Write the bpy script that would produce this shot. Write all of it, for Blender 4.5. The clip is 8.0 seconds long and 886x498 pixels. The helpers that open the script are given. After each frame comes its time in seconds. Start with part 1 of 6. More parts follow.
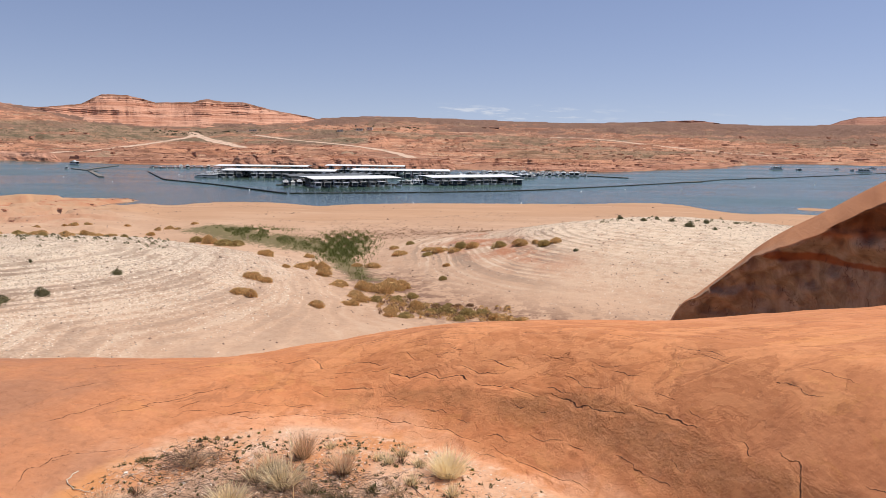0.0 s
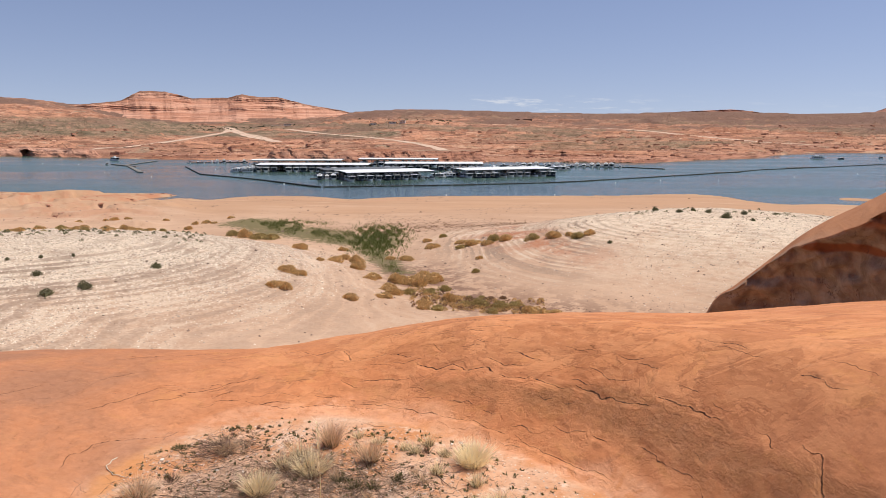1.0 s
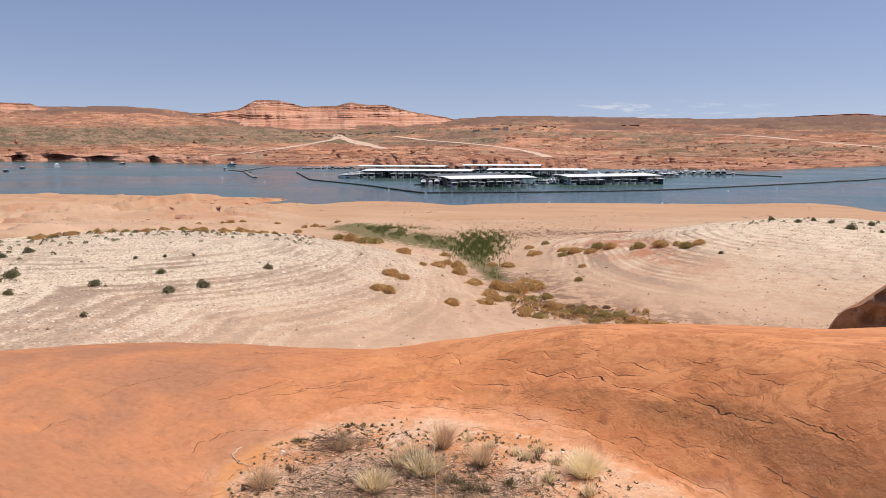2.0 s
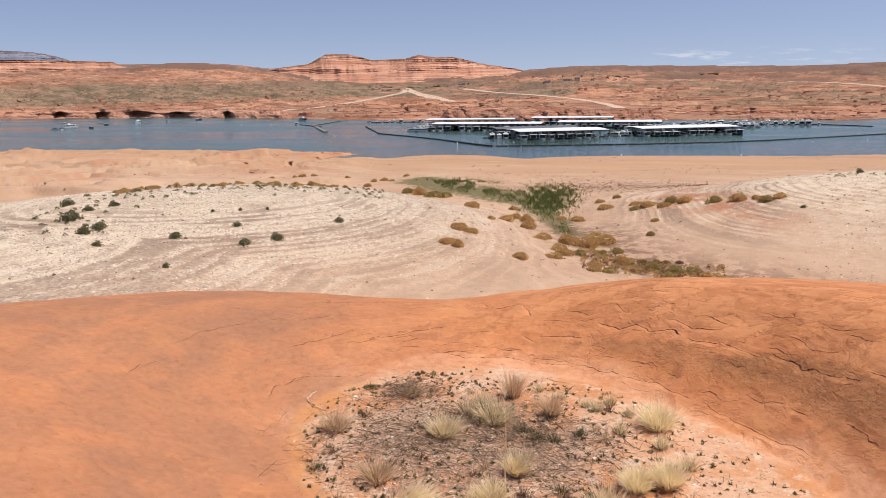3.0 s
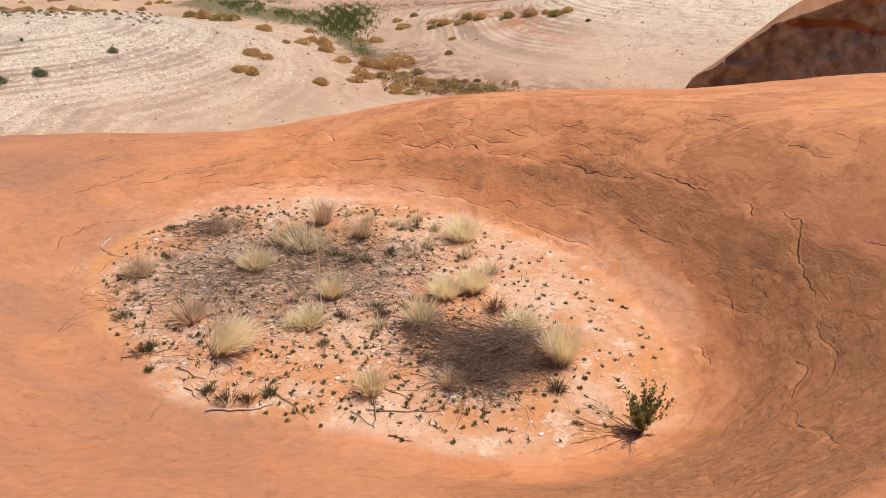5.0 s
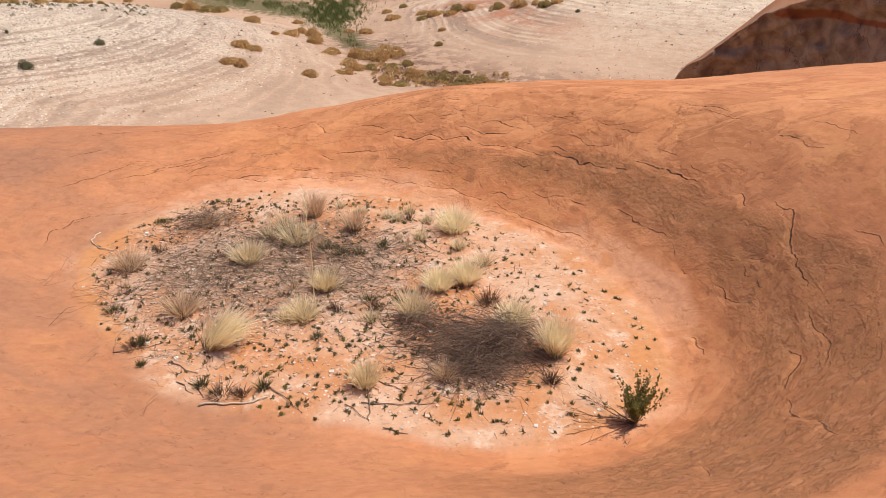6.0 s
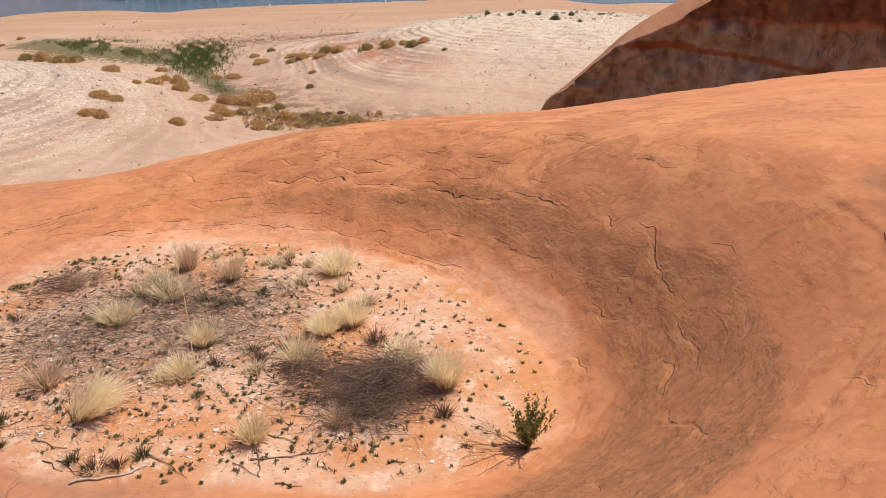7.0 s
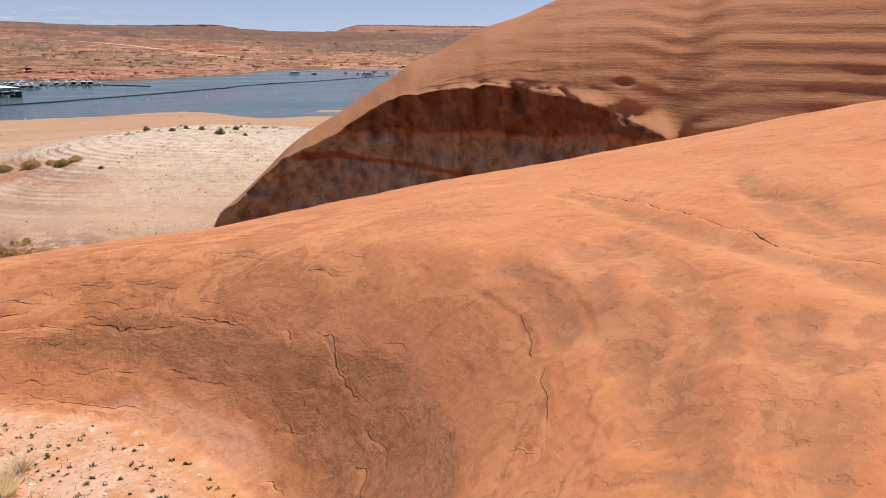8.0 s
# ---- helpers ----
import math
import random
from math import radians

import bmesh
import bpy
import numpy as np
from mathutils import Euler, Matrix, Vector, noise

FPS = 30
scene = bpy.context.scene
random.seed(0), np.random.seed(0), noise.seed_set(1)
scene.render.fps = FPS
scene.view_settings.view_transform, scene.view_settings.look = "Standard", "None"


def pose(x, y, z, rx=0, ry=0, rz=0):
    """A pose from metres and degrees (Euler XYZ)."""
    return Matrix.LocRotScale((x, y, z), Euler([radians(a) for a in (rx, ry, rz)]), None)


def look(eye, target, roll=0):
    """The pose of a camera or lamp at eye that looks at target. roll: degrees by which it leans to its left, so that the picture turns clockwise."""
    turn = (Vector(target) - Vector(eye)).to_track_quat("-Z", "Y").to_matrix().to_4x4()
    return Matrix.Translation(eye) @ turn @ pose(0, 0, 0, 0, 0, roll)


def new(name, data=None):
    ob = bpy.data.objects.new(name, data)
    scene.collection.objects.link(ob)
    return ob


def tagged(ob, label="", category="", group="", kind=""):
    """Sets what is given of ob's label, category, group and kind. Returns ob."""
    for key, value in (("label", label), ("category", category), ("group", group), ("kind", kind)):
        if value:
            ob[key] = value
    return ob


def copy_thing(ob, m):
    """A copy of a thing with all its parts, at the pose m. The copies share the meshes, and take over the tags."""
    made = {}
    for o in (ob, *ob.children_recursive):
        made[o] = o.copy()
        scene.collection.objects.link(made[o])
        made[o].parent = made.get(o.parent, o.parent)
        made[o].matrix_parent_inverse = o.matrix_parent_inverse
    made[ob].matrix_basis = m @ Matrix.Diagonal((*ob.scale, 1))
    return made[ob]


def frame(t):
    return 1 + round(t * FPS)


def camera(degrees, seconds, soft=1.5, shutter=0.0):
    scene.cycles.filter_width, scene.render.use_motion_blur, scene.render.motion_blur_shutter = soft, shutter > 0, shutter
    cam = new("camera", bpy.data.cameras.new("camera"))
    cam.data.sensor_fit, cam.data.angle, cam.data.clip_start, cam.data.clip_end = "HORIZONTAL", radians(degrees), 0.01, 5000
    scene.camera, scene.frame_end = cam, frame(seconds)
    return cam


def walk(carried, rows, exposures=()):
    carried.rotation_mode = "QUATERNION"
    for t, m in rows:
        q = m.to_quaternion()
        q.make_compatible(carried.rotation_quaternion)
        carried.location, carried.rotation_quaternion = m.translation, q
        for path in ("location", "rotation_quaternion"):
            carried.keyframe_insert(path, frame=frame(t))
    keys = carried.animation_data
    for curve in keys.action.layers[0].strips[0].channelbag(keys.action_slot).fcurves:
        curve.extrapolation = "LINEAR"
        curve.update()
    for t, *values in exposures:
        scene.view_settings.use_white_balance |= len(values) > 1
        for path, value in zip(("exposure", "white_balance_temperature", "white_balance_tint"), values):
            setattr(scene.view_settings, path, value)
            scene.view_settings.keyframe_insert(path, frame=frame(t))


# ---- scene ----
cam = camera(62.80, 8.0, soft=0.55)
EYE = 3.0
PATH = [
    # seconds, x, y, z, yaw, pitch, roll
    (0, -0.041, 0.117, 0.086, 0.00, -8.73, 0.73),
    (0.5, 0.055, 0.070, 0.100, 0.82, -9.39, 0.50),
    (1, 0.046, 0.019, 0.112, 2.66, -9.33, 0.08),
    (1.2, 0.022, 0.000, 0.114, 3.81, -9.18, -0.02),
    (1.5, -0.025, -0.017, 0.111, 6.04, -8.88, -0.07),
    (2, -0.078, -0.044, 0.111, 10.73, -8.83, -0.10),
    (2.2, -0.085, -0.047, 0.116, 12.74, -9.04, -0.15),
    (2.4, -0.095, -0.036, 0.117, 14.55, -9.42, -0.22),
    (2.6, -0.102, -0.025, 0.102, 15.88, -10.14, -0.40),
    (2.8, -0.106, -0.014, 0.081, 16.51, -11.14, -0.65),
    (3, -0.109, -0.002, 0.060, 16.24, -12.41, -0.91),
    (3.3, -0.115, 0.022, 0.049, 13.73, -14.71, -1.30),
    (3.5, -0.106, 0.026, 0.044, 11.04, -16.38, -1.46),
    (4, -0.092, 0.042, 0.029, 4.61, -21.09, -1.43),
    (4.5, -0.093, 0.046, 0.018, 1.04, -24.73, -0.62),
    (4.7, -0.096, 0.053, 0.016, 0.52, -25.66, -0.25),
    (4.9, -0.098, 0.054, 0.016, 0.43, -25.98, -0.14),
    (5.1, -0.102, 0.056, 0.014, 0.48, -26.31, -0.06),
    (5.3, -0.108, 0.060, 0.014, 0.57, -26.58, -0.01),
    (5.5, -0.113, 0.064, 0.014, 0.61, -26.79, 0.01),
    (5.8, -0.117, 0.067, 0.013, 0.35, -26.87, -0.00),
    (6, -0.118, 0.070, 0.009, -0.37, -26.78, -0.07),
    (6.5, -0.108, 0.071, 0.010, -4.04, -25.83, -0.23),
    (7, -0.081, 0.075, 0.011, -10.29, -23.89, -0.37),
    (7.2, -0.071, 0.070, 0.026, -13.95, -22.60, -0.21),
    (7.5, -0.052, 0.052, 0.058, -21.25, -19.96, 0.31),
    (7.8, -0.019, 0.045, 0.069, -29.85, -17.14, 0.90),
    (8, 0.003, 0.037, 0.080, -35.97, -15.32, 1.10),
]


def aim(x, y, z, yaw, pitch, roll):
    return pose(x, y, EYE + z, 0, 0, yaw) @ pose(0, 0, 0, 90 + pitch, 0, 0) @ pose(0, 0, 0, 0, 0, roll)


walk(cam, [(t, aim(*row)) for t, *row in PATH])

# ---- light ----
SUN_AZ, SUN_EL = 84.0, 68.0   # degrees clockwise from +y, and above the horizon
world = bpy.data.worlds.new("sky")
scene.world = world
world.use_nodes = True
wn = world.node_tree
sky = wn.nodes.new("ShaderNodeTexSky")
sky.sky_type, sky.sun_disc = "NISHITA", False
sky.sun_elevation, sky.sun_rotation = radians(SUN_EL), radians(SUN_AZ)
sky.air_density, sky.dust_density, sky.ozone_density = 1.0, 0.15, 3.0
aim_up = wn.nodes.new("ShaderNodeVectorMath")   # thin dry air: the horizon keeps its blue
aim_up.operation = "ADD"
aim_up.inputs[1].default_value = (0.0, 0.0, 0.10)
ray = wn.nodes.new("ShaderNodeTexCoord")
wn.links.new(ray.outputs["Generated"], aim_up.inputs[0])
unit = wn.nodes.new("ShaderNodeVectorMath")
unit.operation = "NORMALIZE"
wn.links.new(aim_up.outputs[0], unit.inputs[0])
wn.links.new(unit.outputs[0], sky.inputs["Vector"])
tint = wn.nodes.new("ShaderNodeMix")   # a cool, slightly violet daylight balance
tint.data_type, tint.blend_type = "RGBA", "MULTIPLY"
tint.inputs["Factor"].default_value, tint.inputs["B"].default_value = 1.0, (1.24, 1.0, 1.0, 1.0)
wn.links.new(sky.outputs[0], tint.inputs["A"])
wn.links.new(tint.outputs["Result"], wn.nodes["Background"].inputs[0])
wn.nodes["Background"].inputs[1].default_value = 0.108
# a few thin clouds low over the far plateau
wide = wn.nodes.new("ShaderNodeVectorMath")
wide.operation = "MULTIPLY"
wide.inputs[1].default_value = (9.0, 9.0, 60.0)
wn.links.new(ray.outputs["Generated"], wide.inputs[0])
puff = wn.nodes.new("ShaderNodeTexNoise")
puff.inputs["Scale"].default_value, puff.inputs["Detail"].default_value, puff.inputs["Roughness"].default_value = 2.2, 7.0, 0.6
wn.links.new(wide.outputs[0], puff.inputs["Vector"])
split = wn.nodes.new("ShaderNodeSeparateXYZ")
wn.links.new(ray.outputs["Generated"], split.inputs[0])


def sky_range(value, a, b, c, d):
    n = wn.nodes.new("ShaderNodeMapRange")
    n.interpolation_type = "SMOOTHSTEP"
    wn.links.new(value, n.inputs["Value"])
    for key, v in (("From Min", a), ("From Max", b), ("To Min", c), ("To Max", d)):
        n.inputs[key].default_value = v
    return n.outputs[0]


def sky_times(a, b):
    n = wn.nodes.new("ShaderNodeMath")
    n.operation = "MULTIPLY"
    wn.links.new(a, n.inputs[0])
    wn.links.new(b, n.inputs[1])
    return n.outputs[0]


band = sky_times(sky_range(split.outputs[2], 0.020, 0.028, 0, 1), sky_range(split.outputs[2], 0.036, 0.048, 1, 0))
cover = sky_times(sky_times(band, sky_range(puff.outputs["Fac"], 0.53, 0.68, 0, 0.75)), sky_times(sky_range(split.outputs[0], -0.05, 0.02, 0, 1), sky_range(split.outputs[0], 0.12, 0.26, 1, 0.15)))
cloud = wn.nodes.new("ShaderNodeMix")
cloud.data_type = "RGBA"
cloud.inputs["B"].default_value = (6.4, 6.7, 7.4, 1.0)
wn.links.new(cover, cloud.inputs["Factor"])
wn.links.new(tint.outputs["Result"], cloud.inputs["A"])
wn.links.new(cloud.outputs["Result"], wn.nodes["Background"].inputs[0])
sun = new("sun", bpy.data.lights.new("sun", "SUN"))
sun.data.energy, sun.data.angle, sun.data.color = 4.6, radians(0.53), (1.0, 0.94, 0.85)
az, el = radians(SUN_AZ), radians(SUN_EL)
sun.matrix_world = look((math.sin(az) * math.cos(el) * 60, math.cos(az) * math.cos(el) * 60, math.sin(el) * 60), (0, 0, 0))


# ---- arithmetic for the land ----
def grain(x, y, seed=0):
    """Smooth value noise in 0..1 on arrays."""
    xi, yi = np.floor(x), np.floor(y)
    u, v = x - xi, y - yi
    u, v = u * u * (3 - 2 * u), v * v * (3 - 2 * v)

    def h(a, b):
        n = (a.astype(np.int64) * 374761393 + b.astype(np.int64) * 668265263 + seed * 974711) & 0x7FFFFFFF
        n = ((n ^ (n >> 13)) * 1274126177) & 0x7FFFFFFF
        n = ((n ^ (n >> 16)) * 668265261) & 0x7FFFFFFF
        return ((n ^ (n >> 15)) & 0xFFFF) / 65535.0
    return (h(xi, yi) * (1 - u) + h(xi + 1, yi) * u) * (1 - v) + (h(xi, yi + 1) * (1 - u) + h(xi + 1, yi + 1) * u) * v


def fbm(x, y, octaves=4, seed=0):
    """Layered noise, about -1..1."""
    total, size, norm = 0.0, 1.0, 0.0
    for n in range(octaves):
        total = total + size * (2 * grain(x * 2 ** n + 17.3 * n, y * 2 ** n - 9.1 * n, seed + n) - 1)
        norm += size
        size *= 0.5
    return total / norm


def curve(x, xs, ys):
    """A smooth line through a few points (cubic Hermite), flat beyond its ends."""
    xs, ys = np.array(xs, float), np.array(ys, float)
    m = np.gradient(ys, xs)
    x = np.clip(x, xs[0], xs[-1])
    i = np.clip(np.searchsorted(xs, x) - 1, 0, len(xs) - 2)
    h = xs[i + 1] - xs[i]
    u = (x - xs[i]) / h
    return (2 * u ** 3 - 3 * u * u + 1) * ys[i] + (u ** 3 - 2 * u * u + u) * h * m[i] + (3 * u * u - 2 * u ** 3) * ys[i + 1] + (u ** 3 - u * u) * h * m[i + 1]


def step(x, a, b):
    u = np.clip((x - a) / (b - a), 0, 1)
    return u * u * (3 - 2 * u)


def polar(x, y):
    """Yaw to the left of +y in degrees, and distance."""
    return np.degrees(np.arctan2(-x, y)), np.hypot(x, y)


def spot(yaw, d):
    return -np.sin(np.radians(yaw)) * d, np.cos(np.radians(yaw)) * d


# ---- the pothole's outline and the near rock ----
HOLE = (-0.85, 5.35)


def hole_radius(phi):
    """Radius of the sandy floor round HOLE, by the angle from +x."""
    return (2.137 + 0.113 * np.sin(phi) + 0.192 * np.cos(2 * phi) - 0.384 * np.sin(2 * phi) + 0.008 * np.cos(3 * phi) - 0.03 * np.sin(3 * phi)
            - 0.051 * np.cos(4 * phi) - 0.055 * np.sin(4 * phi) - 0.038 * np.cos(5 * phi) + 0.034 * np.sin(5 * phi))


def rock_shell(x, y):
    """The smooth sandstone back, without the pothole."""
    yaw, d = polar(x, y)
    tilt = curve(yaw, (-180, -140, -110, -90, -78, -67, -61, -53.6, -45.3, -36.5, -27, -18, -9, 0, 5, 8.5, 12, 15, 21, 27, 33.5, 39.5, 46.5, 70, 110, 150, 180),
                 (9, 4, 1, 0.9, 1.2, 2.3, 3.75, 5.7, 7.65, 9.45, 11.3, 12.83, 13.5, 14.03, 14.7, 15.3, 15.65, 15.95, 15.8, 15.12, 14.4, 13.9, 13.47, 13, 12, 11, 9))
    far = curve(yaw, (-180, -120, -80, -55, -40, -25, -10, 5, 20, 35, 60, 110, 180), (14, 17, 17, 15, 13, 11.5, 10.3, 9.8, 9.8, 10.2, 11, 12, 14))
    q = d / far - 1
    return 3.0 - d * np.tan(np.radians(tilt)) - 1.6 * q * q


def rock_wall(x, y):
    """Metres outside the floor's edge, and the direction from its middle."""
    phi = np.arctan2(y - HOLE[1], x - HOLE[0])
    return np.hypot(x - HOLE[0], y - HOLE[1]) - hole_radius(phi), phi


def rock_height(x, y):
    s, phi = rock_wall(x, y)
    deg = np.degrees(phi)
    wide = curve(deg, (-180, -135, -90, -50, -15, 20, 50, 90, 130, 180), (4.6, 4.4, 3.6, 3.1, 2.1, 1.9, 1.8, 1.8, 2.8, 4.6))
    u = np.clip(s / wide, 0, 1)
    rise = np.where(u < 1, u ** 1.5 * (2.5 - 1.5 * u), 1.0)
    return rock_shell(x, y) * rise + np.where(s < 0, 0.05 * fbm(x * 0.9, y * 0.9, 3, 3) * step(-s, 0, 0.5) + 0.04 * step(-s, 0, 0.8), 0)


# ---- the land: near shore, lake and far shore ----
WATER = -28.0


def near_shore(yaw):
    return curve(yaw, (-90, -45, -31, -25, -22.7, -20.2, -18.7, -10, -4, 4, 8.4, 9.7, 10.6, 12.8, 15.5, 18.1, 21.6, 22.3, 23.3, 24.6, 26.7, 30, 34, 37.7, 44.6, 60, 90),
                 (260, 300, 345, 350, 341, 352, 368, 358, 350, 343, 335, 330, 334, 347, 354, 353, 348, 360, 376, 386, 394, 407, 427, 448, 483, 520, 560))


def far_shore(yaw):
    return curve(yaw, (-90, -45, -32, -23, -20, -16.8, -13.6, -8, -1, 10, 16, 22, 29, 38, 44, 60, 90),
                 (1400, 1250, 1170, 1080, 900, 825, 750, 735, 722, 735, 785, 800, 920, 1080, 1150, 1300, 1500))


def skyline(yaw):
    return curve(yaw, (-90, -60, -38, -28, -24, -18, -10, 0, 6, 11, 14, 25, 28, 32, 40, 46, 90), (1.2, 1.2, 1.2, 1.15, 1.1, 1.3, 1.2, 1.42, 1.5, 1.2, 1.0, 1.05, 1.5, 1.98, 2.0, 2.0, 1.8))


def mound(x, y, yaw, d, rx, ry, turn):
    cx, cy = spot(yaw, d)
    c, s_ = math.cos(radians(turn)), math.sin(radians(turn))
    a, b = (x - cx) * c + (y - cy) * s_, -(x - cx) * s_ + (y - cy) * c
    return np.exp(-((a / rx) ** 2 + (b / ry) ** 2) ** 1.3)


def off_line(x, y, pts):
    """Metres to a broken line."""
    best = np.full(np.shape(x), 1e9)
    for (ax, ay), (bx, by) in zip(pts, pts[1:]):
        t = np.clip(((x - ax) * (bx - ax) + (y - ay) * (by - ay)) / ((bx - ax) ** 2 + (by - ay) ** 2), 0, 1)
        best = np.minimum(best, np.hypot(x - ax - t * (bx - ax), y - ay - t * (by - ay)))
    return best


def gully(x, y):
    """Metres to the dry wash that runs to the green hollow."""
    best = np.full(np.shape(x), 1e9)
    pts = [spot(a, b) for a, b in ((-14, 90), (-6, 95), (0, 101), (3, 111), (6.3, 136), (9.5, 163), (17.5, 188), (24, 210))]
    for (ax, ay), (bx, by) in zip(pts, pts[1:]):
        t = np.clip(((x - ax) * (bx - ax) + (y - ay) * (by - ay)) / ((bx - ax) ** 2 + (by - ay) ** 2), 0, 1)
        best = np.minimum(best, np.hypot(x - ax - t * (bx - ax), y - ay - t * (by - ay)))
    return best


def mounds(x, y):
    """The two gravel mounds, 0..1."""
    keep = 1 - 0.85 * np.exp(-(gully(x, y) / 24) ** 2)
    return (keep * np.maximum(mound(x, y, 34, 128, 62, 40, 24), 0.9 * mound(x, y, 60, 112, 60, 45, 30)),
            keep * np.maximum(mound(x, y, -21, 152, 54, 44, -20), mound(x, y, -42, 150, 70, 60, 0)))


ROADS = (((29.7, 935), (26.2, 1066), (22.5, 1363), (19.4, 1772), (18.8, 2000)),
         ((19.0, 2150), (18.3, 1810), (16.9, 1490), (15.3, 1250)),
         ((14.6, 1900), (12.0, 1576), (8.7, 1337), (4.75, 1087), (2.5, 900)),
         ((-8.2, 1816), (-9.8, 1851), (-12.7, 1700), (-15.7, 1480), (-19.7, 1320), (-24, 1260)))


def off_road(x, y):
    """Metres to the nearest road."""
    best = np.full(np.shape(x), 1e9)
    for line in ROADS:
        pts = [spot(a, b) for a, b in line]
        for (ax, ay), (bx, by) in zip(pts, pts[1:]):
            t = np.clip(((x - ax) * (bx - ax) + (y - ay) * (by - ay)) / ((bx - ax) ** 2 + (by - ay) ** 2), 0, 1)
            best = np.minimum(best, np.hypot(x - ax - t * (bx - ax), y - ay - t * (by - ay)))
    return best


def land_height(x, y):
    yaw, d = polar(x, y)
    near, far = near_shore(yaw), far_shore(yaw)
    # near shore
    u = np.clip((d - 120) / (near - 120), 0, 1)
    z = WATER + 8.0 * (1 - u) ** 1.15 - np.clip(d / near - 1, 0, 1) * 25
    left, right = mounds(x, y)
    z = z + 7.3 * left + 8.6 * right
    g = gully(x, y)
    z = z - 1.6 * np.exp(-(g / 17) ** 2)
    shore_fade = step(near - d, 0, 45)
    z = z + (0.5 * fbm(x / 40, y / 40, 4, 11) + 0.10 * fbm(x / 4, y / 4, 3, 12)) * shore_fade
    back = step(yaw, 19, 26) * step(d, 185, 215) * step(near - d, 0, 60)
    shelf_ = fbm(x / 45, y / 30, 4, 14)
    z = z + back * 2.2 * step(shelf_, -0.1, 0.25)
    # a red ledge along the inlet's far bank
    bank = off_line(x, y, [spot(p, q) for p, q in ((33, 330), (29.5, 341), (26.5, 353), (24.2, 368))]) + 2.5 * fbm(x / 7, y / 7, 3, 16)
    z = z + 0.9 * step(6.0 - bank, 0, 2.0) * (0.75 + 0.5 * fbm(x / 12, y / 8, 3, 17)) * (near - d > 2)
    # low ledges behind the left mound
    shelf2 = z + 0.7 * fbm(x / 30, y / 22, 4, 15)
    cut = shelf2 / 1.1 - np.floor(shelf2 / 1.1)
    z = z + step(yaw, 22, 27) * step(d, 205, 235) * shore_fade * 1.1 * (step(cut, 0.47, 0.53) - cut)
    # benches left by the falling lake
    bench = 0.30
    saw = z / bench - np.floor(z / bench)
    z = z + (np.clip(left + right, 0, 1) ** 0.5) * shore_fade * 0.7 * bench * (step(saw, 0.5, 1.0) - saw)
    # broken ledges of the rock shelf, facing back towards the mound
    row = d / 26 + 0.9 * fbm(x / 55, y / 34, 4, 18)
    tooth = row - np.floor(row)
    z = z + 2.8 * step(yaw, 23, 27) * step(d, 200, 222) * step(near - d, 12, 50) * step(fbm(x / 40, y / 30, 3, 19), -0.3, 0.05) * (step(tooth, 0.0, 0.03) - tooth - 0.3)
    # a narrow inlet behind the point
    inlet = off_line(x, y, [spot(p, q) for p, q in ((27.4, 331), (25.7, 338), (24.1, 352), (22.6, 357), (21.3, 364))])
    z = np.minimum(z, WATER + 2.2 - 3.4 * np.exp(-(inlet / (5.5 + 6.5 * step(26.5 - yaw, 0, 4))) ** 2) + 60 * (inlet > 25))
    # far shore
    k = np.clip(np.log(np.maximum(d, 1) / far) / np.log(3000 / far), 0, 1.15)
    e0 = np.degrees(np.arctan(-31.0 / far))
    lift = k ** 0.85
    zf = 3.0 + d * np.tan(np.radians(e0 + (skyline(yaw) - e0) * np.minimum(lift, 1.02)))
    zf = np.where(d > 3050, zf - (d - 3050) * 0.10, zf)
    amp = step(d / far, 1.0, 1.2) * step(off_road(x, y), 15, 75)
    rough = fbm(x / 130, y / 130, 5, 21)
    ridged = 1 - np.abs(fbm(x / 90 + 5, y / 50, 4, 25))
    zf = zf + amp * (10.0 * rough + 15.0 * (ridged - 0.75)) * (0.5 + d / 2600) * step(3050 - d, 0, 500)
    led = 4.5
    w = zf + 1.2 * fbm(x / 60, y / 60, 3, 31)
    sw = w / led - np.floor(w / led)
    zf = zf + amp * 1.0 * led * (step(sw, 0.45, 0.55) - sw)
    # low cliff at the water
    zf = zf + 4.5 * step(d - far, 1, 9) * step(600 - d + far, 200, 600) * (0.6 + 0.6 * fbm(x / 70, y / 70, 3, 37))
    shelf = np.where(d > far - 30, WATER - 3 + (d - far + 30) * 0.1, WATER - 3)
    out = np.where(d < near + 30, z, np.where(d < far, shelf, zf))
    out = np.where((d >= near) & (d <= far), np.minimum(out, WATER - 0.15 - np.minimum((d - near) * 0.02, 2) * (d < near + 200)), out)
    # a thin sand spit beside the dome
    spit = np.exp(-((d - 379) / 11) ** 2) * step(-yaw, 24.8, 26.5)
    return np.where(spit > 0.01, np.maximum(out, WATER - 2 + 2.6 * spit), out)


def strand_lines(x, y, z):
    """About -1..1: bands at one height, as the falling lake left them."""
    wave = np.sin(2 * np.pi * (z / 0.30 + 0.7 * fbm(x / 28, y / 28, 3, 44)))
    return 0.22 * wave + 0.55 * fbm(z * 2.4, (x + y) * 0.008, 3, 45) + 0.40 * fbm(x / 5, y / 5, 3, 46)


# ---- materials ----
def nodes_of(name, roughness=0.9, metallic=0.0, spec=0.3):
    m = bpy.data.materials.new(name)
    m.use_nodes = True
    b = m.node_tree.nodes["Principled BSDF"]
    b.inputs["Roughness"].default_value, b.inputs["Metallic"].default_value = roughness, metallic
    b.inputs["Specular IOR Level"].default_value = spec
    return m, m.node_tree, b


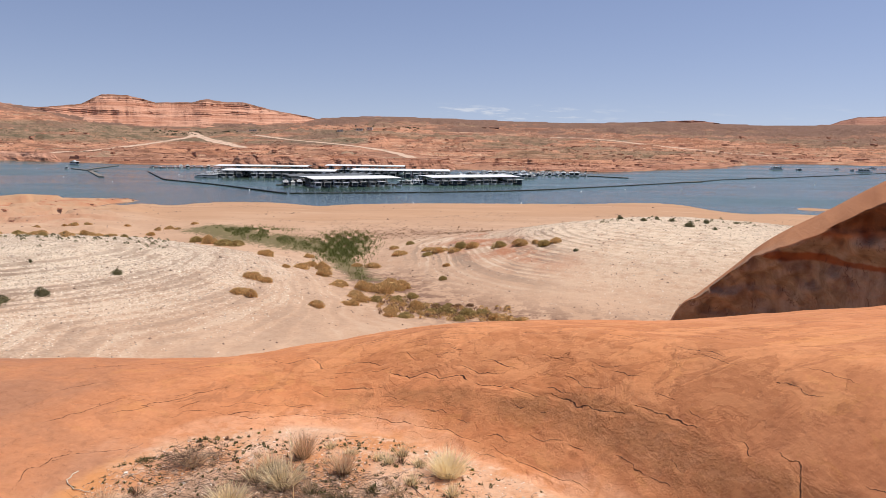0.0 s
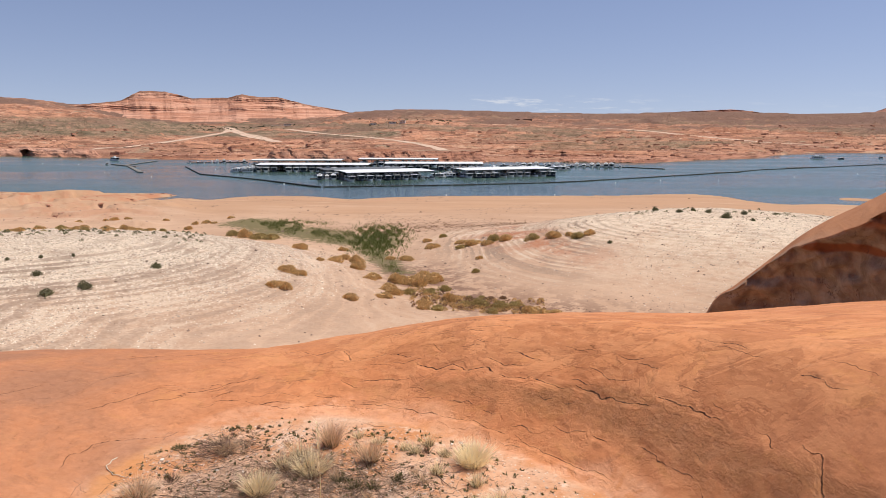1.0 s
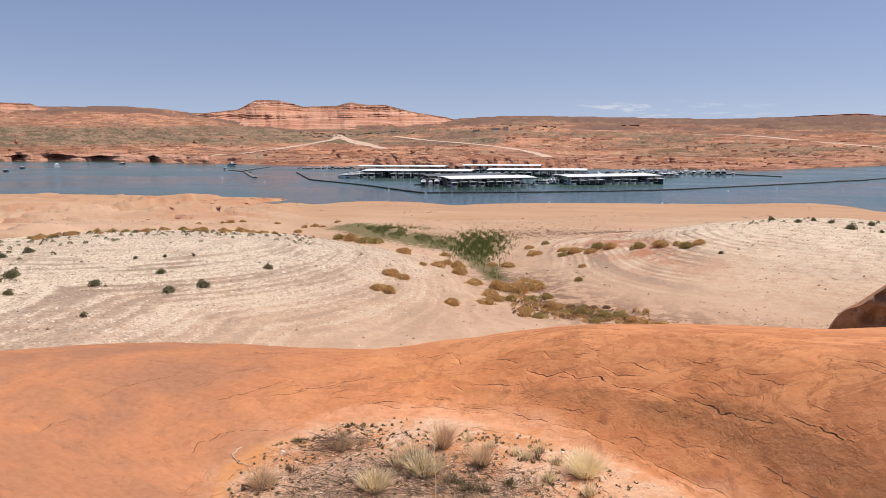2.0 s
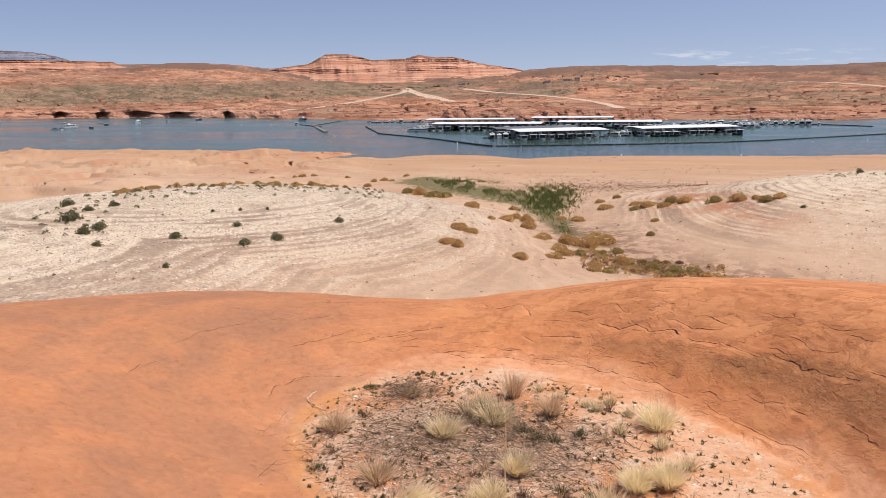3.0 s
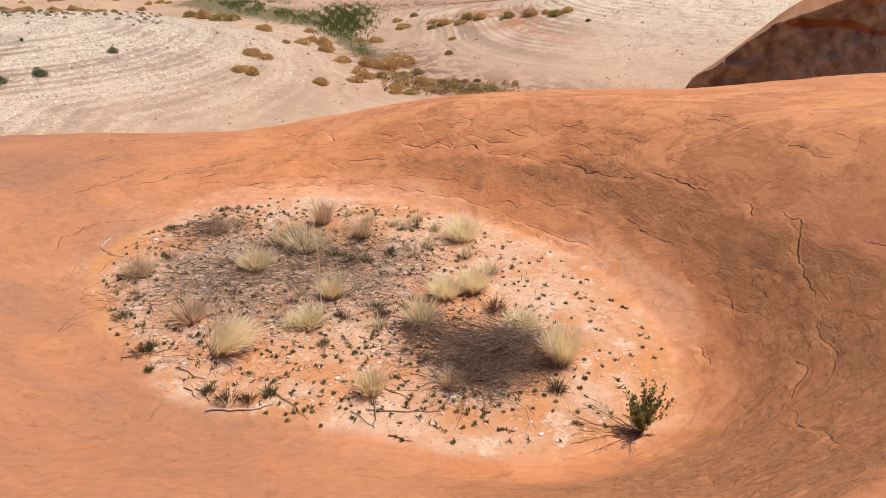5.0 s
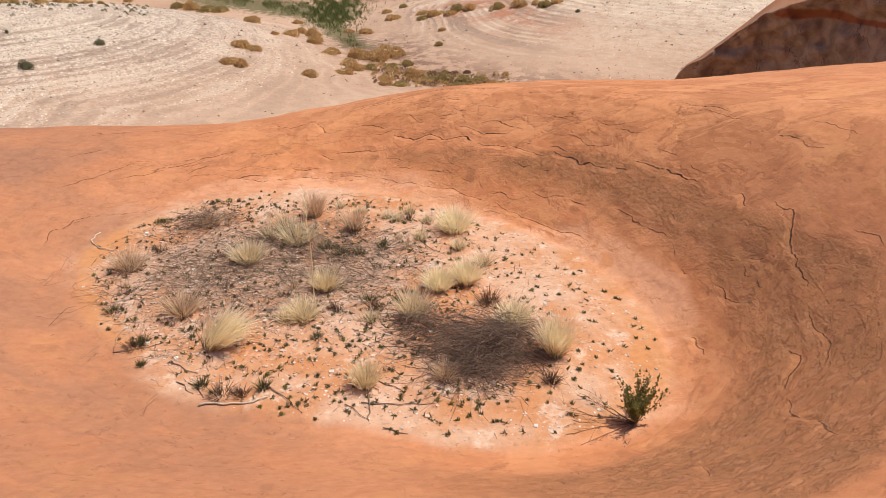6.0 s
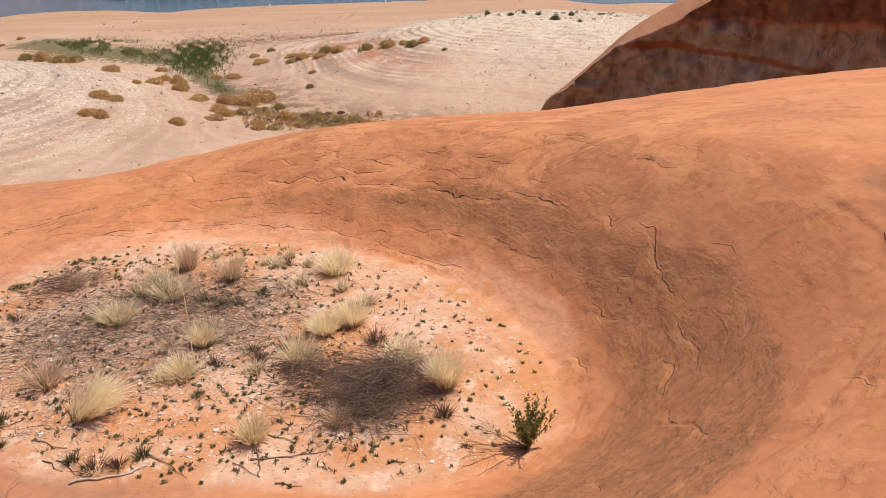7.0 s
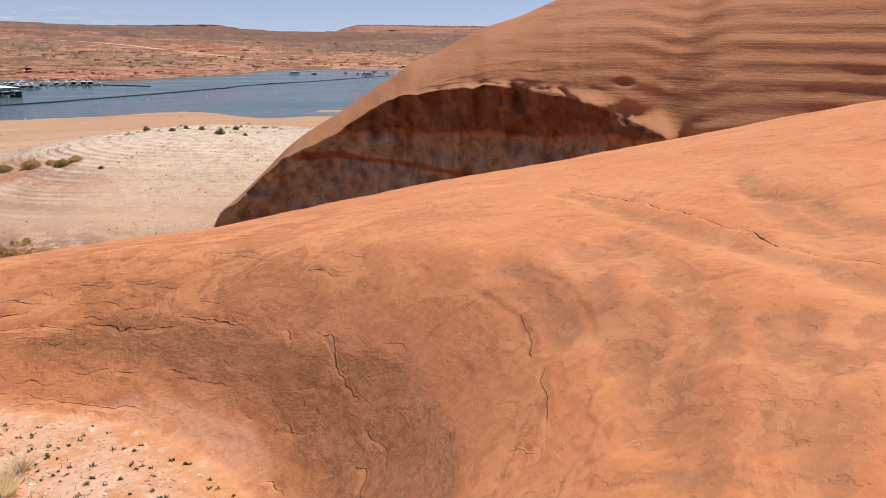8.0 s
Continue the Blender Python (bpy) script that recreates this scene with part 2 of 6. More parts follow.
class Net:
    """Small helper round a material's nodes."""

    def __init__(self, name, roughness=0.9, metallic=0.0, spec=0.3):
        self.m, self.t, self.b = nodes_of(name, roughness, metallic, spec)
        self.geo = self.t.nodes.new("ShaderNodeNewGeometry")

    def put(self, socket, value):
        if isinstance(value, (int, float)):
            socket.default_value = value
        elif isinstance(value, tuple):
            socket.default_value = (*value, 1.0) if len(value) == 3 and socket.type == "RGBA" else value
        else:
            self.t.links.new(value, socket)

    def where(self, sx=1.0, sy=1.0, sz=1.0):
        n = self.t.nodes.new("ShaderNodeVectorMath")
        n.operation = "MULTIPLY"
        self.t.links.new(self.geo.outputs["Position"], n.inputs[0])
        n.inputs[1].default_value = (sx, sy, sz)
        return n.outputs[0]

    def noise(self, scale, detail=6.0, rough=0.6, vec=None, distortion=0.0):
        n = self.t.nodes.new("ShaderNodeTexNoise")
        self.put(n.inputs["Vector"], vec or self.where())
        n.inputs["Scale"].default_value, n.inputs["Detail"].default_value, n.inputs["Roughness"].default_value = scale, detail, rough
        n.inputs["Distortion"].default_value = distortion
        return n.outputs["Fac"]

    def cells(self, scale, vec=None, feature="F1", out="Distance"):
        n = self.t.nodes.new("ShaderNodeTexVoronoi")
        n.feature = feature
        self.put(n.inputs["Vector"], vec or self.where())
        n.inputs["Scale"].default_value = scale
        return n.outputs[out]

    def ramp(self, fac, lo, hi, a=0.0, b=1.0):
        n = self.t.nodes.new("ShaderNodeMapRange")
        n.interpolation_type = "SMOOTHSTEP"
        self.put(n.inputs["Value"], fac)
        for k, v in (("From Min", lo), ("From Max", hi), ("To Min", a), ("To Max", b)):
            n.inputs[k].default_value = v
        return n.outputs[0]

    def math(self, op, a, b=0.0):
        n = self.t.nodes.new("ShaderNodeMath")
        n.operation = op
        self.put(n.inputs[0], a)
        self.put(n.inputs[1], b)
        return n.outputs[0]

    def mix(self, fac, a, b, how="MIX"):
        n = self.t.nodes.new("ShaderNodeMix")
        n.data_type, n.blend_type = "RGBA", how
        self.put(n.inputs["Factor"], fac)
        self.put(n.inputs["A"], a)
        self.put(n.inputs["B"], b)
        return n.outputs["Result"]

    def zone(self, name):
        n = self.t.nodes.new("ShaderNodeAttribute")
        n.attribute_name = name
        return n.outputs["Fac"]

    def random(self):
        return self.t.nodes.new("ShaderNodeObjectInfo").outputs["Random"]

    def bump(self, height, distance, strength=1.0, normal=None):
        n = self.t.nodes.new("ShaderNodeBump")
        self.put(n.inputs["Height"], height)
        n.inputs["Distance"].default_value, n.inputs["Strength"].default_value = distance, strength
        if normal:
            self.put(n.inputs["Normal"], normal)
        self.t.links.new(n.outputs[0], self.b.inputs["Normal"])
        return n.outputs[0]

    def done(self, color=None, **sockets):
        if color is not None:
            self.put(self.b.inputs["Base Color"], color)
        for k, v in sockets.items():
            self.put(self.b.inputs[k.replace("_", " ")], v)
        return self.m


def plain(name, color, roughness=0.8, metallic=0.0, spread=0.25, scale=8.0):
    """A plain painted, plant or plastic surface with slight grain."""
    n = Net(name, roughness, metallic)
    dark = tuple(c * (1 - spread) for c in color)
    lite = tuple(min(1, c * (1 + spread)) for c in color)
    return n.done(n.mix(n.noise(scale, 4), dark, lite))


def leafy(name, color, through_=0.4, spread=0.35, scale=30.0, dim=0.55):
    """Thin leaves and blades: some of the light comes through."""
    n = Net(name, 0.75, spec=0.2)
    dark = tuple(c * (1 - spread) for c in color)
    lite = tuple(min(1, c * (1 + spread)) for c in color)
    col = n.mix(n.noise(scale, 4), dark, lite)
    col = n.mix(n.math("MULTIPLY", n.geo.outputs["Random Per Island"], dim), col, n.mix(1.0, col, (0.45, 0.42, 0.4), "MULTIPLY"))
    glow = n.t.nodes.new("ShaderNodeBsdfTranslucent")
    n.put(glow.inputs["Color"], col)
    both = n.t.nodes.new("ShaderNodeMixShader")
    both.inputs[0].default_value = through_
    n.put(n.b.inputs["Base Color"], col)
    n.t.links.new(n.b.outputs[0], both.inputs[1])
    n.t.links.new(glow.outputs[0], both.inputs[2])
    n.t.links.new(both.outputs[0], n.t.nodes["Material Output"].inputs["Surface"])
    return n.m


def stony(name, a, b):
    """Loose stones, each of its own shade."""
    n = Net(name, 0.95, spec=0.15)
    return n.done(n.mix(n.geo.outputs["Random Per Island"], a, b))


def sandstone():
    n = Net("sandstone", 0.88, spec=0.2)
    broad = n.noise(0.55, 5, 0.55, distortion=0.6)
    fine = n.noise(14, 8, 0.65)
    col = n.mix(n.ramp(broad, 0.35, 0.7), (0.60, 0.232, 0.095), (0.67, 0.285, 0.13))
    col = n.mix(n.ramp(n.noise(0.28, 5, 0.6), 0.45, 0.62, 0, 0.5), col, (0.50, 0.195, 0.085))
    # pale and rusty flakes where the skin has come off
    flake = n.noise(2.2, 7, 0.62, n.where(1.0, 1.0, 2.5), 0.8)
    col = n.mix(n.ramp(flake, 0.56, 0.62, 0, 0.55), col, (0.62, 0.27, 0.10))
    col = n.mix(n.ramp(n.noise(1.6, 6, 0.6, distortion=1.2), 0.595, 0.63, 0, 0.5), col, (0.40, 0.16, 0.072))
    # brown skin on the lower wall, broken off along a sharp edge
    mottle = n.noise(3.2, 7, 0.68, distortion=0.6)
    brown = n.math("MULTIPLY", n.math("MULTIPLY", n.ramp(n.zone("patina"), -0.03, 0.07), n.zone("within")), n.ramp(mottle, 0.32, 0.60, 0.30, 0.80))
    col = n.mix(brown, col, (0.40, 0.178, 0.076))
    skin_on = n.ramp(n.noise(1.5, 8, 0.64, n.where(0.8, 1.4, 1), 0.5), 0.475, 0.50)
    col = n.mix(n.math("MULTIPLY", n.zone("peel"), n.math("MULTIPLY", skin_on, 0.62)), col, (0.485, 0.19, 0.078))
    col = n.mix(n.math("MULTIPLY", n.zone("peel"), n.math("MULTIPLY", n.math("SUBTRACT", 1.0, skin_on), 0.35)), col, (0.70, 0.305, 0.125))
    col = n.mix(n.math("MULTIPLY", n.ramp(n.zone("stain"), 0.1, 0.9, 0, 0.8), n.ramp(n.noise(4, 7, 0.7), 0.35, 0.6, 0.4, 1)), col, (0.43, 0.19, 0.09))
    col = n.mix(n.math("MULTIPLY", n.ramp(n.zone("pale"), 0.1, 0.9, 0, 0.9), n.ramp(n.noise(3.0, 6, 0.7, distortion=0.7), 0.40, 0.52, 0.25, 1)), col, (0.74, 0.365, 0.20))
    # darker brown tone over the left side of the outcrop
    col = n.mix(n.math("MULTIPLY", n.zone("dust"), n.ramp(n.noise(1.3, 6, 0.65, distortion=0.8), 0.3, 0.6, 0.45, 1)), col, (0.385, 0.18, 0.10))
    sand = n.mix(n.ramp(n.noise(1.1, 6, 0.65, distortion=0.5), 0.38, 0.62), (0.57, 0.255, 0.11), (0.65, 0.405, 0.265))
    sand = n.mix(n.ramp(n.noise(4.0, 6, 0.75), 0.52, 0.66, 0, 0.8), sand, (0.73, 0.545, 0.41))
    sand = n.mix(n.ramp(n.noise(22, 4, 0.7), 0.57, 0.68, 0, 0.6), sand, (0.27, 0.15, 0.09))
    sand = n.mix(n.ramp(n.noise(30, 3, 0.6, n.where(1, 1, 1.7)), 0.66, 0.74, 0, 0.7), sand, (0.74, 0.62, 0.50))
    sand = n.mix(n.math("MULTIPLY", n.zone("litter"), n.ramp(n.noise(7, 6, 0.75), 0.36, 0.60, 0.1, 0.9)), sand, (0.31, 0.205, 0.14))
    sand = n.mix(n.math("MULTIPLY", n.zone("damp"), n.ramp(n.noise(2.4, 5, 0.65), 0.36, 0.56, 0.3, 0.95)), sand, (0.60, 0.265, 0.10))
    col = n.mix(n.zone("floor"), col, sand)
    col = n.mix(n.ramp(fine, 0.3, 0.7, 0, 0.35), col, n.mix(1.0, col, (0.62, 0.55, 0.5), "MULTIPLY"))
    # thin beds wind round the hollow
    lay = n.t.nodes.new("ShaderNodeCombineXYZ")
    n.put(lay.inputs[0], n.math("MULTIPLY", n.zone("level"), 1.0))
    n.put(lay.inputs[1], n.math("MULTIPLY", n.zone("round"), 0.35))
    beds = n.noise(5.0, 6, 0.65, lay.outputs[0], 0.35)
    thin = n.noise(13.0, 5, 0.7, lay.outputs[0], 0.3)
    away = n.math("MULTIPLY", n.math("SUBTRACT", 1.0, n.zone("floor")), n.zone("bedded"))
    col = n.mix(n.math("MULTIPLY", away, n.ramp(beds, 0.52, 0.66, 0, 0.30)), col, (0.36, 0.14, 0.06))
    col = n.mix(n.math("MULTIPLY", away, n.ramp(thin, 0.57, 0.68, 0, 0.35)), col, (0.66, 0.31, 0.155))
    ragged = n.math("ADD", n.zone("side"), n.math("MULTIPLY", n.math("SUBTRACT", n.noise(26, 5, 0.65), 0.5), 0.02))
    near_by = n.ramp(n.zone("close"), 0.15, 0.95)
    gap = n.math("MULTIPLY", n.ramp(n.math("SUBTRACT", n.math("ABSOLUTE", ragged), n.math("MULTIPLY", n.zone("close"), 0.0026)), -0.001, 0.003, 1, 0), n.ramp(n.zone("close"), 0.12, 0.5))
    col = n.mix(gap, col, (0.075, 0.032, 0.018))
    h = n.math("ADD", n.math("MULTIPLY", n.noise(5, 8, 0.6, n.where(1, 1, 3)), 0.22), n.math("MULTIPLY", fine, 0.16))
    scale_a = n.ramp(n.noise(2.6, 6, 0.62, lay.outputs[0], 0.5), 0.50, 0.515)
    scale_b = n.ramp(n.noise(1.7, 7, 0.66, n.where(1, 1, 2), 0.6), 0.53, 0.545)
    scale_c = n.ramp(n.noise(5.5, 6, 0.66, lay.outputs[0], 0.5), 0.56, 0.575)
    skin = n.math("ADD", n.math("MULTIPLY", n.math("MULTIPLY", scale_a, 0.15), n.zone("bedded")), n.math("ADD", n.math("MULTIPLY", scale_b, 0.03), n.math("MULTIPLY", n.math("MULTIPLY", scale_c, 0.10), n.zone("bedded"))))
    skin = n.math("MULTIPLY", skin, n.math("SUBTRACT", 1.0, n.zone("floor")))
    col = n.mix(n.math("MULTIPLY", scale_b, n.math("MULTIPLY", n.math("SUBTRACT", 1.0, n.zone("floor")), n.ramp(n.math("ADD", brown, n.zone("dust")), 0.0, 0.5, 0.32, 0.04))), col, (0.70, 0.315, 0.14))
    h = n.math("ADD", h, skin)
    h = n.math("ADD", h, n.math("MULTIPLY", n.math("MULTIPLY", skin_on, n.zone("peel")), 0.14))
    # crumbling lower wall: chips in rows
    chip_a = n.ramp(n.noise(4.2, 7, 0.68, lay.outputs[0], 0.5), 0.50, 0.525)
    chip_b = n.ramp(n.noise(11.0, 6, 0.7, lay.outputs[0], 0.4), 0.53, 0.56)
    chip_c = n.ramp(n.noise(24.0, 4, 0.7), 0.56, 0.60)
    h = n.math("ADD", h, n.math("MULTIPLY", n.zone("crumbled"), n.math("ADD", n.math("MULTIPLY", chip_a, 0.26), n.math("ADD", n.math("MULTIPLY", chip_b, 0.20), n.math("MULTIPLY", chip_c, 0.10)))))
    col = n.mix(n.math("MULTIPLY", n.zone("crumbled"), n.math("MULTIPLY", chip_a, 0.30)), col, (0.33, 0.142, 0.062))
    col = n.mix(n.math("MULTIPLY", n.zone("crumbled"), n.math("MULTIPLY", chip_b, 0.28)), col, (0.52, 0.245, 0.125))
    h = n.math("ADD", h, n.math("MULTIPLY", away, n.math("ADD", n.math("MULTIPLY", beds, 0.22), n.math("MULTIPLY", thin, 0.12))))
    h = n.math("ADD", h, n.math("MULTIPLY", n.noise(60, 4, 0.7), 0.05))
    h = n.math("ADD", h, n.math("MULTIPLY", brown, n.math("MULTIPLY", n.ramp(n.noise(6, 6, 0.68, n.where(1, 1, 2.4), 0.4), 0.50, 0.53), 0.16)))
    stir = n.t.nodes.new("ShaderNodeTexNoise")
    n.put(stir.inputs["Vector"], n.where())
    stir.inputs["Scale"].default_value, stir.inputs["Detail"].default_value = 3.0, 5.0
    push = n.t.nodes.new("ShaderNodeVectorMath")
    push.operation = "MULTIPLY_ADD"
    n.put(push.inputs[0], stir.outputs["Color"])
    push.inputs[1].default_value = (0.35, 0.35, 0.0)
    n.put(push.inputs[2], lay.outputs[0])
    block = n.math("MULTIPLY", n.ramp(n.cells(4.5, push.outputs[0], out="Color"), 0.2, 0.8), n.ramp(n.noise(1.4, 5, 0.6), 0.45, 0.58))
    h = n.math("ADD", h, n.math("MULTIPLY", n.math("MULTIPLY", block, away), 0.10))
    chip = n.ramp(n.noise(8.5, 5, 0.62, n.where(1, 1, 2)), 0.605, 0.625)
    h = n.math("SUBTRACT", h, n.math("MULTIPLY", n.math("MULTIPLY", chip, n.math("SUBTRACT", 1.0, n.zone("floor"))), 0.13))
    h = n.math("ADD", h, n.math("MULTIPLY", near_by, n.math("MULTIPLY", n.ramp(ragged, -0.004, 0.004), 0.14)))
    h = n.math("SUBTRACT", h, n.math("MULTIPLY", gap, 0.1))
    n.bump(h, 0.05, 0.7)
    return n.done(col)


def land():
    n = Net("dry_land", 0.95, spec=0.15)
    d = n.zone("far")
    # near shore: buff sand, bleached cobbles, red earth
    base = n.mix(n.ramp(n.noise(0.05, 5, 0.6), 0.35, 0.65), (0.47, 0.295, 0.19), (0.545, 0.355, 0.235))
    base = n.mix(n.ramp(n.zone("beach"), 0.2, 0.9), base, (0.475, 0.28, 0.165))
    base = n.mix(n.ramp(n.noise(0.035, 6, 0.65, n.where(0.5, 1.6, 1)), 0.5, 0.66, 0, 0.35), base, (0.44, 0.27, 0.17))
    base = n.mix(n.math("MULTIPLY", n.zone("beach"), n.ramp(n.noise(0.03, 7, 0.7, n.where(0.3, 1.8, 1), 0.4), 0.46, 0.64, 0, 0.6)), base, (0.39, 0.225, 0.13))
    base = n.mix(n.math("MULTIPLY", n.zone("beach"), n.ramp(n.noise(0.05, 6, 0.7, n.where(0.35, 1.6, 1), 0.4), 0.55, 0.66, 0, 0.6)), base, (0.56, 0.38, 0.255))
    base = n.mix(n.ramp(n.noise(0.22, 7, 0.75, n.where(0.6, 1.2, 1)), 0.50, 0.66, 0, 0.28), base, (0.36, 0.215, 0.14))
    grit = n.cells(3.2, out="Color")
    cob = n.mix(n.ramp(n.noise(0.8, 5, 0.75), 0.40, 0.60), (0.33, 0.235, 0.165), (0.64, 0.50, 0.375))
    cob = n.mix(0.5, cob, n.mix(n.ramp(grit, 0.2, 0.7), (0.25, 0.175, 0.125), (0.80, 0.67, 0.53)))
    base = n.mix(n.math("MULTIPLY", n.zone("gravel"), n.ramp(n.noise(0.35, 6, 0.7), 0.30, 0.55, 0.45, 1.0)), base, cob)
    base = n.mix(n.math("MULTIPLY", n.zone("bleached"), n.ramp(n.noise(0.45, 6, 0.75), 0.36, 0.58, 0.1, 0.8)), base, (0.72, 0.58, 0.43))
    # strand lines left by the falling lake, one below the other
    lines = n.math("ADD", n.math("MULTIPLY", n.zone("lines"), 1.1), n.math("MULTIPLY", n.math("SUBTRACT", n.noise(1.0, 5, 0.7, n.where(0.02, 0.02, 6.0)), 0.5), 1.3))
    base = n.mix(n.math("MULTIPLY", n.zone("strand"), n.math("MULTIPLY", n.ramp(lines, 0.05, 0.30), n.ramp(n.noise(0.7, 5, 0.75), 0.34, 0.58, 0.45, 1.0))), base, (0.30, 0.205, 0.145))
    base = n.mix(n.math("MULTIPLY", n.zone("strand"), n.ramp(lines, -0.40, -0.1, 0.7, 0.0)), base, (0.70, 0.56, 0.42))
    base = n.mix(n.ramp(n.noise(1.6, 4, 0.7), 0.64, 0.74, 0, 0.4), base, (0.27, 0.19, 0.14))
    base = n.mix(n.math("MULTIPLY", n.zone("redearth"), n.ramp(n.noise(0.12, 6, 0.65), 0.42, 0.6)), base, (0.43, 0.18, 0.095))
    base = n.mix(n.ramp(n.math("ADD", n.zone("green"), n.math("MULTIPLY", n.math("SUBTRACT", n.noise(0.7, 7, 0.78), 0.5), 2.6)), 0.50, 0.75, 0, 0.85), base, (0.115, 0.105, 0.038))
    base = n.mix(n.math("MULTIPLY", n.zone("litter"), n.ramp(n.noise(0.45, 6, 0.75), 0.44, 0.54)), base, (0.19, 0.105, 0.072))
    # far shore: red slickrock, scrub and pale flats
    rock = n.mix(n.ramp(n.noise(0.010, 7, 0.68, n.where(0.7, 1, 5)), 0.38, 0.58), (0.35, 0.15, 0.085), (0.60, 0.295, 0.175))
    rock = n.mix(n.ramp(n.noise(0.004, 5, 0.65, distortion=0.5), 0.45, 0.6, 0, 0.6), rock, (0.33, 0.175, 0.115))
    rock = n.mix(n.ramp(n.noise(0.05, 7, 0.72, n.where(0.35, 1, 6)), 0.51, 0.57, 0, 0.75), rock, (0.19, 0.09, 0.058))
    rock = n.mix(n.ramp(n.noise(0.04, 6, 0.75, n.where(0.4, 1, 6)), 0.56, 0.62, 0, 0.9), rock, (0.62, 0.38, 0.25))
    rock = n.mix(n.ramp(n.noise(0.02, 5, 0.7, n.where(0.5, 1, 4), 0.5), 0.58, 0.66, 0, 0.8), rock, (0.36, 0.27, 0.18))
    rock = n.mix(n.ramp(n.noise(0.22, 5, 0.75, n.where(0.5, 1, 3)), 0.60, 0.68, 0, 0.75), rock, (0.11, 0.06, 0.042))
    scrub = n.mix(n.ramp(n.noise(0.035, 7, 0.75, n.where(0.4, 1, 1)), 0.42, 0.56), (0.155, 0.125, 0.075), (0.34, 0.225, 0.145))
    scrub = n.mix(n.ramp(n.noise(0.2, 4, 0.75), 0.55, 0.62, 0, 0.8), scrub, (0.055, 0.058, 0.032))
    hills = n.mix(n.math("MULTIPLY", n.zone("scrub"), 0.92), rock, scrub)
    hills = n.mix(n.math("MULTIPLY", n.zone("heath"), n.ramp(n.noise(0.006, 7, 0.7, distortion=0.5), 0.40, 0.55, 0.3, 1)), hills, (0.21, 0.12, 0.085))
    col = n.mix(d, base, hills)
    pebbly = n.math("MULTIPLY", n.math("ADD", n.math("MULTIPLY", grit, 1.0), n.noise(3.0, 4, 0.7)), n.zone("gravel"))
    close = n.bump(n.math("ADD", n.noise(1.2, 8, 0.7), n.math("MULTIPLY", pebbly, 1.2)), 0.22, 0.7)
    big = n.bump(n.math("ADD", n.noise(0.06, 7, 0.72, n.where(0.5, 1, 2)), n.math("MULTIPLY", n.noise(0.3, 5, 0.7, n.where(0.6, 1, 2)), 0.35)), 7.0, 1.0, close)
    n.put(big.node.inputs["Strength"], n.math("MULTIPLY", d, 0.9))
    return n.done(col)


def lake():
    n = Net("lake_water", 0.12, spec=0.4)
    calm = n.noise(0.012, 5, 0.6, n.where(0.35, 1.2, 1))
    col = n.mix(n.ramp(calm, 0.38, 0.62), (0.046, 0.078, 0.058), (0.062, 0.108, 0.082))
    h = n.math("ADD", n.noise(0.9, 5, 0.65, n.where(0.6, 1.3, 1)), n.math("MULTIPLY", n.noise(0.09, 4), 1.2))
    n.bump(h, 0.22, 0.4)
    return n.done(col, Roughness=n.ramp(calm, 0.35, 0.65, 0.08, 0.24))


def strata(name, a, b, c, scale, lines=1.0):
    """Bedded desert rock for cliffs and the great dome."""
    n = Net(name, 0.92, spec=0.15)
    bed = n.noise(scale, 7, 0.68, n.where(0.12, 0.12, 2.6), 0.4)
    col = n.mix(n.ramp(bed, 0.38, 0.60), a, b)
    col = n.mix(n.ramp(n.noise(scale * 1.7, 6, 0.7, n.where(0.1, 0.1, 4.5), 0.3), 0.54, 0.62, 0, 0.85 * lines), col, c)
    col = n.mix(n.math("MULTIPLY", n.zone("bleach"), n.ramp(n.noise(scale * 0.8, 6, 0.7), 0.3, 0.55, 0.65, 1)), col, (0.47, 0.345, 0.285))
    thin = n.noise(scale * 3.0, 5, 0.7, n.where(0.06, 0.06, 3.2), 0.25)
    col = n.mix(n.math("MULTIPLY", n.math("SUBTRACT", 1.0, n.zone("bleach")), n.ramp(thin, 0.55, 0.60, 0, 0.7 * lines)), col, c)
    col = n.mix(n.ramp(n.zone("rust"), 0.3, 0.8, 0, 0.9), col, (0.30, 0.095, 0.035))
    col = n.mix(n.math("MULTIPLY", n.ramp(n.zone("varnish"), 0.2, 0.8), n.ramp(n.noise(scale * 1.2, 6, 0.7), 0.32, 0.55, 0.45, 0.95)), col, (0.115, 0.055, 0.030))
    split_ = n.noise(scale * 1.1, 4, 0.6, n.where(1, 1, 0.25), 0.8)
    col = n.mix(n.math("MULTIPLY", n.zone("bleach"), n.math("MULTIPLY", n.ramp(n.math("ABSOLUTE", n.math("SUBTRACT", split_, 0.5)), 0.004, 0.012, 0.8, 0), n.ramp(n.noise(scale * 0.9, 4), 0.5, 0.6))), col, (0.07, 0.045, 0.035))
    col = n.mix(n.ramp(n.noise(scale * 9, 6, 0.7), 0.35, 0.7, 0, 0.3), col, c)
    n.bump(n.math("ADD", n.math("ADD", bed, n.math("MULTIPLY", n.ramp(thin, 0.52, 0.58), 0.35)), n.math("MULTIPLY", n.noise(scale * 8, 7, 0.7, n.where(0.6, 0.6, 2.0)), 0.35)), 0.35 / scale, 0.6)
    return n.done(col)


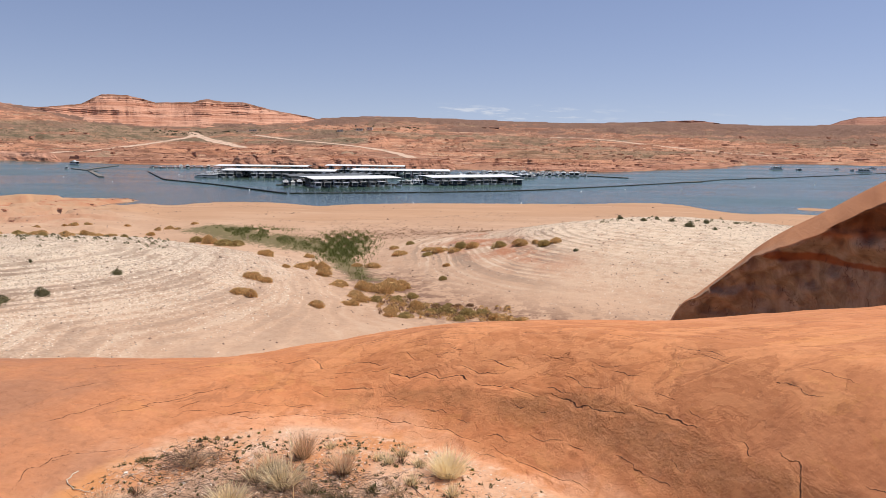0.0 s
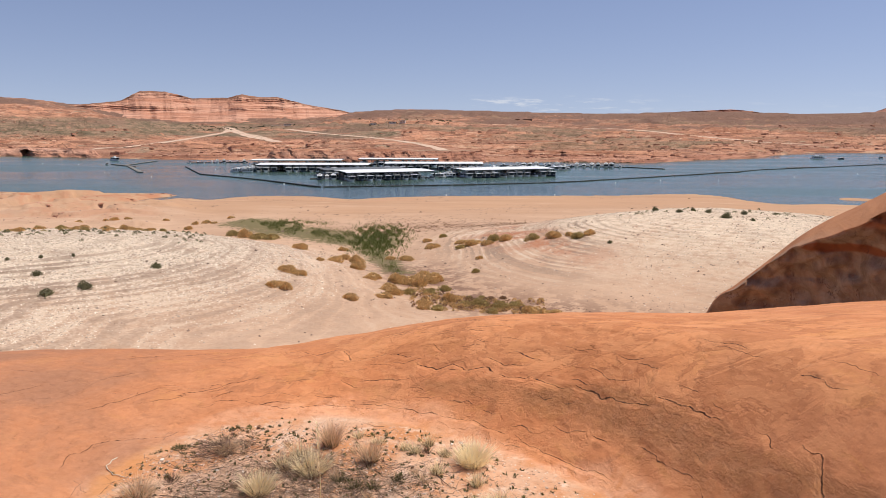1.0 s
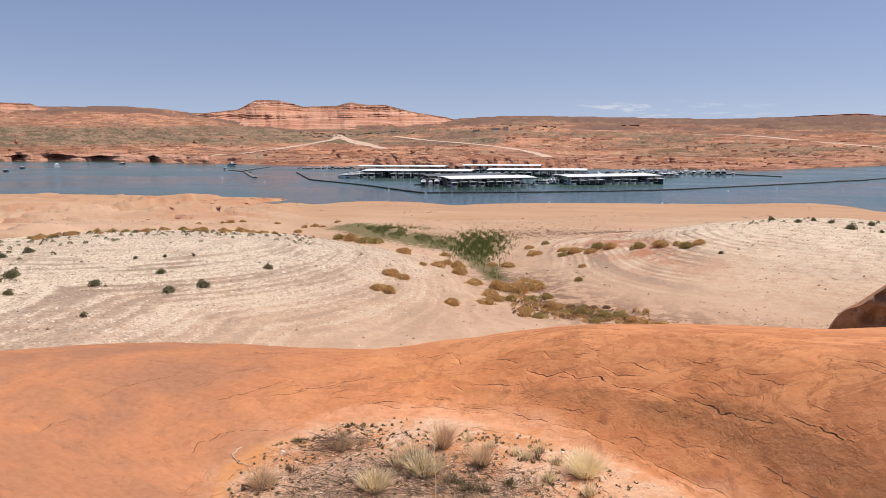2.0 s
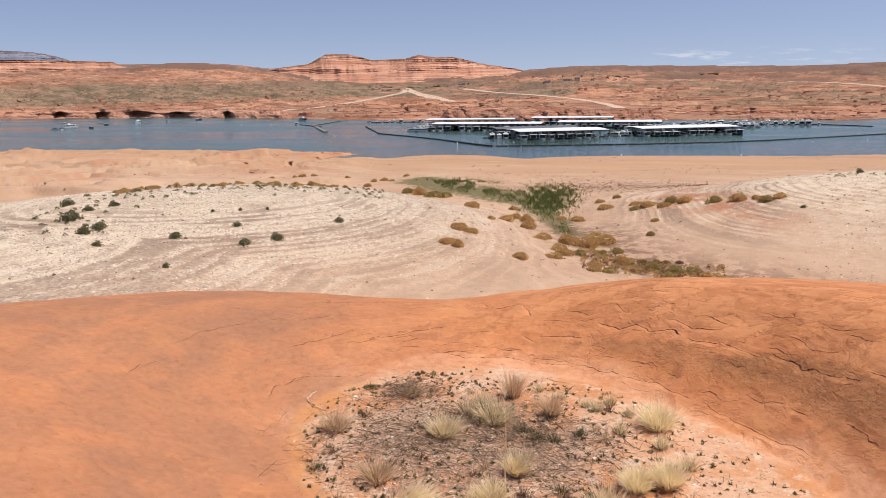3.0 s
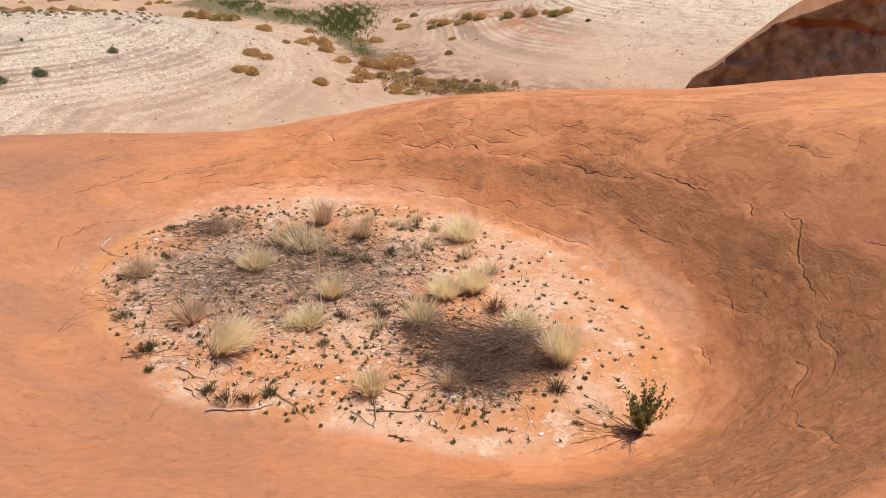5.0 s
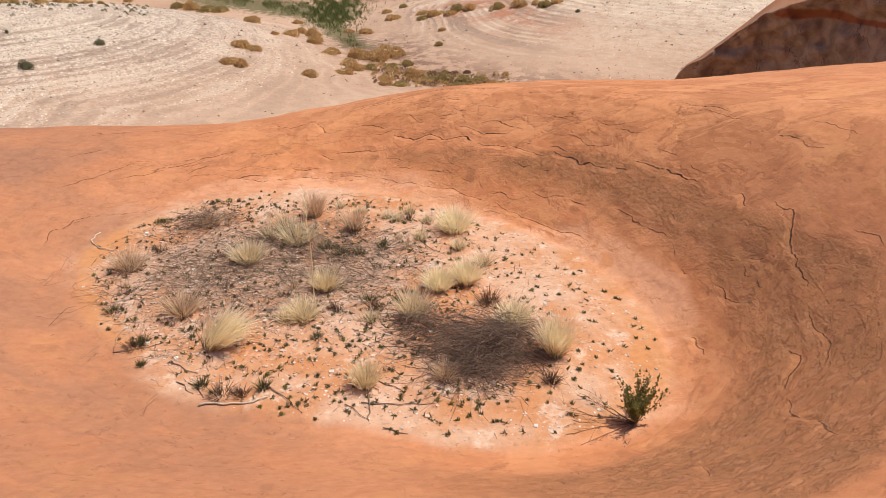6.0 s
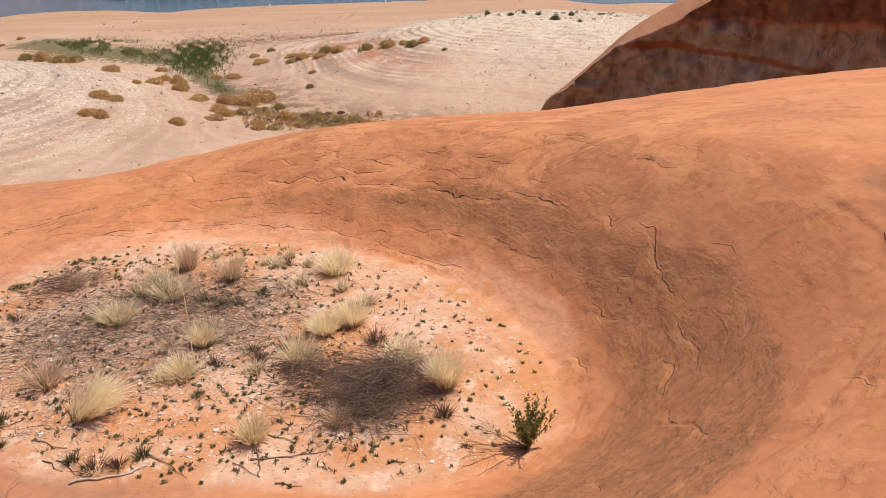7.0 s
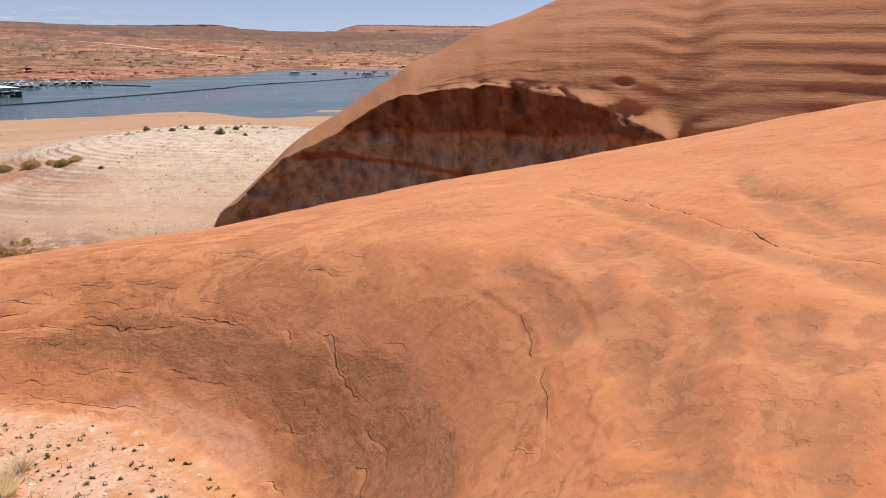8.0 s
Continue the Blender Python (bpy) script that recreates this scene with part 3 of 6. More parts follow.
def dome_rock():
    """Smooth tan sandstone with soft beds, and a bleached, rust-banded wall in its alcove."""
    n = Net("dome_sandstone", 0.92, spec=0.15)
    bed = n.noise(0.22, 5, 0.62, n.where(0.10, 0.10, 3.2), 0.35)
    col = n.mix(n.ramp(bed, 0.36, 0.62), (0.375, 0.158, 0.074), (0.46, 0.205, 0.098))
    col = n.mix(n.ramp(n.noise(0.12, 6, 0.65, distortion=0.8), 0.42, 0.62, 0, 0.55), col, (0.475, 0.225, 0.112))
    col = n.mix(n.ramp(n.noise(0.5, 6, 0.7, n.where(0.2, 0.2, 1.6), 0.5), 0.52, 0.64, 0, 0.40), col, (0.33, 0.135, 0.062))
    hair = n.noise(0.42, 3, 0.6, n.where(0.05, 0.05, 2.6), 0.4)
    beds = n.math("SUBTRACT", 1.0, n.math("ADD", n.zone("bleach"), n.math("MULTIPLY", n.zone("flank"), 0.8)))
    col = n.mix(n.math("MULTIPLY", n.math("MAXIMUM", beds, 0.0), n.ramp(hair, 0.56, 0.64, 0, 0.27)), col, (0.28, 0.114, 0.053))
    wall = n.mix(n.ramp(n.noise(0.8, 6, 0.7, n.where(1, 1, 0.5), 0.5), 0.35, 0.65), (0.245, 0.172, 0.118), (0.39, 0.295, 0.215))
    wall = n.mix(n.ramp(n.noise(1.6, 6, 0.72), 0.56, 0.66, 0, 0.6), wall, (0.30, 0.19, 0.145))
    col = n.mix(n.math("MULTIPLY", n.zone("bleach"), n.ramp(n.noise(0.4, 6, 0.7), 0.3, 0.5, 0.7, 1)), col, wall)
    col = n.mix(n.ramp(n.zone("rust"), 0.3, 0.8, 0, 0.9), col, (0.27, 0.082, 0.03))
    # varnish, with the deep shade under the lip painted into the same dark brown
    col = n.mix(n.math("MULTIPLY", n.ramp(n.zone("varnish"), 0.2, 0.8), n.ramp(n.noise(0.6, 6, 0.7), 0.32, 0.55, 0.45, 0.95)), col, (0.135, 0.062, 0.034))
    joint = n.noise(0.55, 4, 0.6, n.where(1, 1, 0.25), 0.8)
    col = n.mix(n.math("MULTIPLY", n.zone("bleach"), n.math("MULTIPLY", n.ramp(n.math("ABSOLUTE", n.math("SUBTRACT", joint, 0.5)), 0.004, 0.012, 0.7, 0), n.ramp(n.noise(0.45, 4), 0.5, 0.6))), col, (0.09, 0.05, 0.038))
    col = n.mix(n.ramp(n.noise(5, 6, 0.7), 0.35, 0.7, 0, 0.22), col, (0.30, 0.125, 0.06))
    h = n.math("ADD", n.math("MULTIPLY", bed, 0.65), n.math("MULTIPLY", n.math("MAXIMUM", beds, 0.0), n.math("MULTIPLY", hair, 0.3)))
    h = n.math("ADD", h, n.math("MULTIPLY", n.noise(1.2, 7, 0.68, n.where(0.7, 0.7, 1.4)), 0.45))
    n.bump(h, 0.45, 0.6)
    return n.done(col)


SANDSTONE, LAND, LAKE = sandstone(), land(), lake()
DOME = dome_rock()
MESA = strata("mesa_rock", (0.50, 0.235, 0.145), (0.68, 0.38, 0.26), (0.36, 0.155, 0.095), 0.03, 0.7)
LEDGE = strata("ledge_rock", (0.42, 0.19, 0.115), (0.54, 0.28, 0.18), (0.24, 0.11, 0.075), 0.12)
# the haze of distance is mixed into this rock's blue-grey colours
MOUNTAIN = strata("hazy_mountain_rock", (0.20, 0.21, 0.26), (0.27, 0.27, 0.32), (0.17, 0.18, 0.23), 0.02)
CAPROCK = strata("dark_caprock", (0.36, 0.165, 0.11), (0.46, 0.235, 0.155), (0.22, 0.11, 0.08), 0.03)


# ---- building blocks ----
def mesh_of(name, verts, faces, material, smooth=False):
    me = bpy.data.meshes.new(name)
    me.from_pydata(verts, [], faces)
    me.materials.append(material)
    if smooth:
        me.shade_smooth()
    me.update()
    return me


def sheet(name, X, Y, Z, material, wrap=False, zones=None, smooth=True):
    """A grid of rows and columns as one mesh object; wrap joins the last column to the first."""
    r, c = X.shape
    me = bpy.data.meshes.new(name)
    i = np.arange(r * c).reshape(r, c)
    if wrap:
        i = np.concatenate([i, i[:, :1]], 1)
    f = np.stack([i[:-1, :-1], i[:-1, 1:], i[1:, 1:], i[1:, :-1]], -1).reshape(-1, 4)
    me.vertices.add(r * c)
    me.vertices.foreach_set("co", np.stack([X, Y, Z], -1).astype(np.float32).ravel())
    me.loops.add(f.size)
    me.loops.foreach_set("vertex_index", f.astype(np.int32).ravel())
    me.polygons.add(len(f))
    me.polygons.foreach_set("loop_start", np.arange(0, f.size, 4, dtype=np.int32))
    me.update(calc_edges=True)
    for key, values in (zones or {}).items():
        me.attributes.new(key, "FLOAT", "POINT").data.foreach_set("value", np.broadcast_to(values, X.shape).astype(np.float32).ravel())
    me.materials.append(material)
    if smooth:
        me.shade_smooth()
    return new(name, me)


def build_ground():
    yaw = np.concatenate([np.arange(-72, 50, 0.15), np.arange(50, 288, 3.0)])
    d = np.concatenate([np.geomspace(14, 50, 12)[:-1], np.geomspace(50, 350, 560)[:-1], np.geomspace(350, 3100, 230), np.geomspace(3150, 4800, 8)])
    Y_, D_ = np.meshgrid(yaw, d)
    Y_ = (Y_ + 180) % 360 - 180
    x, y = spot(Y_, D_)
    z = land_height(x, y)
    near, far = near_shore(Y_), far_shore(Y_)
    left, right = mounds(x, y)
    g = gully(x, y)
    E_ = np.degrees(np.arctan((z - 3) / D_))
    zones = {
        "far": (D_ > (near + far) / 2).astype(float),
        "gravel": np.clip(1.5 * left ** 1.2 + 0.75 * right ** 0.9 * (fbm(x / 30, y / 30, 3, 47) * 0.7 + 0.75), 0, 1),
        "strand": np.clip(1.4 * left ** 0.7 * (1 - 0.7 * step(left, 0.72, 0.95)) + 1.5 * right ** 0.4 * step(right, 0.03, 0.15) * step(Y_, -11, -6) + 0.30 * right, 0, 1) * (0.75 + 0.5 * fbm(x / 20, y / 20, 3, 48)),
        "bleached": np.clip(right * 1.4, 0, 1) * step(-Y_, 2, 9) + np.clip(step(left, 0.55, 0.85) * 0.75, 0, 1),
        "lines": strand_lines(x, y, z),
        "beach": step(D_ / near + 0.12 * fbm(x / 60, y / 30, 4, 57), 0.5, 0.95),
        "redearth": np.clip(0.6 * step(11 - off_line(x, y, [spot(p, q) for p, q in ((33, 330), (29.5, 341), (26.5, 353), (24.2, 368))]), 0, 5) + step(right, 0.10, 0.35) * step(0.62 - right, 0, 0.3) * step(Y_, -14, -4) + 0.4 * step(D_, 215, 250) * step(Y_, 22, 27) * step(fbm(x / 28, y / 28, 4, 49), -0.25, 0.25), 0, 1),
        "green": np.exp(-(off_line(x, y, [spot(p, q) for p, q in ((6.2, 122), (7.4, 138), (8.1, 152), (7.8, 180), (9.8, 178), (13.4, 192), (16, 208), (18.0, 224))]) / ((4 + 6 * step(D_, 145, 175)) * (1 + 0.5 * fbm(x / 9, y / 9, 4, 60)))) ** 2),
        "litter": np.clip(np.exp(-((g / 8) ** 2)) * step(D_, 70, 78) * step(150 - D_, 0, 30) * 0.9 + 0.5 * mound(x, y, 1.5, 199, 32, 16, 0), 0, 1),
        "scrub": np.where(Y_ > 6, step(E_ + 0.35 * fbm(x / 260, y / 120, 4, 51), -0.75, -0.45) * step(0.85 - E_ + 0.3 * fbm(x / 200, y / 160, 4, 64), 0, 0.3) * step(fbm(x / 230, y / 90, 4, 53), -0.42, -0.1),
                          0.8 * step(fbm(x / 300, y / 120, 4, 52), 0.0, 0.25) * step(D_ / far, 1.2, 1.4)) * (D_ > far + 60),
        "heath": 0.85 * step(np.degrees(np.arctan((z - 3) / D_)) - skyline(Y_) + 0.12 * fbm(x / 200, y / 200, 3, 63), -0.42, -0.28) * (D_ > 1500) + np.clip(0.8 * step(6 - Y_, 0, 6) * step(D_ + 700 * fbm(x / 330, y / 200, 4, 56), 1650, 2050), 0, 1) * step(D_, 1300, 1500) + (1 - 0.85 * step(Y_, 24, 27) * step(39 - Y_, 0, 2) * step(D_, 1950, 2150) * step(2680 - D_, 0, 120)) * np.clip(step(D_ + 500 * fbm(x / 260, y / 260, 4, 58), 2100, 2700) * 0.6 + 0.6 * step(fbm(x / 300, y / 300, 4, 55), 0.15, 0.35) * step(D_ / far, 1.5, 1.9), 0, 0.9),
    }
    return tagged(sheet("ground", x, y, z, LAND, True, zones), "dry buff lakeshore with bleached gravel mounds and red far shore", "ground", kind="structure")


build_ground()


def build_water():
    yaw = np.arange(-180, 180, 2.0)
    d = np.concatenate([np.linspace(240, 1600, 30)])
    Y_, D_ = np.meshgrid(yaw, d)
    x, y = spot(Y_, D_)
    return tagged(sheet("water", x, y, np.full_like(x, WATER), LAKE, True), "calm blue-green lake with faint wind ripples", "lake", kind="structure")


build_water()


BACK_CRACKS = (((1.09, 7.06), (1.35, 6.82), (1.55, 6.58), (1.63, 6.5)), ((1.76, 6.47), (1.89, 6.27), (2.03, 6.03), (2.09, 5.89)),
               ((-0.59, 8.08), (-0.4, 7.96), (-0.2, 7.95), (-0.08, 7.82), (0.17, 7.73), (0.28, 7.6)), ((0.14, 7.86), (0.38, 7.69), (0.62, 7.58)), ((0.31, 7.59), (0.69, 7.35), (0.95, 7.13)),
               ((-2.68, 9.01), (-2.15, 8.83), (-1.91, 8.67), (-1.64, 8.72), (-1.48, 8.46), (-1.2, 8.43), (-1.0, 8.44), (-0.73, 8.26)))
LEFT_EDGES = (((-4.84, 5.42), (-4.9, 5.66), (-4.8, 5.86)), ((-4.96, 6.13), (-4.89, 6.73), (-4.64, 7.24), (-4.26, 7.62)), ((-3.7, 6.0), (-3.73, 6.28), (-3.51, 6.62), (-3.16, 6.85)), ((-5.09, 7.5), (-4.84, 7.53)), ((-4.0, 7.38), (-3.6, 7.52)), ((-2.61, 7.77), (-2.22, 7.9), (-1.66, 7.82)))
BED_EDGES = (((-2.51, 7.69), (-2.08, 7.66), (-1.66, 7.74), (-1.22, 7.66), (-0.96, 7.64)), ((-3.7, 6.29), (-3.66, 6.5), (-3.4, 6.71), (-3.1, 6.9)), ((-0.77, 7.59), (-0.4, 7.42), (0.02, 7.21), (0.36, 6.97)),
             ((0.47, 6.89), (0.73, 6.63), (0.97, 6.4), (1.23, 6.05)), ((-3.46, 7.74), (-2.97, 7.86)), ((-1.5, 8.09), (-1.37, 8.01)), ((1.15, 6.55), (1.22, 6.43)), ((-0.46, 8.33), (-0.36, 8.17)))
WALL_CRACKS = (((2.43, 5.06), (2.45, 4.9), (2.37, 4.68), (2.34, 4.52), (2.31, 4.34), (2.28, 4.21)), ((1.81, 3.2), (1.74, 3.04), (1.76, 2.89), (1.74, 2.75), (1.72, 2.64)),
               ((1.79, 5.5), (1.79, 5.3), (1.89, 5.02)), ((1.96, 4.83), (2.03, 4.52), (2.08, 4.31)), ((2.23, 3.99), (2.18, 3.81), (2.14, 3.56), (2.08, 3.4)), ((1.87, 5.74), (1.88, 5.61)),
               ((2.27, 5.47), (2.31, 5.24)), ((2.08, 3.95), (2.02, 3.65), (1.87, 3.37)), ((1.69, 4.48), (1.72, 4.2)), ((2.15, 4.84), (2.22, 4.67)), ((1.19, 2.89), (1.13, 2.57)))
SLOPE_CRACKS = (((5.63, 5.39), (5.33, 4.52), (5.19, 4.02), (5.01, 3.65), (4.8, 3.19), (4.65, 2.86)), ((4.65, 2.86), (4.45, 2.49), (4.31, 2.19), (4.23, 1.92), (4.18, 1.69)),
                ((2.27, 2.52), (2.25, 2.4), (2.23, 2.3)), ((3.61, 5.79), (3.82, 5.53), (3.87, 5.06)), ((4.24, 5.46), (4.12, 4.89), (4.22, 4.7)),
                ((2.64, 2.19), (2.59, 2.09)))


def small_cracks():
    """Short broken bed edges that follow the hollow round, most of them on its back wall."""
    pick = random.Random(5)
    out = []
    for k in range(110):
        phi = radians(pick.choice((pick.gauss(80, 28), pick.gauss(75, 35), pick.gauss(30, 25), pick.uniform(60, 150))))
        s = pick.choice((pick.uniform(0.15, 1.9), pick.uniform(0.2, 2.8)))
        pts = []
        n = pick.choice((2, 3, 4, 6))
        for j in range(n + 1):
            r = float(hole_radius(np.array(phi))) + s
            pts.append((HOLE[0] + r * math.cos(phi), HOLE[1] + r * math.sin(phi)))
            phi += pick.uniform(0.03, 0.08)
            s += pick.gauss(0, 0.02)
        out.append((pts, pick.uniform(0.15, 0.8) ** 1.5))
    return out


def carve(x, y, z, side_, close, pts, depth, size):
    """A crack with one lip proud of the other."""
    lo, hi = np.min(pts, 0) - 0.3, np.max(pts, 0) + 0.3
    m = (x > lo[0]) & (x < hi[0]) & (y > lo[1]) & (y < hi[1])
    if not m.any():
        return
    px = x[m] + 0.05 * fbm(x[m] * 5, y[m] * 5, 4, 68)
    py = y[m] + 0.05 * fbm(x[m] * 5 + 40, y[m] * 5, 4, 69)
    best, lean, along = np.full(px.shape, 9.0), np.zeros(px.shape), np.zeros(px.shape)
    for i, ((ax, ay), (bx, by)) in enumerate(zip(pts, pts[1:])):
        ux, uy = bx - ax, by - ay
        ln = math.hypot(ux, uy)
        t = np.clip(((px - ax) * ux + (py - ay) * uy) / (ln * ln), 0, 1)
        dist = np.hypot(px - ax - t * ux, py - ay - t * uy)
        side = ((px - ax) * uy - (py - ay) * ux) / ln
        near = dist < best
        best = np.where(near, dist, best)
        lean = np.where(near, side, lean)
        along = np.where(near, (i + t) / (len(pts) - 1), along)
    fade = np.sin(np.pi * np.clip(along, 0.03, 0.97)) ** 0.5
    broken = step(fbm(x[m] * 5, y[m] * 5, 3, 70) + 0.25 * (size > 1), -0.45, 0.0)
    lip = np.where(lean > 0, np.exp(-best / 0.22), 0.0)
    z[m] += fade * depth * (0.5 * lip - np.exp(-(best / 0.02) ** 2) * broken)
    now = size * fade * broken * (1 - step(best, 0.018, 0.06))
    better = now > close[m]
    side_[m] = np.where(better, lean, side_[m])
    close[m] = np.where(better, now, close[m])


STAINS = (((5.47, 5.4), (4.74, 3.72), (4.31, 2.68), (4.0, 1.86), (3.91, 1.57)), ((6.31, 3.94), (5.14, 2.77), (4.47, 2.04)), ((4.16, 3.56), (3.68, 2.73), (3.33, 2.23), (3.06, 1.87)), ((3.37, 3.86), (3.14, 3.3), (2.99, 2.84)),
          ((3.17, 2.5), (2.84, 2.16), (2.44, 1.78)), ((3.23, 2.12), (2.78, 1.9), (2.49, 1.73)), ((3.82, 3.57), (3.14, 2.68), (2.91, 2.32)), ((2.43, 1.57), (2.13, 1.36)), ((4.85, 2.03), (5.63, 2.96), (5.83, 3.52)),
          ((2.71, 1.15), (2.43, 1.05), (2.21, 1.0)), ((3.36, 1.74), (2.92, 1.44), (2.49, 1.28)))


def runnels(x, y, z):
    """Soft brown drainage lines down the right-hand slope, slightly hollowed."""
    wx, wy = x + 0.07 * fbm(x * 2.2, y * 2.2, 3, 78), y + 0.07 * fbm(x * 2.2 + 30, y * 2.2, 3, 79)
    out = np.zeros_like(x)
    for pts in STAINS:
        dist = off_line(wx, wy, pts)
        out = np.maximum(out, np.exp(-(dist / 0.13) ** 2))
        z -= 0.045 * np.exp(-(dist / 0.17) ** 2)
    return out


def build_rock():
    yaw = np.concatenate([np.arange(-76, 50, 0.19), np.arange(50, 284, 3.0)])
    d = np.concatenate([[0.0005], np.geomspace(0.05, 1.8, 16)[:-1], np.arange(1.8, 8.6, 0.016), np.arange(8.6, 11.5, 0.03), np.geomspace(11.5, 90, 80)])
    Y_, D_ = np.meshgrid(yaw, d)
    Y_ = (Y_ + 180) % 360 - 180
    x, y = spot(Y_, D_)
    z = rock_height(x, y)
    s, phi = rock_wall(x, y)
    outside = step(s, 0.0, 0.35)
    z = z + outside * (0.035 * fbm(x * 0.6, y * 0.6, 4, 66) + 0.014 * fbm(x * 3, y * 3, 4, 67))
    # flaked skin: shallow scales with sharp edges
    q = s + 0.30 * fbm(x * 0.5, y * 0.5, 4, 61) + 0.10 * fbm(x * 2.5, y * 2.5, 4, 62)
    bed = 0.34
    saw = q / bed - np.floor(q / bed)
    mask = step(fbm(x * 0.9, y * 0.9, 4, 65), 0.0, 0.3) * outside * step(3.5 - s, 0, 1.5)
    z = z + mask * 0.012 * (step(saw, 0.0, 0.08) - saw)
    deg = np.degrees(phi)
    # plates of skin broken off the walls, and thin ledges round the floor
    walls = step(s, 0.3, 0.6) * step(3.6 - s, 0, 1.2) * step(deg, -85, -50) * step(195 - deg, 0, 50)
    edge = curve(deg, (-180, -90, -60, -45, -30, -20, -10, 0, 10, 20, 30, 50, 73, 100, 130, 180), (0.3, 1.0, 1.6, 1.4, 1.15, 1.05, 0.95, 0.88, 0.88, 0.86, 0.82, 0.68, 0.6, 0.5, 0.4, 0.3))
    skin = edge - s + 0.10 * fbm(x * 1.3, y * 1.3, 4, 74) + 0.035 * fbm(x * 7, y * 7, 3, 75)
    lower = walls * step(skin, -0.05, 0.12) * step(70 - deg, 0, 40)
    scab = step(fbm(s * 5.0 + 0.3 * fbm(x * 2, y * 2, 3, 104), phi * 5.5, 4, 102), 0.04, 0.10)
    nub = step(fbm(x * 7, y * 7, 4, 105), 0.12, 0.3)
    z = z + walls * 0.003 * scab + lower * (0.004 * scab + 0.007 * nub)
    rim = s + 0.16 * fbm(x * 2.2, y * 2.2, 5, 106)
    shelf = rim / 0.17 - np.floor(rim / 0.17)
    z = z + 0.008 * step(s, 0.02, 0.1) * step(0.75 - s, 0, 0.3) * step(fbm(x * 1.5, y * 1.5, 3, 107), -0.35, 0.0) * (step(shelf, 0.0, 0.15) - shelf) * step(np.abs(deg - 40), -1, 0) * step(150 - np.abs(deg - 40), 0, 40)
    dent = step(fbm(x * 5.5, y * 5.5, 3, 108), 0.42, 0.60) * outside
    z = z - 0.006 * dent
    stain = runnels(x, y, z)
    side_, close = np.full_like(x, 0.06), np.zeros_like(x)
    for pts in BACK_CRACKS:
        carve(x, y, z, side_, close, pts, 0.02, 2.6)
    for pts in BED_EDGES:
        carve(x, y, z, side_, close, pts, 0.014, 1.3)
    for pts in LEFT_EDGES:
        carve(x, y, z, side_, close, pts, 0.010, 0.7)
    for k, pts in enumerate(WALL_CRACKS):
        carve(x, y, z, side_, close, pts, 0.016, 1.9 if k < 2 else 0.9)
    for k, pts in enumerate(SLOPE_CRACKS):
        carve(x, y, z, side_, close, pts, 0.014 if k < 2 else 0.005, 3.2 if k < 2 else 0.7)
    for pts, size in small_cracks():
        carve(x, y, z, side_, close, pts, 0.010 * size, 0.35 + 0.9 * size)
    zones = {
        "floor": step(0.12 * fbm(x * 2.5, y * 2.5, 4, 71) - s, -0.09, 0.09),
        "pale": step(0.28 + 0.3 * fbm(x * 1.2, y * 1.2, 3, 72) - s, 0, 0.22) * (1 - 0.75 * step(-deg, 20, 70)),
        "patina": skin,
        "within": step(deg, -85, -55) * step(125 - deg, 0, 50) * step(s + 0.08 * fbm(x * 3, y * 3, 3, 76), 0.30, 0.55),
        "stain": stain,
        "crumbled": lower,
        "peel": step(s, 0.65, 0.95) * step(3.6 - s, 0, 1.0) * step(deg, -15, 12) * step(130 - deg, 0, 40),
        "damp": step(s + 0.14 * fbm(x * 1.6, y * 1.6, 4, 109), -0.30, -0.14) * (0.8 * step(28 - np.abs(deg + 26), 0, 15) + 0.9 * step(40 - np.abs(np.abs(deg) - 178), 0, 20)),
        "dust": 1.15 * step(np.abs(((deg - 205 + 180) % 360) - 180) * -1 + 100, 0, 50) * step(7.0 - s, 0, 3.5) * (0.7 + 0.4 * fbm(s * 2.2, phi * 1.5, 4, 73)),
        "litter": step(0.75 - np.hypot((x + 1.45) / 1.9, (y - 5.6) / 1.7), 0, 0.4),
        "side": np.clip(side_, -0.08, 0.08),
        "close": close,
        "bedded": step(2.4 - s, 0, 1.2) * step(deg, -5, 40) * step(190 - deg, 0, 60),
        "level": s + 0.35 * fbm(x * 0.5, y * 0.5, 4, 61),
        "round": phi * 4.0,
    }
    return tagged(sheet("sandstone_outcrop", x, y, z, SANDSTONE, True, zones), "smooth orange sandstone outcrop with a sandy pothole", "rock", kind="structure")


build_rock()


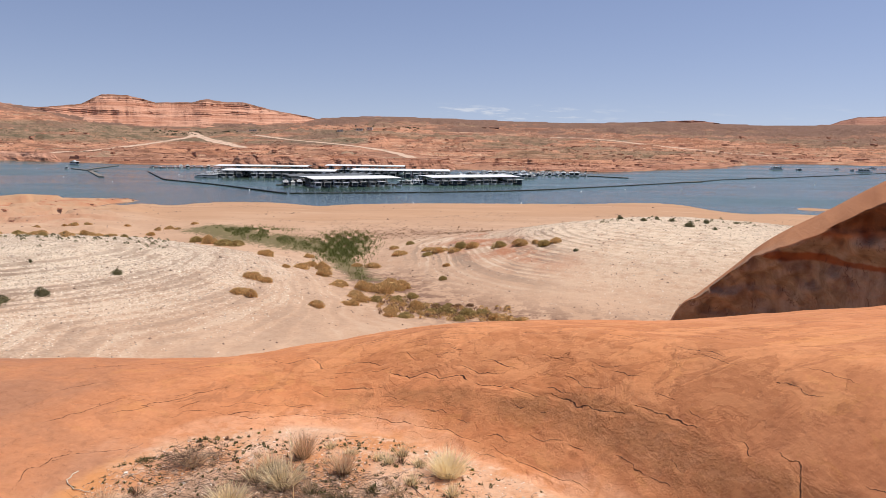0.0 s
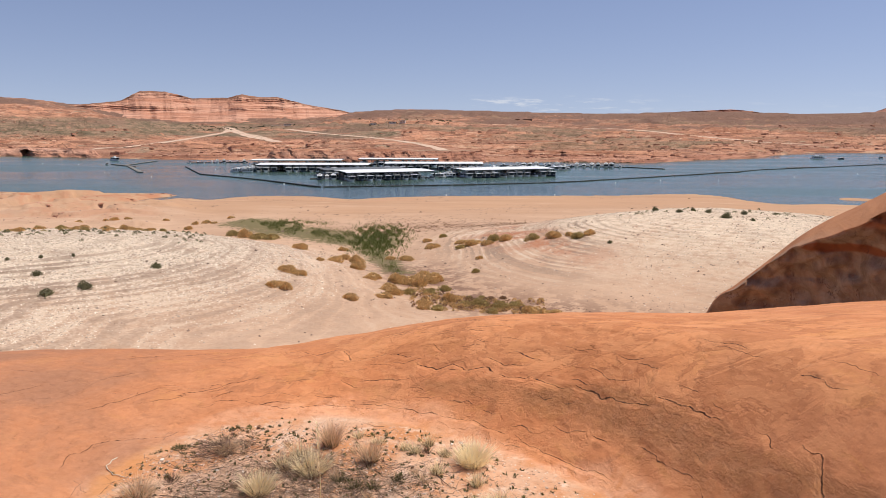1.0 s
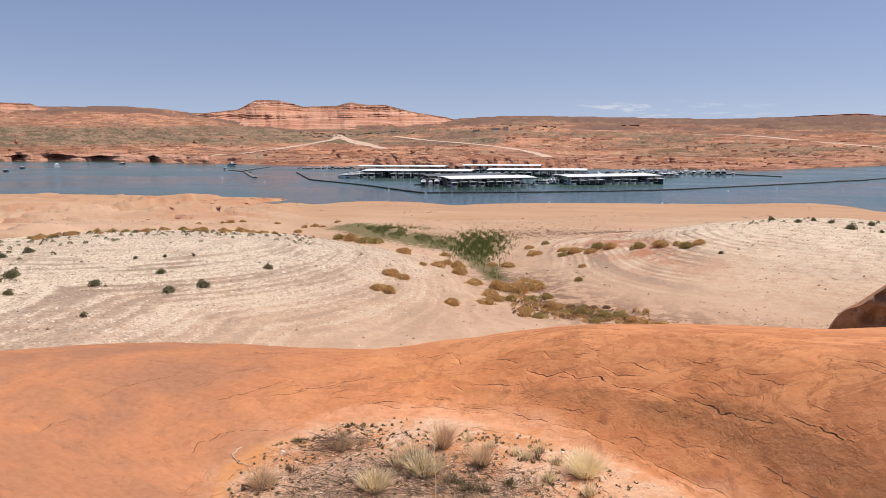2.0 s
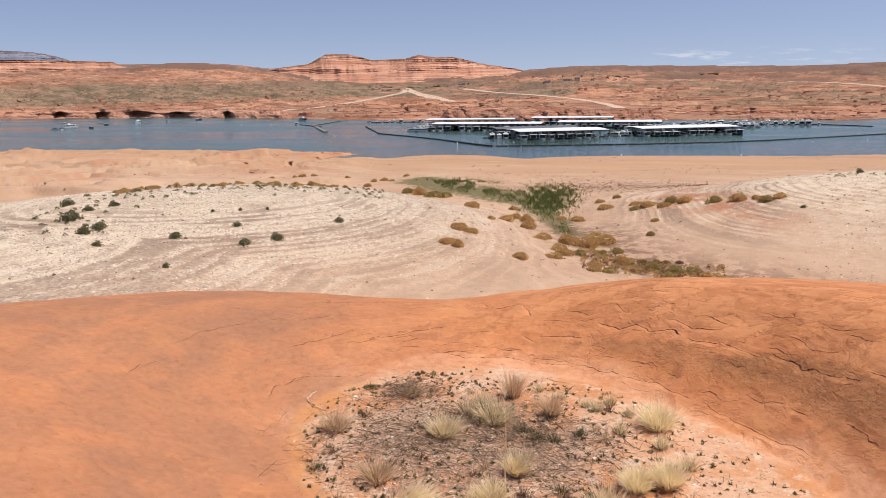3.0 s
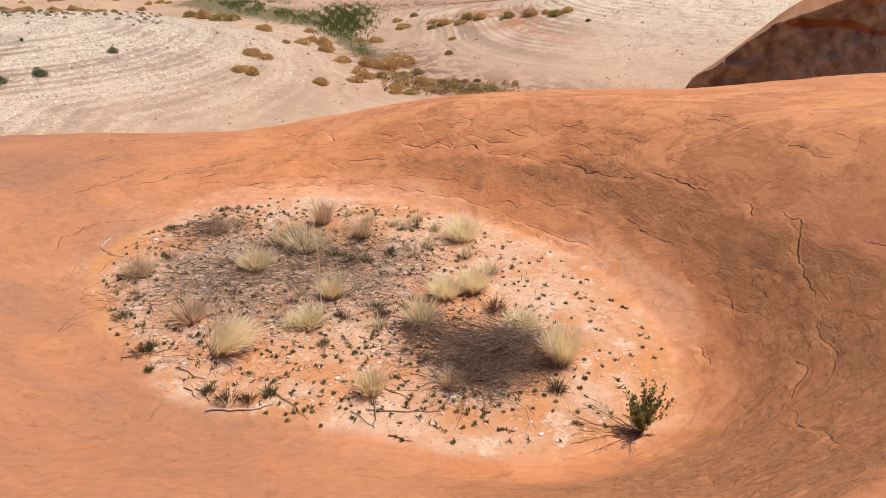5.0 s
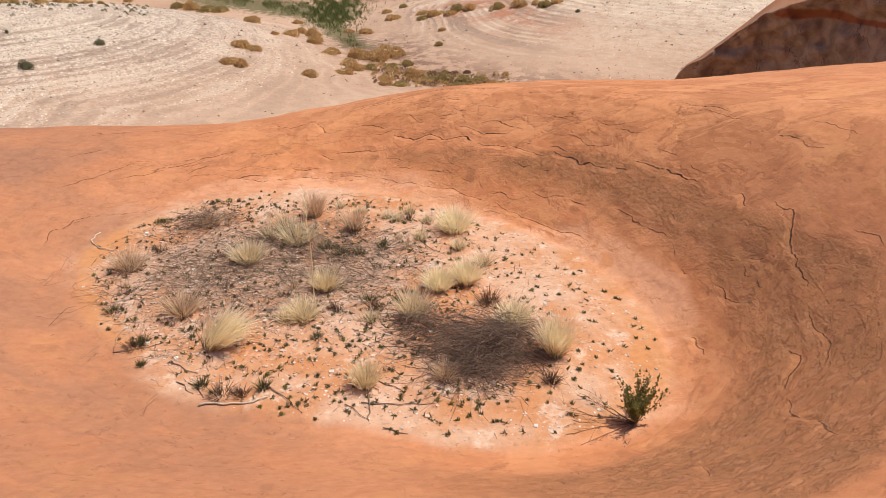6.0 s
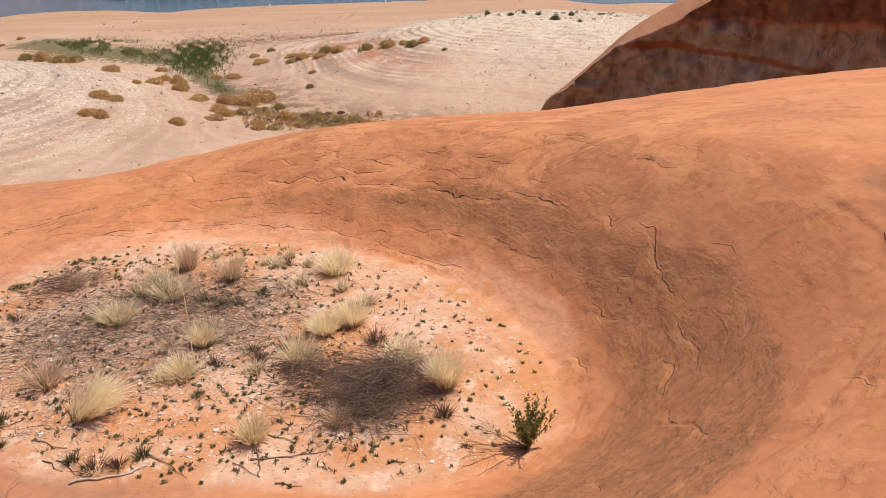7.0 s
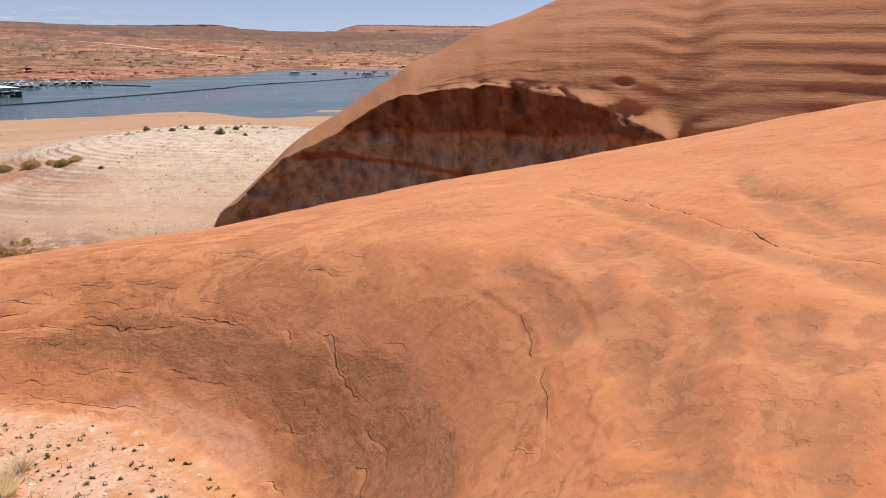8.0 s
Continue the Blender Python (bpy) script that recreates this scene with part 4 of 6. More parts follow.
def build_dome():
    """The layered sandstone hill with a shaded alcove, lofted from its foot over the lip to its back."""
    yaw = np.concatenate([np.arange(-125, -70, 1.0), np.arange(-70, -16.9, 0.2)])
    foot = curve(yaw, (-125, -90, -70, -55, -45, -35, -27, -22, -17.6), (48, 44, 43, 46, 50, 57, 65, 70, 73))
    top = curve(yaw, (-125, -100, -80, -66, -55, -44, -41.5, -38.5, -37.3, -34.7, -33.2, -32.2, -30.2, -28.2, -27.1, -25.6, -23.7, -22.2, -21.0, -19.8, -18.0, -17.4, -16.9), (3, 7, 8.6, 8.0, 6.4, 3.65, 2.6, 1.6, 1.05, -0.35, -0.95, -1.75, -3.05, -4.4, -5.1, -6.0, -7.4, -8.85, -10.0, -11.1, -13.0, -14.6, -17.5))
    lip = curve(yaw, (-125, -80, -60, -51.4, -49.6, -47.8, -45.9, -44, -42.1, -40.2, -36.4, -34.4, -32.3, -30.3, -28.3, -26.2, -24.2, -23.3, -22.3, -21.6, -19.9, -18.0, -16.9), (-12, -12, -8.8, -5.8, -5.06, -4.3, -3.6, -3.1, -2.8, -2.6, -2.9, -3.1, -3.5, -4.4, -5.8, -6.9, -7.75, -8.2, -9.0, -9.7, -11.25, -13.3, -17.8))
    lip = lip + 0.16 * fbm(yaw * 1.1, yaw * 0, 4, 40) * step(-yaw, 25, 29) * step(50 + yaw, 0, 4)
    deep = curve(yaw, (-125, -60, -45, -35, -27, -22, -17.6), (34, 32, 28, 20, 10, 5, 2.0))
    v = np.concatenate([np.linspace(0, 1, 60)[:-1], np.linspace(1, 2, 190)[:-1], np.linspace(2, 3, 14)])
    V, A = np.meshgrid(v, yaw, indexing="ij")
    F, T_, L_, P_ = (np.broadcast_to(k, V.shape) for k in (foot, top, lip, deep))
    zl = 3 + F * np.tan(np.radians(L_))
    zt = 3 + (F + P_) * np.tan(np.radians(T_))
    low = -19.0
    a, b, c = np.clip(V, 0, 1), np.clip(V - 1, 0, 1), np.clip(V - 2, 0, 1)
    # the alcove's wall leans in under the lip
    hollow = curve(yaw, (-125, -60, -52, -40, -30, -22, -17.6), (0.5, 1.0, 3.0, 5.0, 4.2, 2.0, 0.3))
    d = F + np.broadcast_to(hollow, V.shape) * np.sin(np.pi * np.clip(a, 0, 1)) * (V < 1)
    z = low + (zl - low) * a
    # the back rises steeply past the lip and then rounds off
    rise = 1 - (1 - b) ** 1.85
    d = d + P_ * b ** (1 + 0.5 * step(-A, 28, 40))
    z = np.where(V > 1, zl + (zt - zl) * rise, z)
    d = d + c * 40
    z = np.where(V > 2, zt - (c ** 1.2) * (zt + 60), z)
    x0, y0 = spot(A, d)
    # ledges and bedding
    bed = 1.15
    w = z + 0.9 * fbm(x0 / 16, y0 / 16, 3, 81) + 0.10 * fbm(A / 3.0, z / 2, 3, 82) + 0.9 * np.exp(-((A + 53.5) / 2.5) ** 2)
    saw = w / bed - np.floor(w / bed)
    up = step(V, 1.0, 1.08)
    d = d + up * (V < 2) * (0.42 + 0.5 * fbm(A / 9, z / 2.2, 3, 87)) * (0.12 + 0.88 * step(-A, 32, 44)) * (step(saw, 0.3, 0.9) - saw) + (0.4 + 0.6 * step(A, -44, -34)) * fbm(A / 6.0, z / 6, 3, 83) * step(V, 0.02, 0.3) * step(-A, 19, 26)
    d = d + (1 - up) * step(-A, 17.5, 22) * (1.4 + 1.2 * step(V, 0.55, 0.85)) * fbm(A / 1.6, z / 1.6, 6, 84)
    # thin overhanging beds above the alcove
    for v0, out in ((1.012, 0.6), (1.035, 0.16), (1.07, 0.10), (1.12, 0.07), (1.2, 0.05)):
        wob = v0 + 0.03 * fbm(A / 4.0, A * 0 + v0 * 30, 4, 88)
        d = d - out * step(-A, 27, 34) * (step(V, wob - 0.004, wob) - step(V, wob + 0.001, wob + 0.035)) * step(fbm(A / 2.2, A * 0 + v0 * 50, 3, 89), -0.7, 0.2) * step(51 + A, 0, 7)
    gully_ = np.exp(-((A + 53.5 + 0.25 * (z - 4)) / 1.5) ** 2) * up
    d = d + gully_ * 2.2
    E_ = np.degrees(np.arctan((z - 3) / d))
    d = d + 0.55 * np.exp(-((A + 49.4) / 0.55) ** 2 - ((E_ + 2.0) / 0.3) ** 2) * up
    x, y = spot(A, d)
    E_ = np.degrees(np.arctan((z - 3) / d))
    zones = {
        "bleach": step(A, -27, -21) * step(1.5 - V, 0, 0.4) * 0.8 + (V < 1) * step(-A, 21, 27) * (1 - step(E_ + 0.5 * fbm(A / 2, V * 6, 3, 86), -6.7, -6.1)) * (1 - 0.5 * up),
        "rust": np.clip(np.exp(-((E_ - curve(A, (-40, -37, -33.7, -29.8, -27.8, -24), (-9.8, -9.3, -8.7, -8.2, -7.9, -8.1)) + 0.15 * fbm(A / 1.5, V * 0, 3, 85)) / (0.3 + 0.16 * fbm(A / 2, V * 0, 3, 80))) ** 2) * step(-A, 23, 24.5) * (V < 1) + (V < 1) * step(E_, -6.7, -6.2) * 0.5, 0, 1),
        "flank": step(A, -42, -32),
        # shade below the overhanging lip is coloured in along with the varnish
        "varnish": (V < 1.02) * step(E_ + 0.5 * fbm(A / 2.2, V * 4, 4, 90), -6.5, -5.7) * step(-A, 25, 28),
    }
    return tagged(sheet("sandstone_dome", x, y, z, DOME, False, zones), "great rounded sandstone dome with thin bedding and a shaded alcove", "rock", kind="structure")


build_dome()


def build_mesa(name, yaws, tops, distance, base_el, depth, material, label, lip=0.62, cap=0.6):
    yaw = np.arange(yaws[0], yaws[-1], 0.06)
    top = np.interp(yaw, yaws, tops) + 0.03 * fbm(yaw * 3, yaw * 0, 4, 91)
    v = np.linspace(0, 1, 70)
    V, A = np.meshgrid(np.concatenate([v, [1.1, 1.3]]), yaw, indexing="ij")
    b, t = np.clip(V, 0, 1), np.broadcast_to(top, V.shape)
    edge = step(np.minimum(A - yaws[0], yaws[-1] - A), 0, 1.2)
    e = base_el + (t - base_el) * b
    d = distance + depth * (b ** lip * 0.85 + 0.15 * (V - b) * 20) + 110 * fbm(A * 0.55, b * 0.7, 4, 92) * (1 - 0.4 * b) + (1 - edge) * 120
    z = 3 + d * np.tan(np.radians(e))
    led = 9.0
    w = z + 7 * fbm(A * 0.6, A * 0, 3, 93) + 3 * np.sin(z / 6)
    saw = w / led - np.floor(w / led)
    d = d + (19 + 26 * fbm(A * 0.5, z / 14, 3, 94)) * (step(saw, 0.3, 0.7) - saw) + 4 * np.abs(fbm(A * 1.2, A * 0, 3, 95)) * (1 - b)
    cleft = 0.25 * np.maximum(0, 1 - np.abs(fbm(A * 1.1 + 0.12 * fbm(A * 4, b * 3, 3, 97), A * 0 + 3, 4, 96)) / 0.055)
    d = d + 14 * cleft * (0.25 + 0.75 * b) * step(1.02 - b, 0, 0.1)
    z = np.where(V > 1, z - (V - 1) * 30, z)
    x, y = spot(A, d)
    # on the mesas this zone only colours the dark cap
    zones = {"varnish": step(b + 0.05 * fbm(A * 5, b * 3, 3, 99), 0.90, 0.96) * cap, "bleach": 0.0, "rust": 0.0}
    return tagged(sheet(name, x, y, z, material, False, zones), label, "mesa", kind="structure")


build_mesa("mesa", (9.5, 10.7, 13.2, 15.3, 16.5, 17.9, 18.9, 20, 21.4, 22.4, 23.2, 24.9, 25.6, 26.2, 27.5, 30, 34), (1.2, 1.5, 1.9, 2.42, 2.4, 2.58, 2.33, 2.3, 2.23, 2.5, 2.7, 2.72, 2.35, 2.0, 1.85, 1.6, 1.1), 2350, -0.1, 650, MESA, "banded pink sandstone mesa with a dark cap on the skyline")
build_mesa("west_mesa", (37.2, 37.6, 38.6, 39.4, 39.8, 41.6, 46, 52), (0.5, 1.66, 1.83, 2.02, 2.22, 2.28, 2.35, 2.2), 2250, 0.1, 600, MESA, "stepped pink sandstone mesa with a dark flat top")
build_mesa("far_mesa", (-44, -41, -38, -33, -29.2, -28.4, -27.3, -26), (1.6, 1.75, 1.8, 1.78, 1.72, 1.5, 1.1, 0.9), 2900, 0.7, 520, CAPROCK, "flat-topped dark red mesa on the far shore", 0.9)
build_mesa("low_ridge", (-24, -22, -19.8, -18.6, -17.8, -14, -8), (0.8, 1.05, 1.36, 1.5, 1.46, 1.3, 1.0), 2900, 0.6, 200, CAPROCK, "low dark ridge with a small pale butte on the skyline", 0.62, 0.1)
build_mesa("distant_mountain", (41.6, 42.6, 43.4, 44.6, 46.5, 49, 52, 56), (1.9, 2.35, 2.62, 2.85, 2.95, 2.8, 2.5, 1.9), 3900, 0.8, 700, MOUNTAIN, "hazy blue-grey mountain far behind the mesas", 0.9)
# ---- materials of things ----
STRAW = leafy("dry_straw", (1.0, 0.87, 0.60), 0.45, 0.03, dim=0.12)
STRAW_GREY = leafy("grey_dry_grass", (1.0, 0.80, 0.52), 0.45, 0.10, dim=0.3)
BLADE_GREEN = leafy("green_blades", (0.29, 0.28, 0.095))
OLIVE_FOOT = leafy("olive_tuft_foot", (0.21, 0.165, 0.075))
SPROUT = leafy("dusty_green_leaf", (0.17, 0.155, 0.07))
RUSTY = leafy("rusty_dry_herb", (0.21, 0.115, 0.075))
TWIG_DARK = plain("dark_grey_twig", (0.17, 0.105, 0.072), 0.9, spread=0.5, scale=25)
WITHERED = leafy("withered_grass", (0.86, 0.64, 0.42), 0.45, 0.15, dim=0.4)
SOIL = stony("crumbled_soil", (0.40, 0.25, 0.165), (0.70, 0.49, 0.36))
TWIG = plain("weathered_twig", (0.21, 0.14, 0.095), 0.9, spread=0.45, scale=25)
DRIFT = plain("bleached_driftwood", (0.55, 0.45, 0.34), 0.85, spread=0.25, scale=20)
PEBBLE = stony("pale_pebble", (0.42, 0.30, 0.22), (0.78, 0.70, 0.60))
WEED = leafy("olive_dry_shrub", (0.80, 0.56, 0.27), 0.45, 0.2, scale=1.3)
WEED_GREEN = leafy("green_olive_shrub", (0.60, 0.46, 0.20), 0.45, 0.2, scale=1.3)
WEED_BROWN = leafy("brown_dead_shrub", (0.42, 0.26, 0.155), 0.4, scale=1.3)
LEAF_DARK = leafy("dark_green_shrub", (0.25, 0.235, 0.125), 0.4, scale=1.3)
REED = leafy("green_reed", (0.19, 0.205, 0.06), 0.35, scale=1.3)
COBBLE = stony("bleached_cobble", (0.27, 0.195, 0.145), (0.86, 0.73, 0.58))
STONE_DARK = stony("dark_stone", (0.10, 0.065, 0.05), (0.34, 0.23, 0.17))
ROOF_WHITE = plain("white_metal_roof", (0.80, 0.81, 0.80), 0.45, spread=0.04, scale=0.3)
ROOF_GREY = plain("grey_metal_roof", (0.13, 0.135, 0.14), 0.6, spread=0.2, scale=0.3)
STEEL = plain("dark_dock_steel", (0.05, 0.052, 0.055), 0.6, 0.3, spread=0.3, scale=0.5)
DECK = plain("weathered_dock_deck", (0.20, 0.18, 0.155), 0.85, spread=0.25, scale=0.8)
HULL = plain("white_hull", (0.74, 0.75, 0.75), 0.35, spread=0.06, scale=0.5)
HULL_DARK = plain("navy_hull", (0.035, 0.045, 0.075), 0.35, spread=0.2, scale=0.5)
CABIN = plain("cream_cabin", (0.62, 0.60, 0.55), 0.5, spread=0.1, scale=0.5)
CANVAS = plain("dark_canvas", (0.04, 0.055, 0.09), 0.8, spread=0.3, scale=0.8)
GLASS = plain("tinted_boat_glass", (0.02, 0.025, 0.03), 0.08, spread=0.2, scale=0.5)
FLOAT = plain("black_boom_float", (0.03, 0.03, 0.032), 0.7, spread=0.3, scale=0.4)
BUOY = plain("white_buoy", (0.8, 0.8, 0.78), 0.5, spread=0.05)
ROAD = plain("pale_dirt_road", (0.60, 0.42, 0.30), 0.95, spread=0.15, scale=0.06)
ADOBE = plain("brown_building_wall", (0.14, 0.065, 0.045), 0.9, spread=0.2, scale=0.1)
PLASTER = plain("pale_building_wall", (0.55, 0.50, 0.44), 0.9, spread=0.15, scale=0.1)
FAR_TREE = leafy("far_tree_leaves", (0.07, 0.085, 0.05), scale=1.3)

rng = random.Random(7)


def on_land(yaw, d):
    x, y = spot(yaw, d)
    return float(x), float(y), float(land_height(np.array([x]), np.array([y]))[0])


def on_rock(x, y):
    return float(rock_height(np.array([x]), np.array([y]))[0])


def turned(x, y, z, rz=0.0, scale=1.0, squash=1.0):
    return pose(x, y, z, 0, 0, rz) @ Matrix.Diagonal((scale, scale, scale * squash, 1))


def thing(name, verts, faces, material, label="", category="", group="", kind="", smooth=False):
    return tagged(new(name, mesh_of(name, verts, faces, material, smooth)), label, category, group, kind)


def piece(name, verts, faces, material, parent, label="", smooth=False):
    ob = new(name, mesh_of(name, verts, faces, material, smooth))
    ob.parent = parent
    return tagged(ob, label)


class Shape:
    """Gathers vertices and faces for one mesh."""

    def __init__(self):
        self.v, self.f = [], []

    def add(self, verts, faces):
        k = len(self.v)
        self.v += [tuple(p) for p in verts]
        self.f += [tuple(i + k for i in face) for face in faces]

    def blade(self, base, way, length, width, droop, bends=3):
        """A thin curved leaf that tapers to a point."""
        base, way = Vector(base), Vector(way).normalized()
        side = way.cross(Vector((0, 0, 1)))
        side = side.normalized() if side.length > 1e-3 else Vector((1, 0, 0))
        side = side @ Matrix.Rotation(rng.uniform(-1.2, 1.2), 3, way)
        pts, p, w = [], base.copy(), way.copy()
        for i in range(bends):
            half = side * width * 0.5 * (1 - i / bends) ** 0.6
            pts += [p - half, p + half]
            p = p + w * length / bends
            w = (w + Vector((0, 0, -droop / bends))).normalized()
        pts.append(p)
        faces = [(2 * i, 2 * i + 1, 2 * i + 3, 2 * i + 2) for i in range(bends - 1)] + [(2 * bends - 2, 2 * bends - 1, 2 * bends)]
        self.add(pts, faces)

    def stick(self, pts, radius, sides=4, taper=0.4):
        """A crooked twig through points."""
        pts = [Vector(p) for p in pts]
        ring = []
        for i, p in enumerate(pts):
            ax = (pts[min(i + 1, len(pts) - 1)] - pts[max(i - 1, 0)]).normalized()
            u = ax.orthogonal().normalized()
            w = ax.cross(u)
            r = radius * (1 - (1 - taper) * i / (len(pts) - 1))
            ring += [p + (u * math.cos(a) + w * math.sin(a)) * r for a in (2 * math.pi * k / sides for k in range(sides))]
        faces = [(i * sides + k, i * sides + (k + 1) % sides, (i + 1) * sides + (k + 1) % sides, (i + 1) * sides + k) for i in range(len(pts) - 1) for k in range(sides)]
        faces += [tuple(range(sides))[::-1], tuple((len(pts) - 1) * sides + k for k in range(sides))]
        self.add(ring, faces)

    def stone(self, x, y, z, r, flat=0.6):
        """An uneven eight-cornered stone."""
        a = rng.uniform(0, 6.28)
        pts = []
        for k, (px, py, pz) in enumerate(((-1, -1, -1), (1, -1, -1), (1, 1, -1), (-1, 1, -1), (-.7, -.7, 1), (.7, -.7, 1), (.7, .7, 1), (-.7, .7, 1))):
            j = rng.uniform(0.65, 1.15) * r * 0.7
            pts.append((x + (px * math.cos(a) - py * math.sin(a)) * j, y + (px * math.sin(a) + py * math.cos(a)) * j, z + pz * j * flat))
        self.add(pts, [(0, 3, 2, 1), (4, 5, 6, 7), (0, 1, 5, 4), (1, 2, 6, 5), (2, 3, 7, 6), (3, 0, 4, 7)])

    def box(self, x0, y0, z0, x1, y1, z1, inset=0.0):
        """A box; inset narrows its top."""
        i = inset
        self.add([(x0, y0, z0), (x1, y0, z0), (x1, y1, z0), (x0, y1, z0), (x0 + i, y0 + i, z1), (x1 - i, y0 + i, z1), (x1 - i, y1 - i, z1), (x0 + i, y1 - i, z1)],
                 [(0, 3, 2, 1), (4, 5, 6, 7), (0, 1, 5, 4), (1, 2, 6, 5), (2, 3, 7, 6), (3, 0, 4, 7)])

    def tuft_card(self, p, way, size):
        """One small leafy spray, as two crossed leaf blades."""
        way = Vector(way).normalized()
        u = way.orthogonal().normalized() @ Matrix.Rotation(rng.uniform(0, 6.28), 3, way)
        w = way.cross(u)
        p = Vector(p)
        self.add([p - u * size * 0.35, p + u * size * 0.35, p + way * size + w * size * 0.2], [(0, 1, 2)])
        self.add([p - w * size * 0.35, p + w * size * 0.35, p + way * size * 0.9 - u * size * 0.25], [(0, 1, 2)])


def hemisphere(tilt=1.2):
    a, t = rng.uniform(0, 6.283), rng.uniform(0, 1) ** 0.6 * tilt
    return Vector((math.cos(a) * math.sin(t), math.sin(a) * math.sin(t), math.cos(t)))


# ---- plants in the pothole ----
def grass_tuft(x, y, width, height, dry, n=150, green=0.25, lean=0.0, label="dry straw-coloured grass tuft on the pothole's sand"):
    """A bunchgrass: fine blades that rise from a tight foot and arch outwards."""
    z = on_rock(x, y)
    height *= 0.92
    s, g = Shape(), Shape()
    for k in range(n):
        a, r = rng.uniform(0, 6.283), rng.random() ** 0.7
        bx, by = math.cos(a) * r * width * 0.22, math.sin(a) * r * width * 0.22
        out = width * 0.55 / height
        w = Vector((math.cos(a) * r * out + rng.gauss(0, 0.16) + lean, math.sin(a) * r * out + rng.gauss(0, 0.16), 1.0))
        base = (bx, by, -0.01)
        if rng.random() < green:
            g.blade(base, w * 1.0 + Vector((rng.gauss(0, 0.3), rng.gauss(0, 0.3), 0)), height * rng.uniform(0.3, 0.6), 0.005, 0.6)
        else:
            s.blade(base, w, height * rng.uniform(0.6, 1.1), 0.0055, rng.uniform(0.2, 1.0))
    ob = tagged(new("grass_tuft"), label, "grass", "grass tufts in the pothole")
    ob.matrix_basis = pose(x, y, z)
    piece("dry_grass", s.v, s.f, dry, ob)["kind"] = "stuff"
    if g.v:
        piece("regrowth", g.v, g.f, OLIVE_FOOT, ob, "olive blades at the foot")["kind"] = "stuff"
    return ob


for x, y, w, h in ((0.03, 6.37, 0.41, 0.29), (-0.12, 5.26, 0.27, 0.23), (0.11, 5.34, 0.25, 0.26), (0.45, 4.67, 0.30, 0.24), (0.70, 4.30, 0.20, 0.35)):
    grass_tuft(x, y, w, h, STRAW, 1000, 0.12, label="bright straw-yellow bunchgrass tuft on the pothole's sand")
for x, y, w, h in ((-1.78, 5.69, 0.33, 0.27), (-1.43, 6.12, 0.43, 0.28), (-0.61, 3.98, 0.23, 0.22), (-1.15, 4.76, 0.33, 0.19), (-1.05, 5.23, 0.23, 0.23), (-0.31, 4.80, 0.26, 0.29)):
    grass_tuft(x, y, w, h, STRAW_GREY, 620, 0.22, label="olive and straw bunchgrass tuft on the pothole's sand")
for x, y, w, h in ((-2.10, 4.86, 0.34, 0.24), (-2.79, 5.60, 0.38, 0.24), (-2.35, 6.49, 0.32, 0.20), (-1.35, 6.64, 0.24, 0.32), (-0.93, 6.37, 0.25, 0.27), (-0.08, 4.05, 0.21, 0.15)):
    grass_tuft(x, y, w, h, WITHERED, 420, 0.3, label="grey withered grass tuft on the pothole's sand")
for x, y, w, h in ((-0.29, 6.19, 0.17, 0.15), (0.07, 5.96, 0.18, 0.17), (0.27, 5.66, 0.21, 0.18), (-0.90, 6.74, 0.19, 0.11), (-1.12, 6.87, 0.15, 0.11), (-0.52, 6.57, 0.17, 0.14), (-0.23, 6.55, 0.20, 0.14), (-0.41, 6.74, 0.17, 0.16),
                   (-0.63, 6.62, 0.13, 0.12), (-1.71, 6.21, 0.22, 0.21), (-1.59, 6.38, 0.22, 0.24), (-0.63, 4.73, 0.15, 0.13), (-1.26, 4.71, 0.22, 0.14)):
    grass_tuft(x, y, w, h, STRAW_GREY, 200, 0.5, label="small half-green grass tuft on the pothole's sand")
grass_tuft(-1.74, 4.43, 0.34, 0.40, STRAW, 900, 0.18, 0.75, "large leaning bunchgrass with a green foot")
for x, y, w, h in ((0.27, 4.99, 0.27, 0.17), (-0.62, 4.89, 0.20, 0.13), (-1.56, 3.91, 0.28, 0.13), (-1.42, 3.90, 0.16, 0.09), (0.63, 4.01, 0.17, 0.14), (-2.33, 4.47, 0.27, 0.10)):
    grass_tuft(x, y, w, h, RUSTY, 150, 0.4, label="rusty brown herb with some green shoots")
for x, y, w, h in ((-0.67, 5.05, 0.16, 0.10), (-0.64, 6.04, 0.12, 0.10), (-0.83, 5.88, 0.13, 0.11), (-0.98, 5.87, 0.17, 0.13), (-2.67, 4.94, 0.17, 0.09), (-2.28, 4.51, 0.13, 0.10), (-2.20, 4.24, 0.08, 0.07), (-1.00, 4.47, 0.10, 0.07),
                   (-1.71, 4.00, 0.10, 0.10), (-1.29, 3.96, 0.10, 0.11), (-2.84, 6.63, 0.18, 0.09), (-0.45, 5.05, 0.11, 0.07), (-1.14, 5.99, 0.18, 0.12)):
    grass_tuft(x, y, w * 1.3, h, SPROUT, 130, 0.3, label="low dusty green herb on the pothole's sand")


for k in range(40):
    x, y = rng.uniform(-2.9, -0.3), rng.uniform(4.6, 6.7)
    if rock_wall(np.array([x]), np.array([y]))[0][0] < -0.25:
        grass_tuft(x, y, rng.uniform(0.1, 0.2), rng.uniform(0.07, 0.16), rng.choice((WITHERED, WITHERED, RUSTY)), 70, 0.4, label="small withered grass tuft on the pothole's sand")


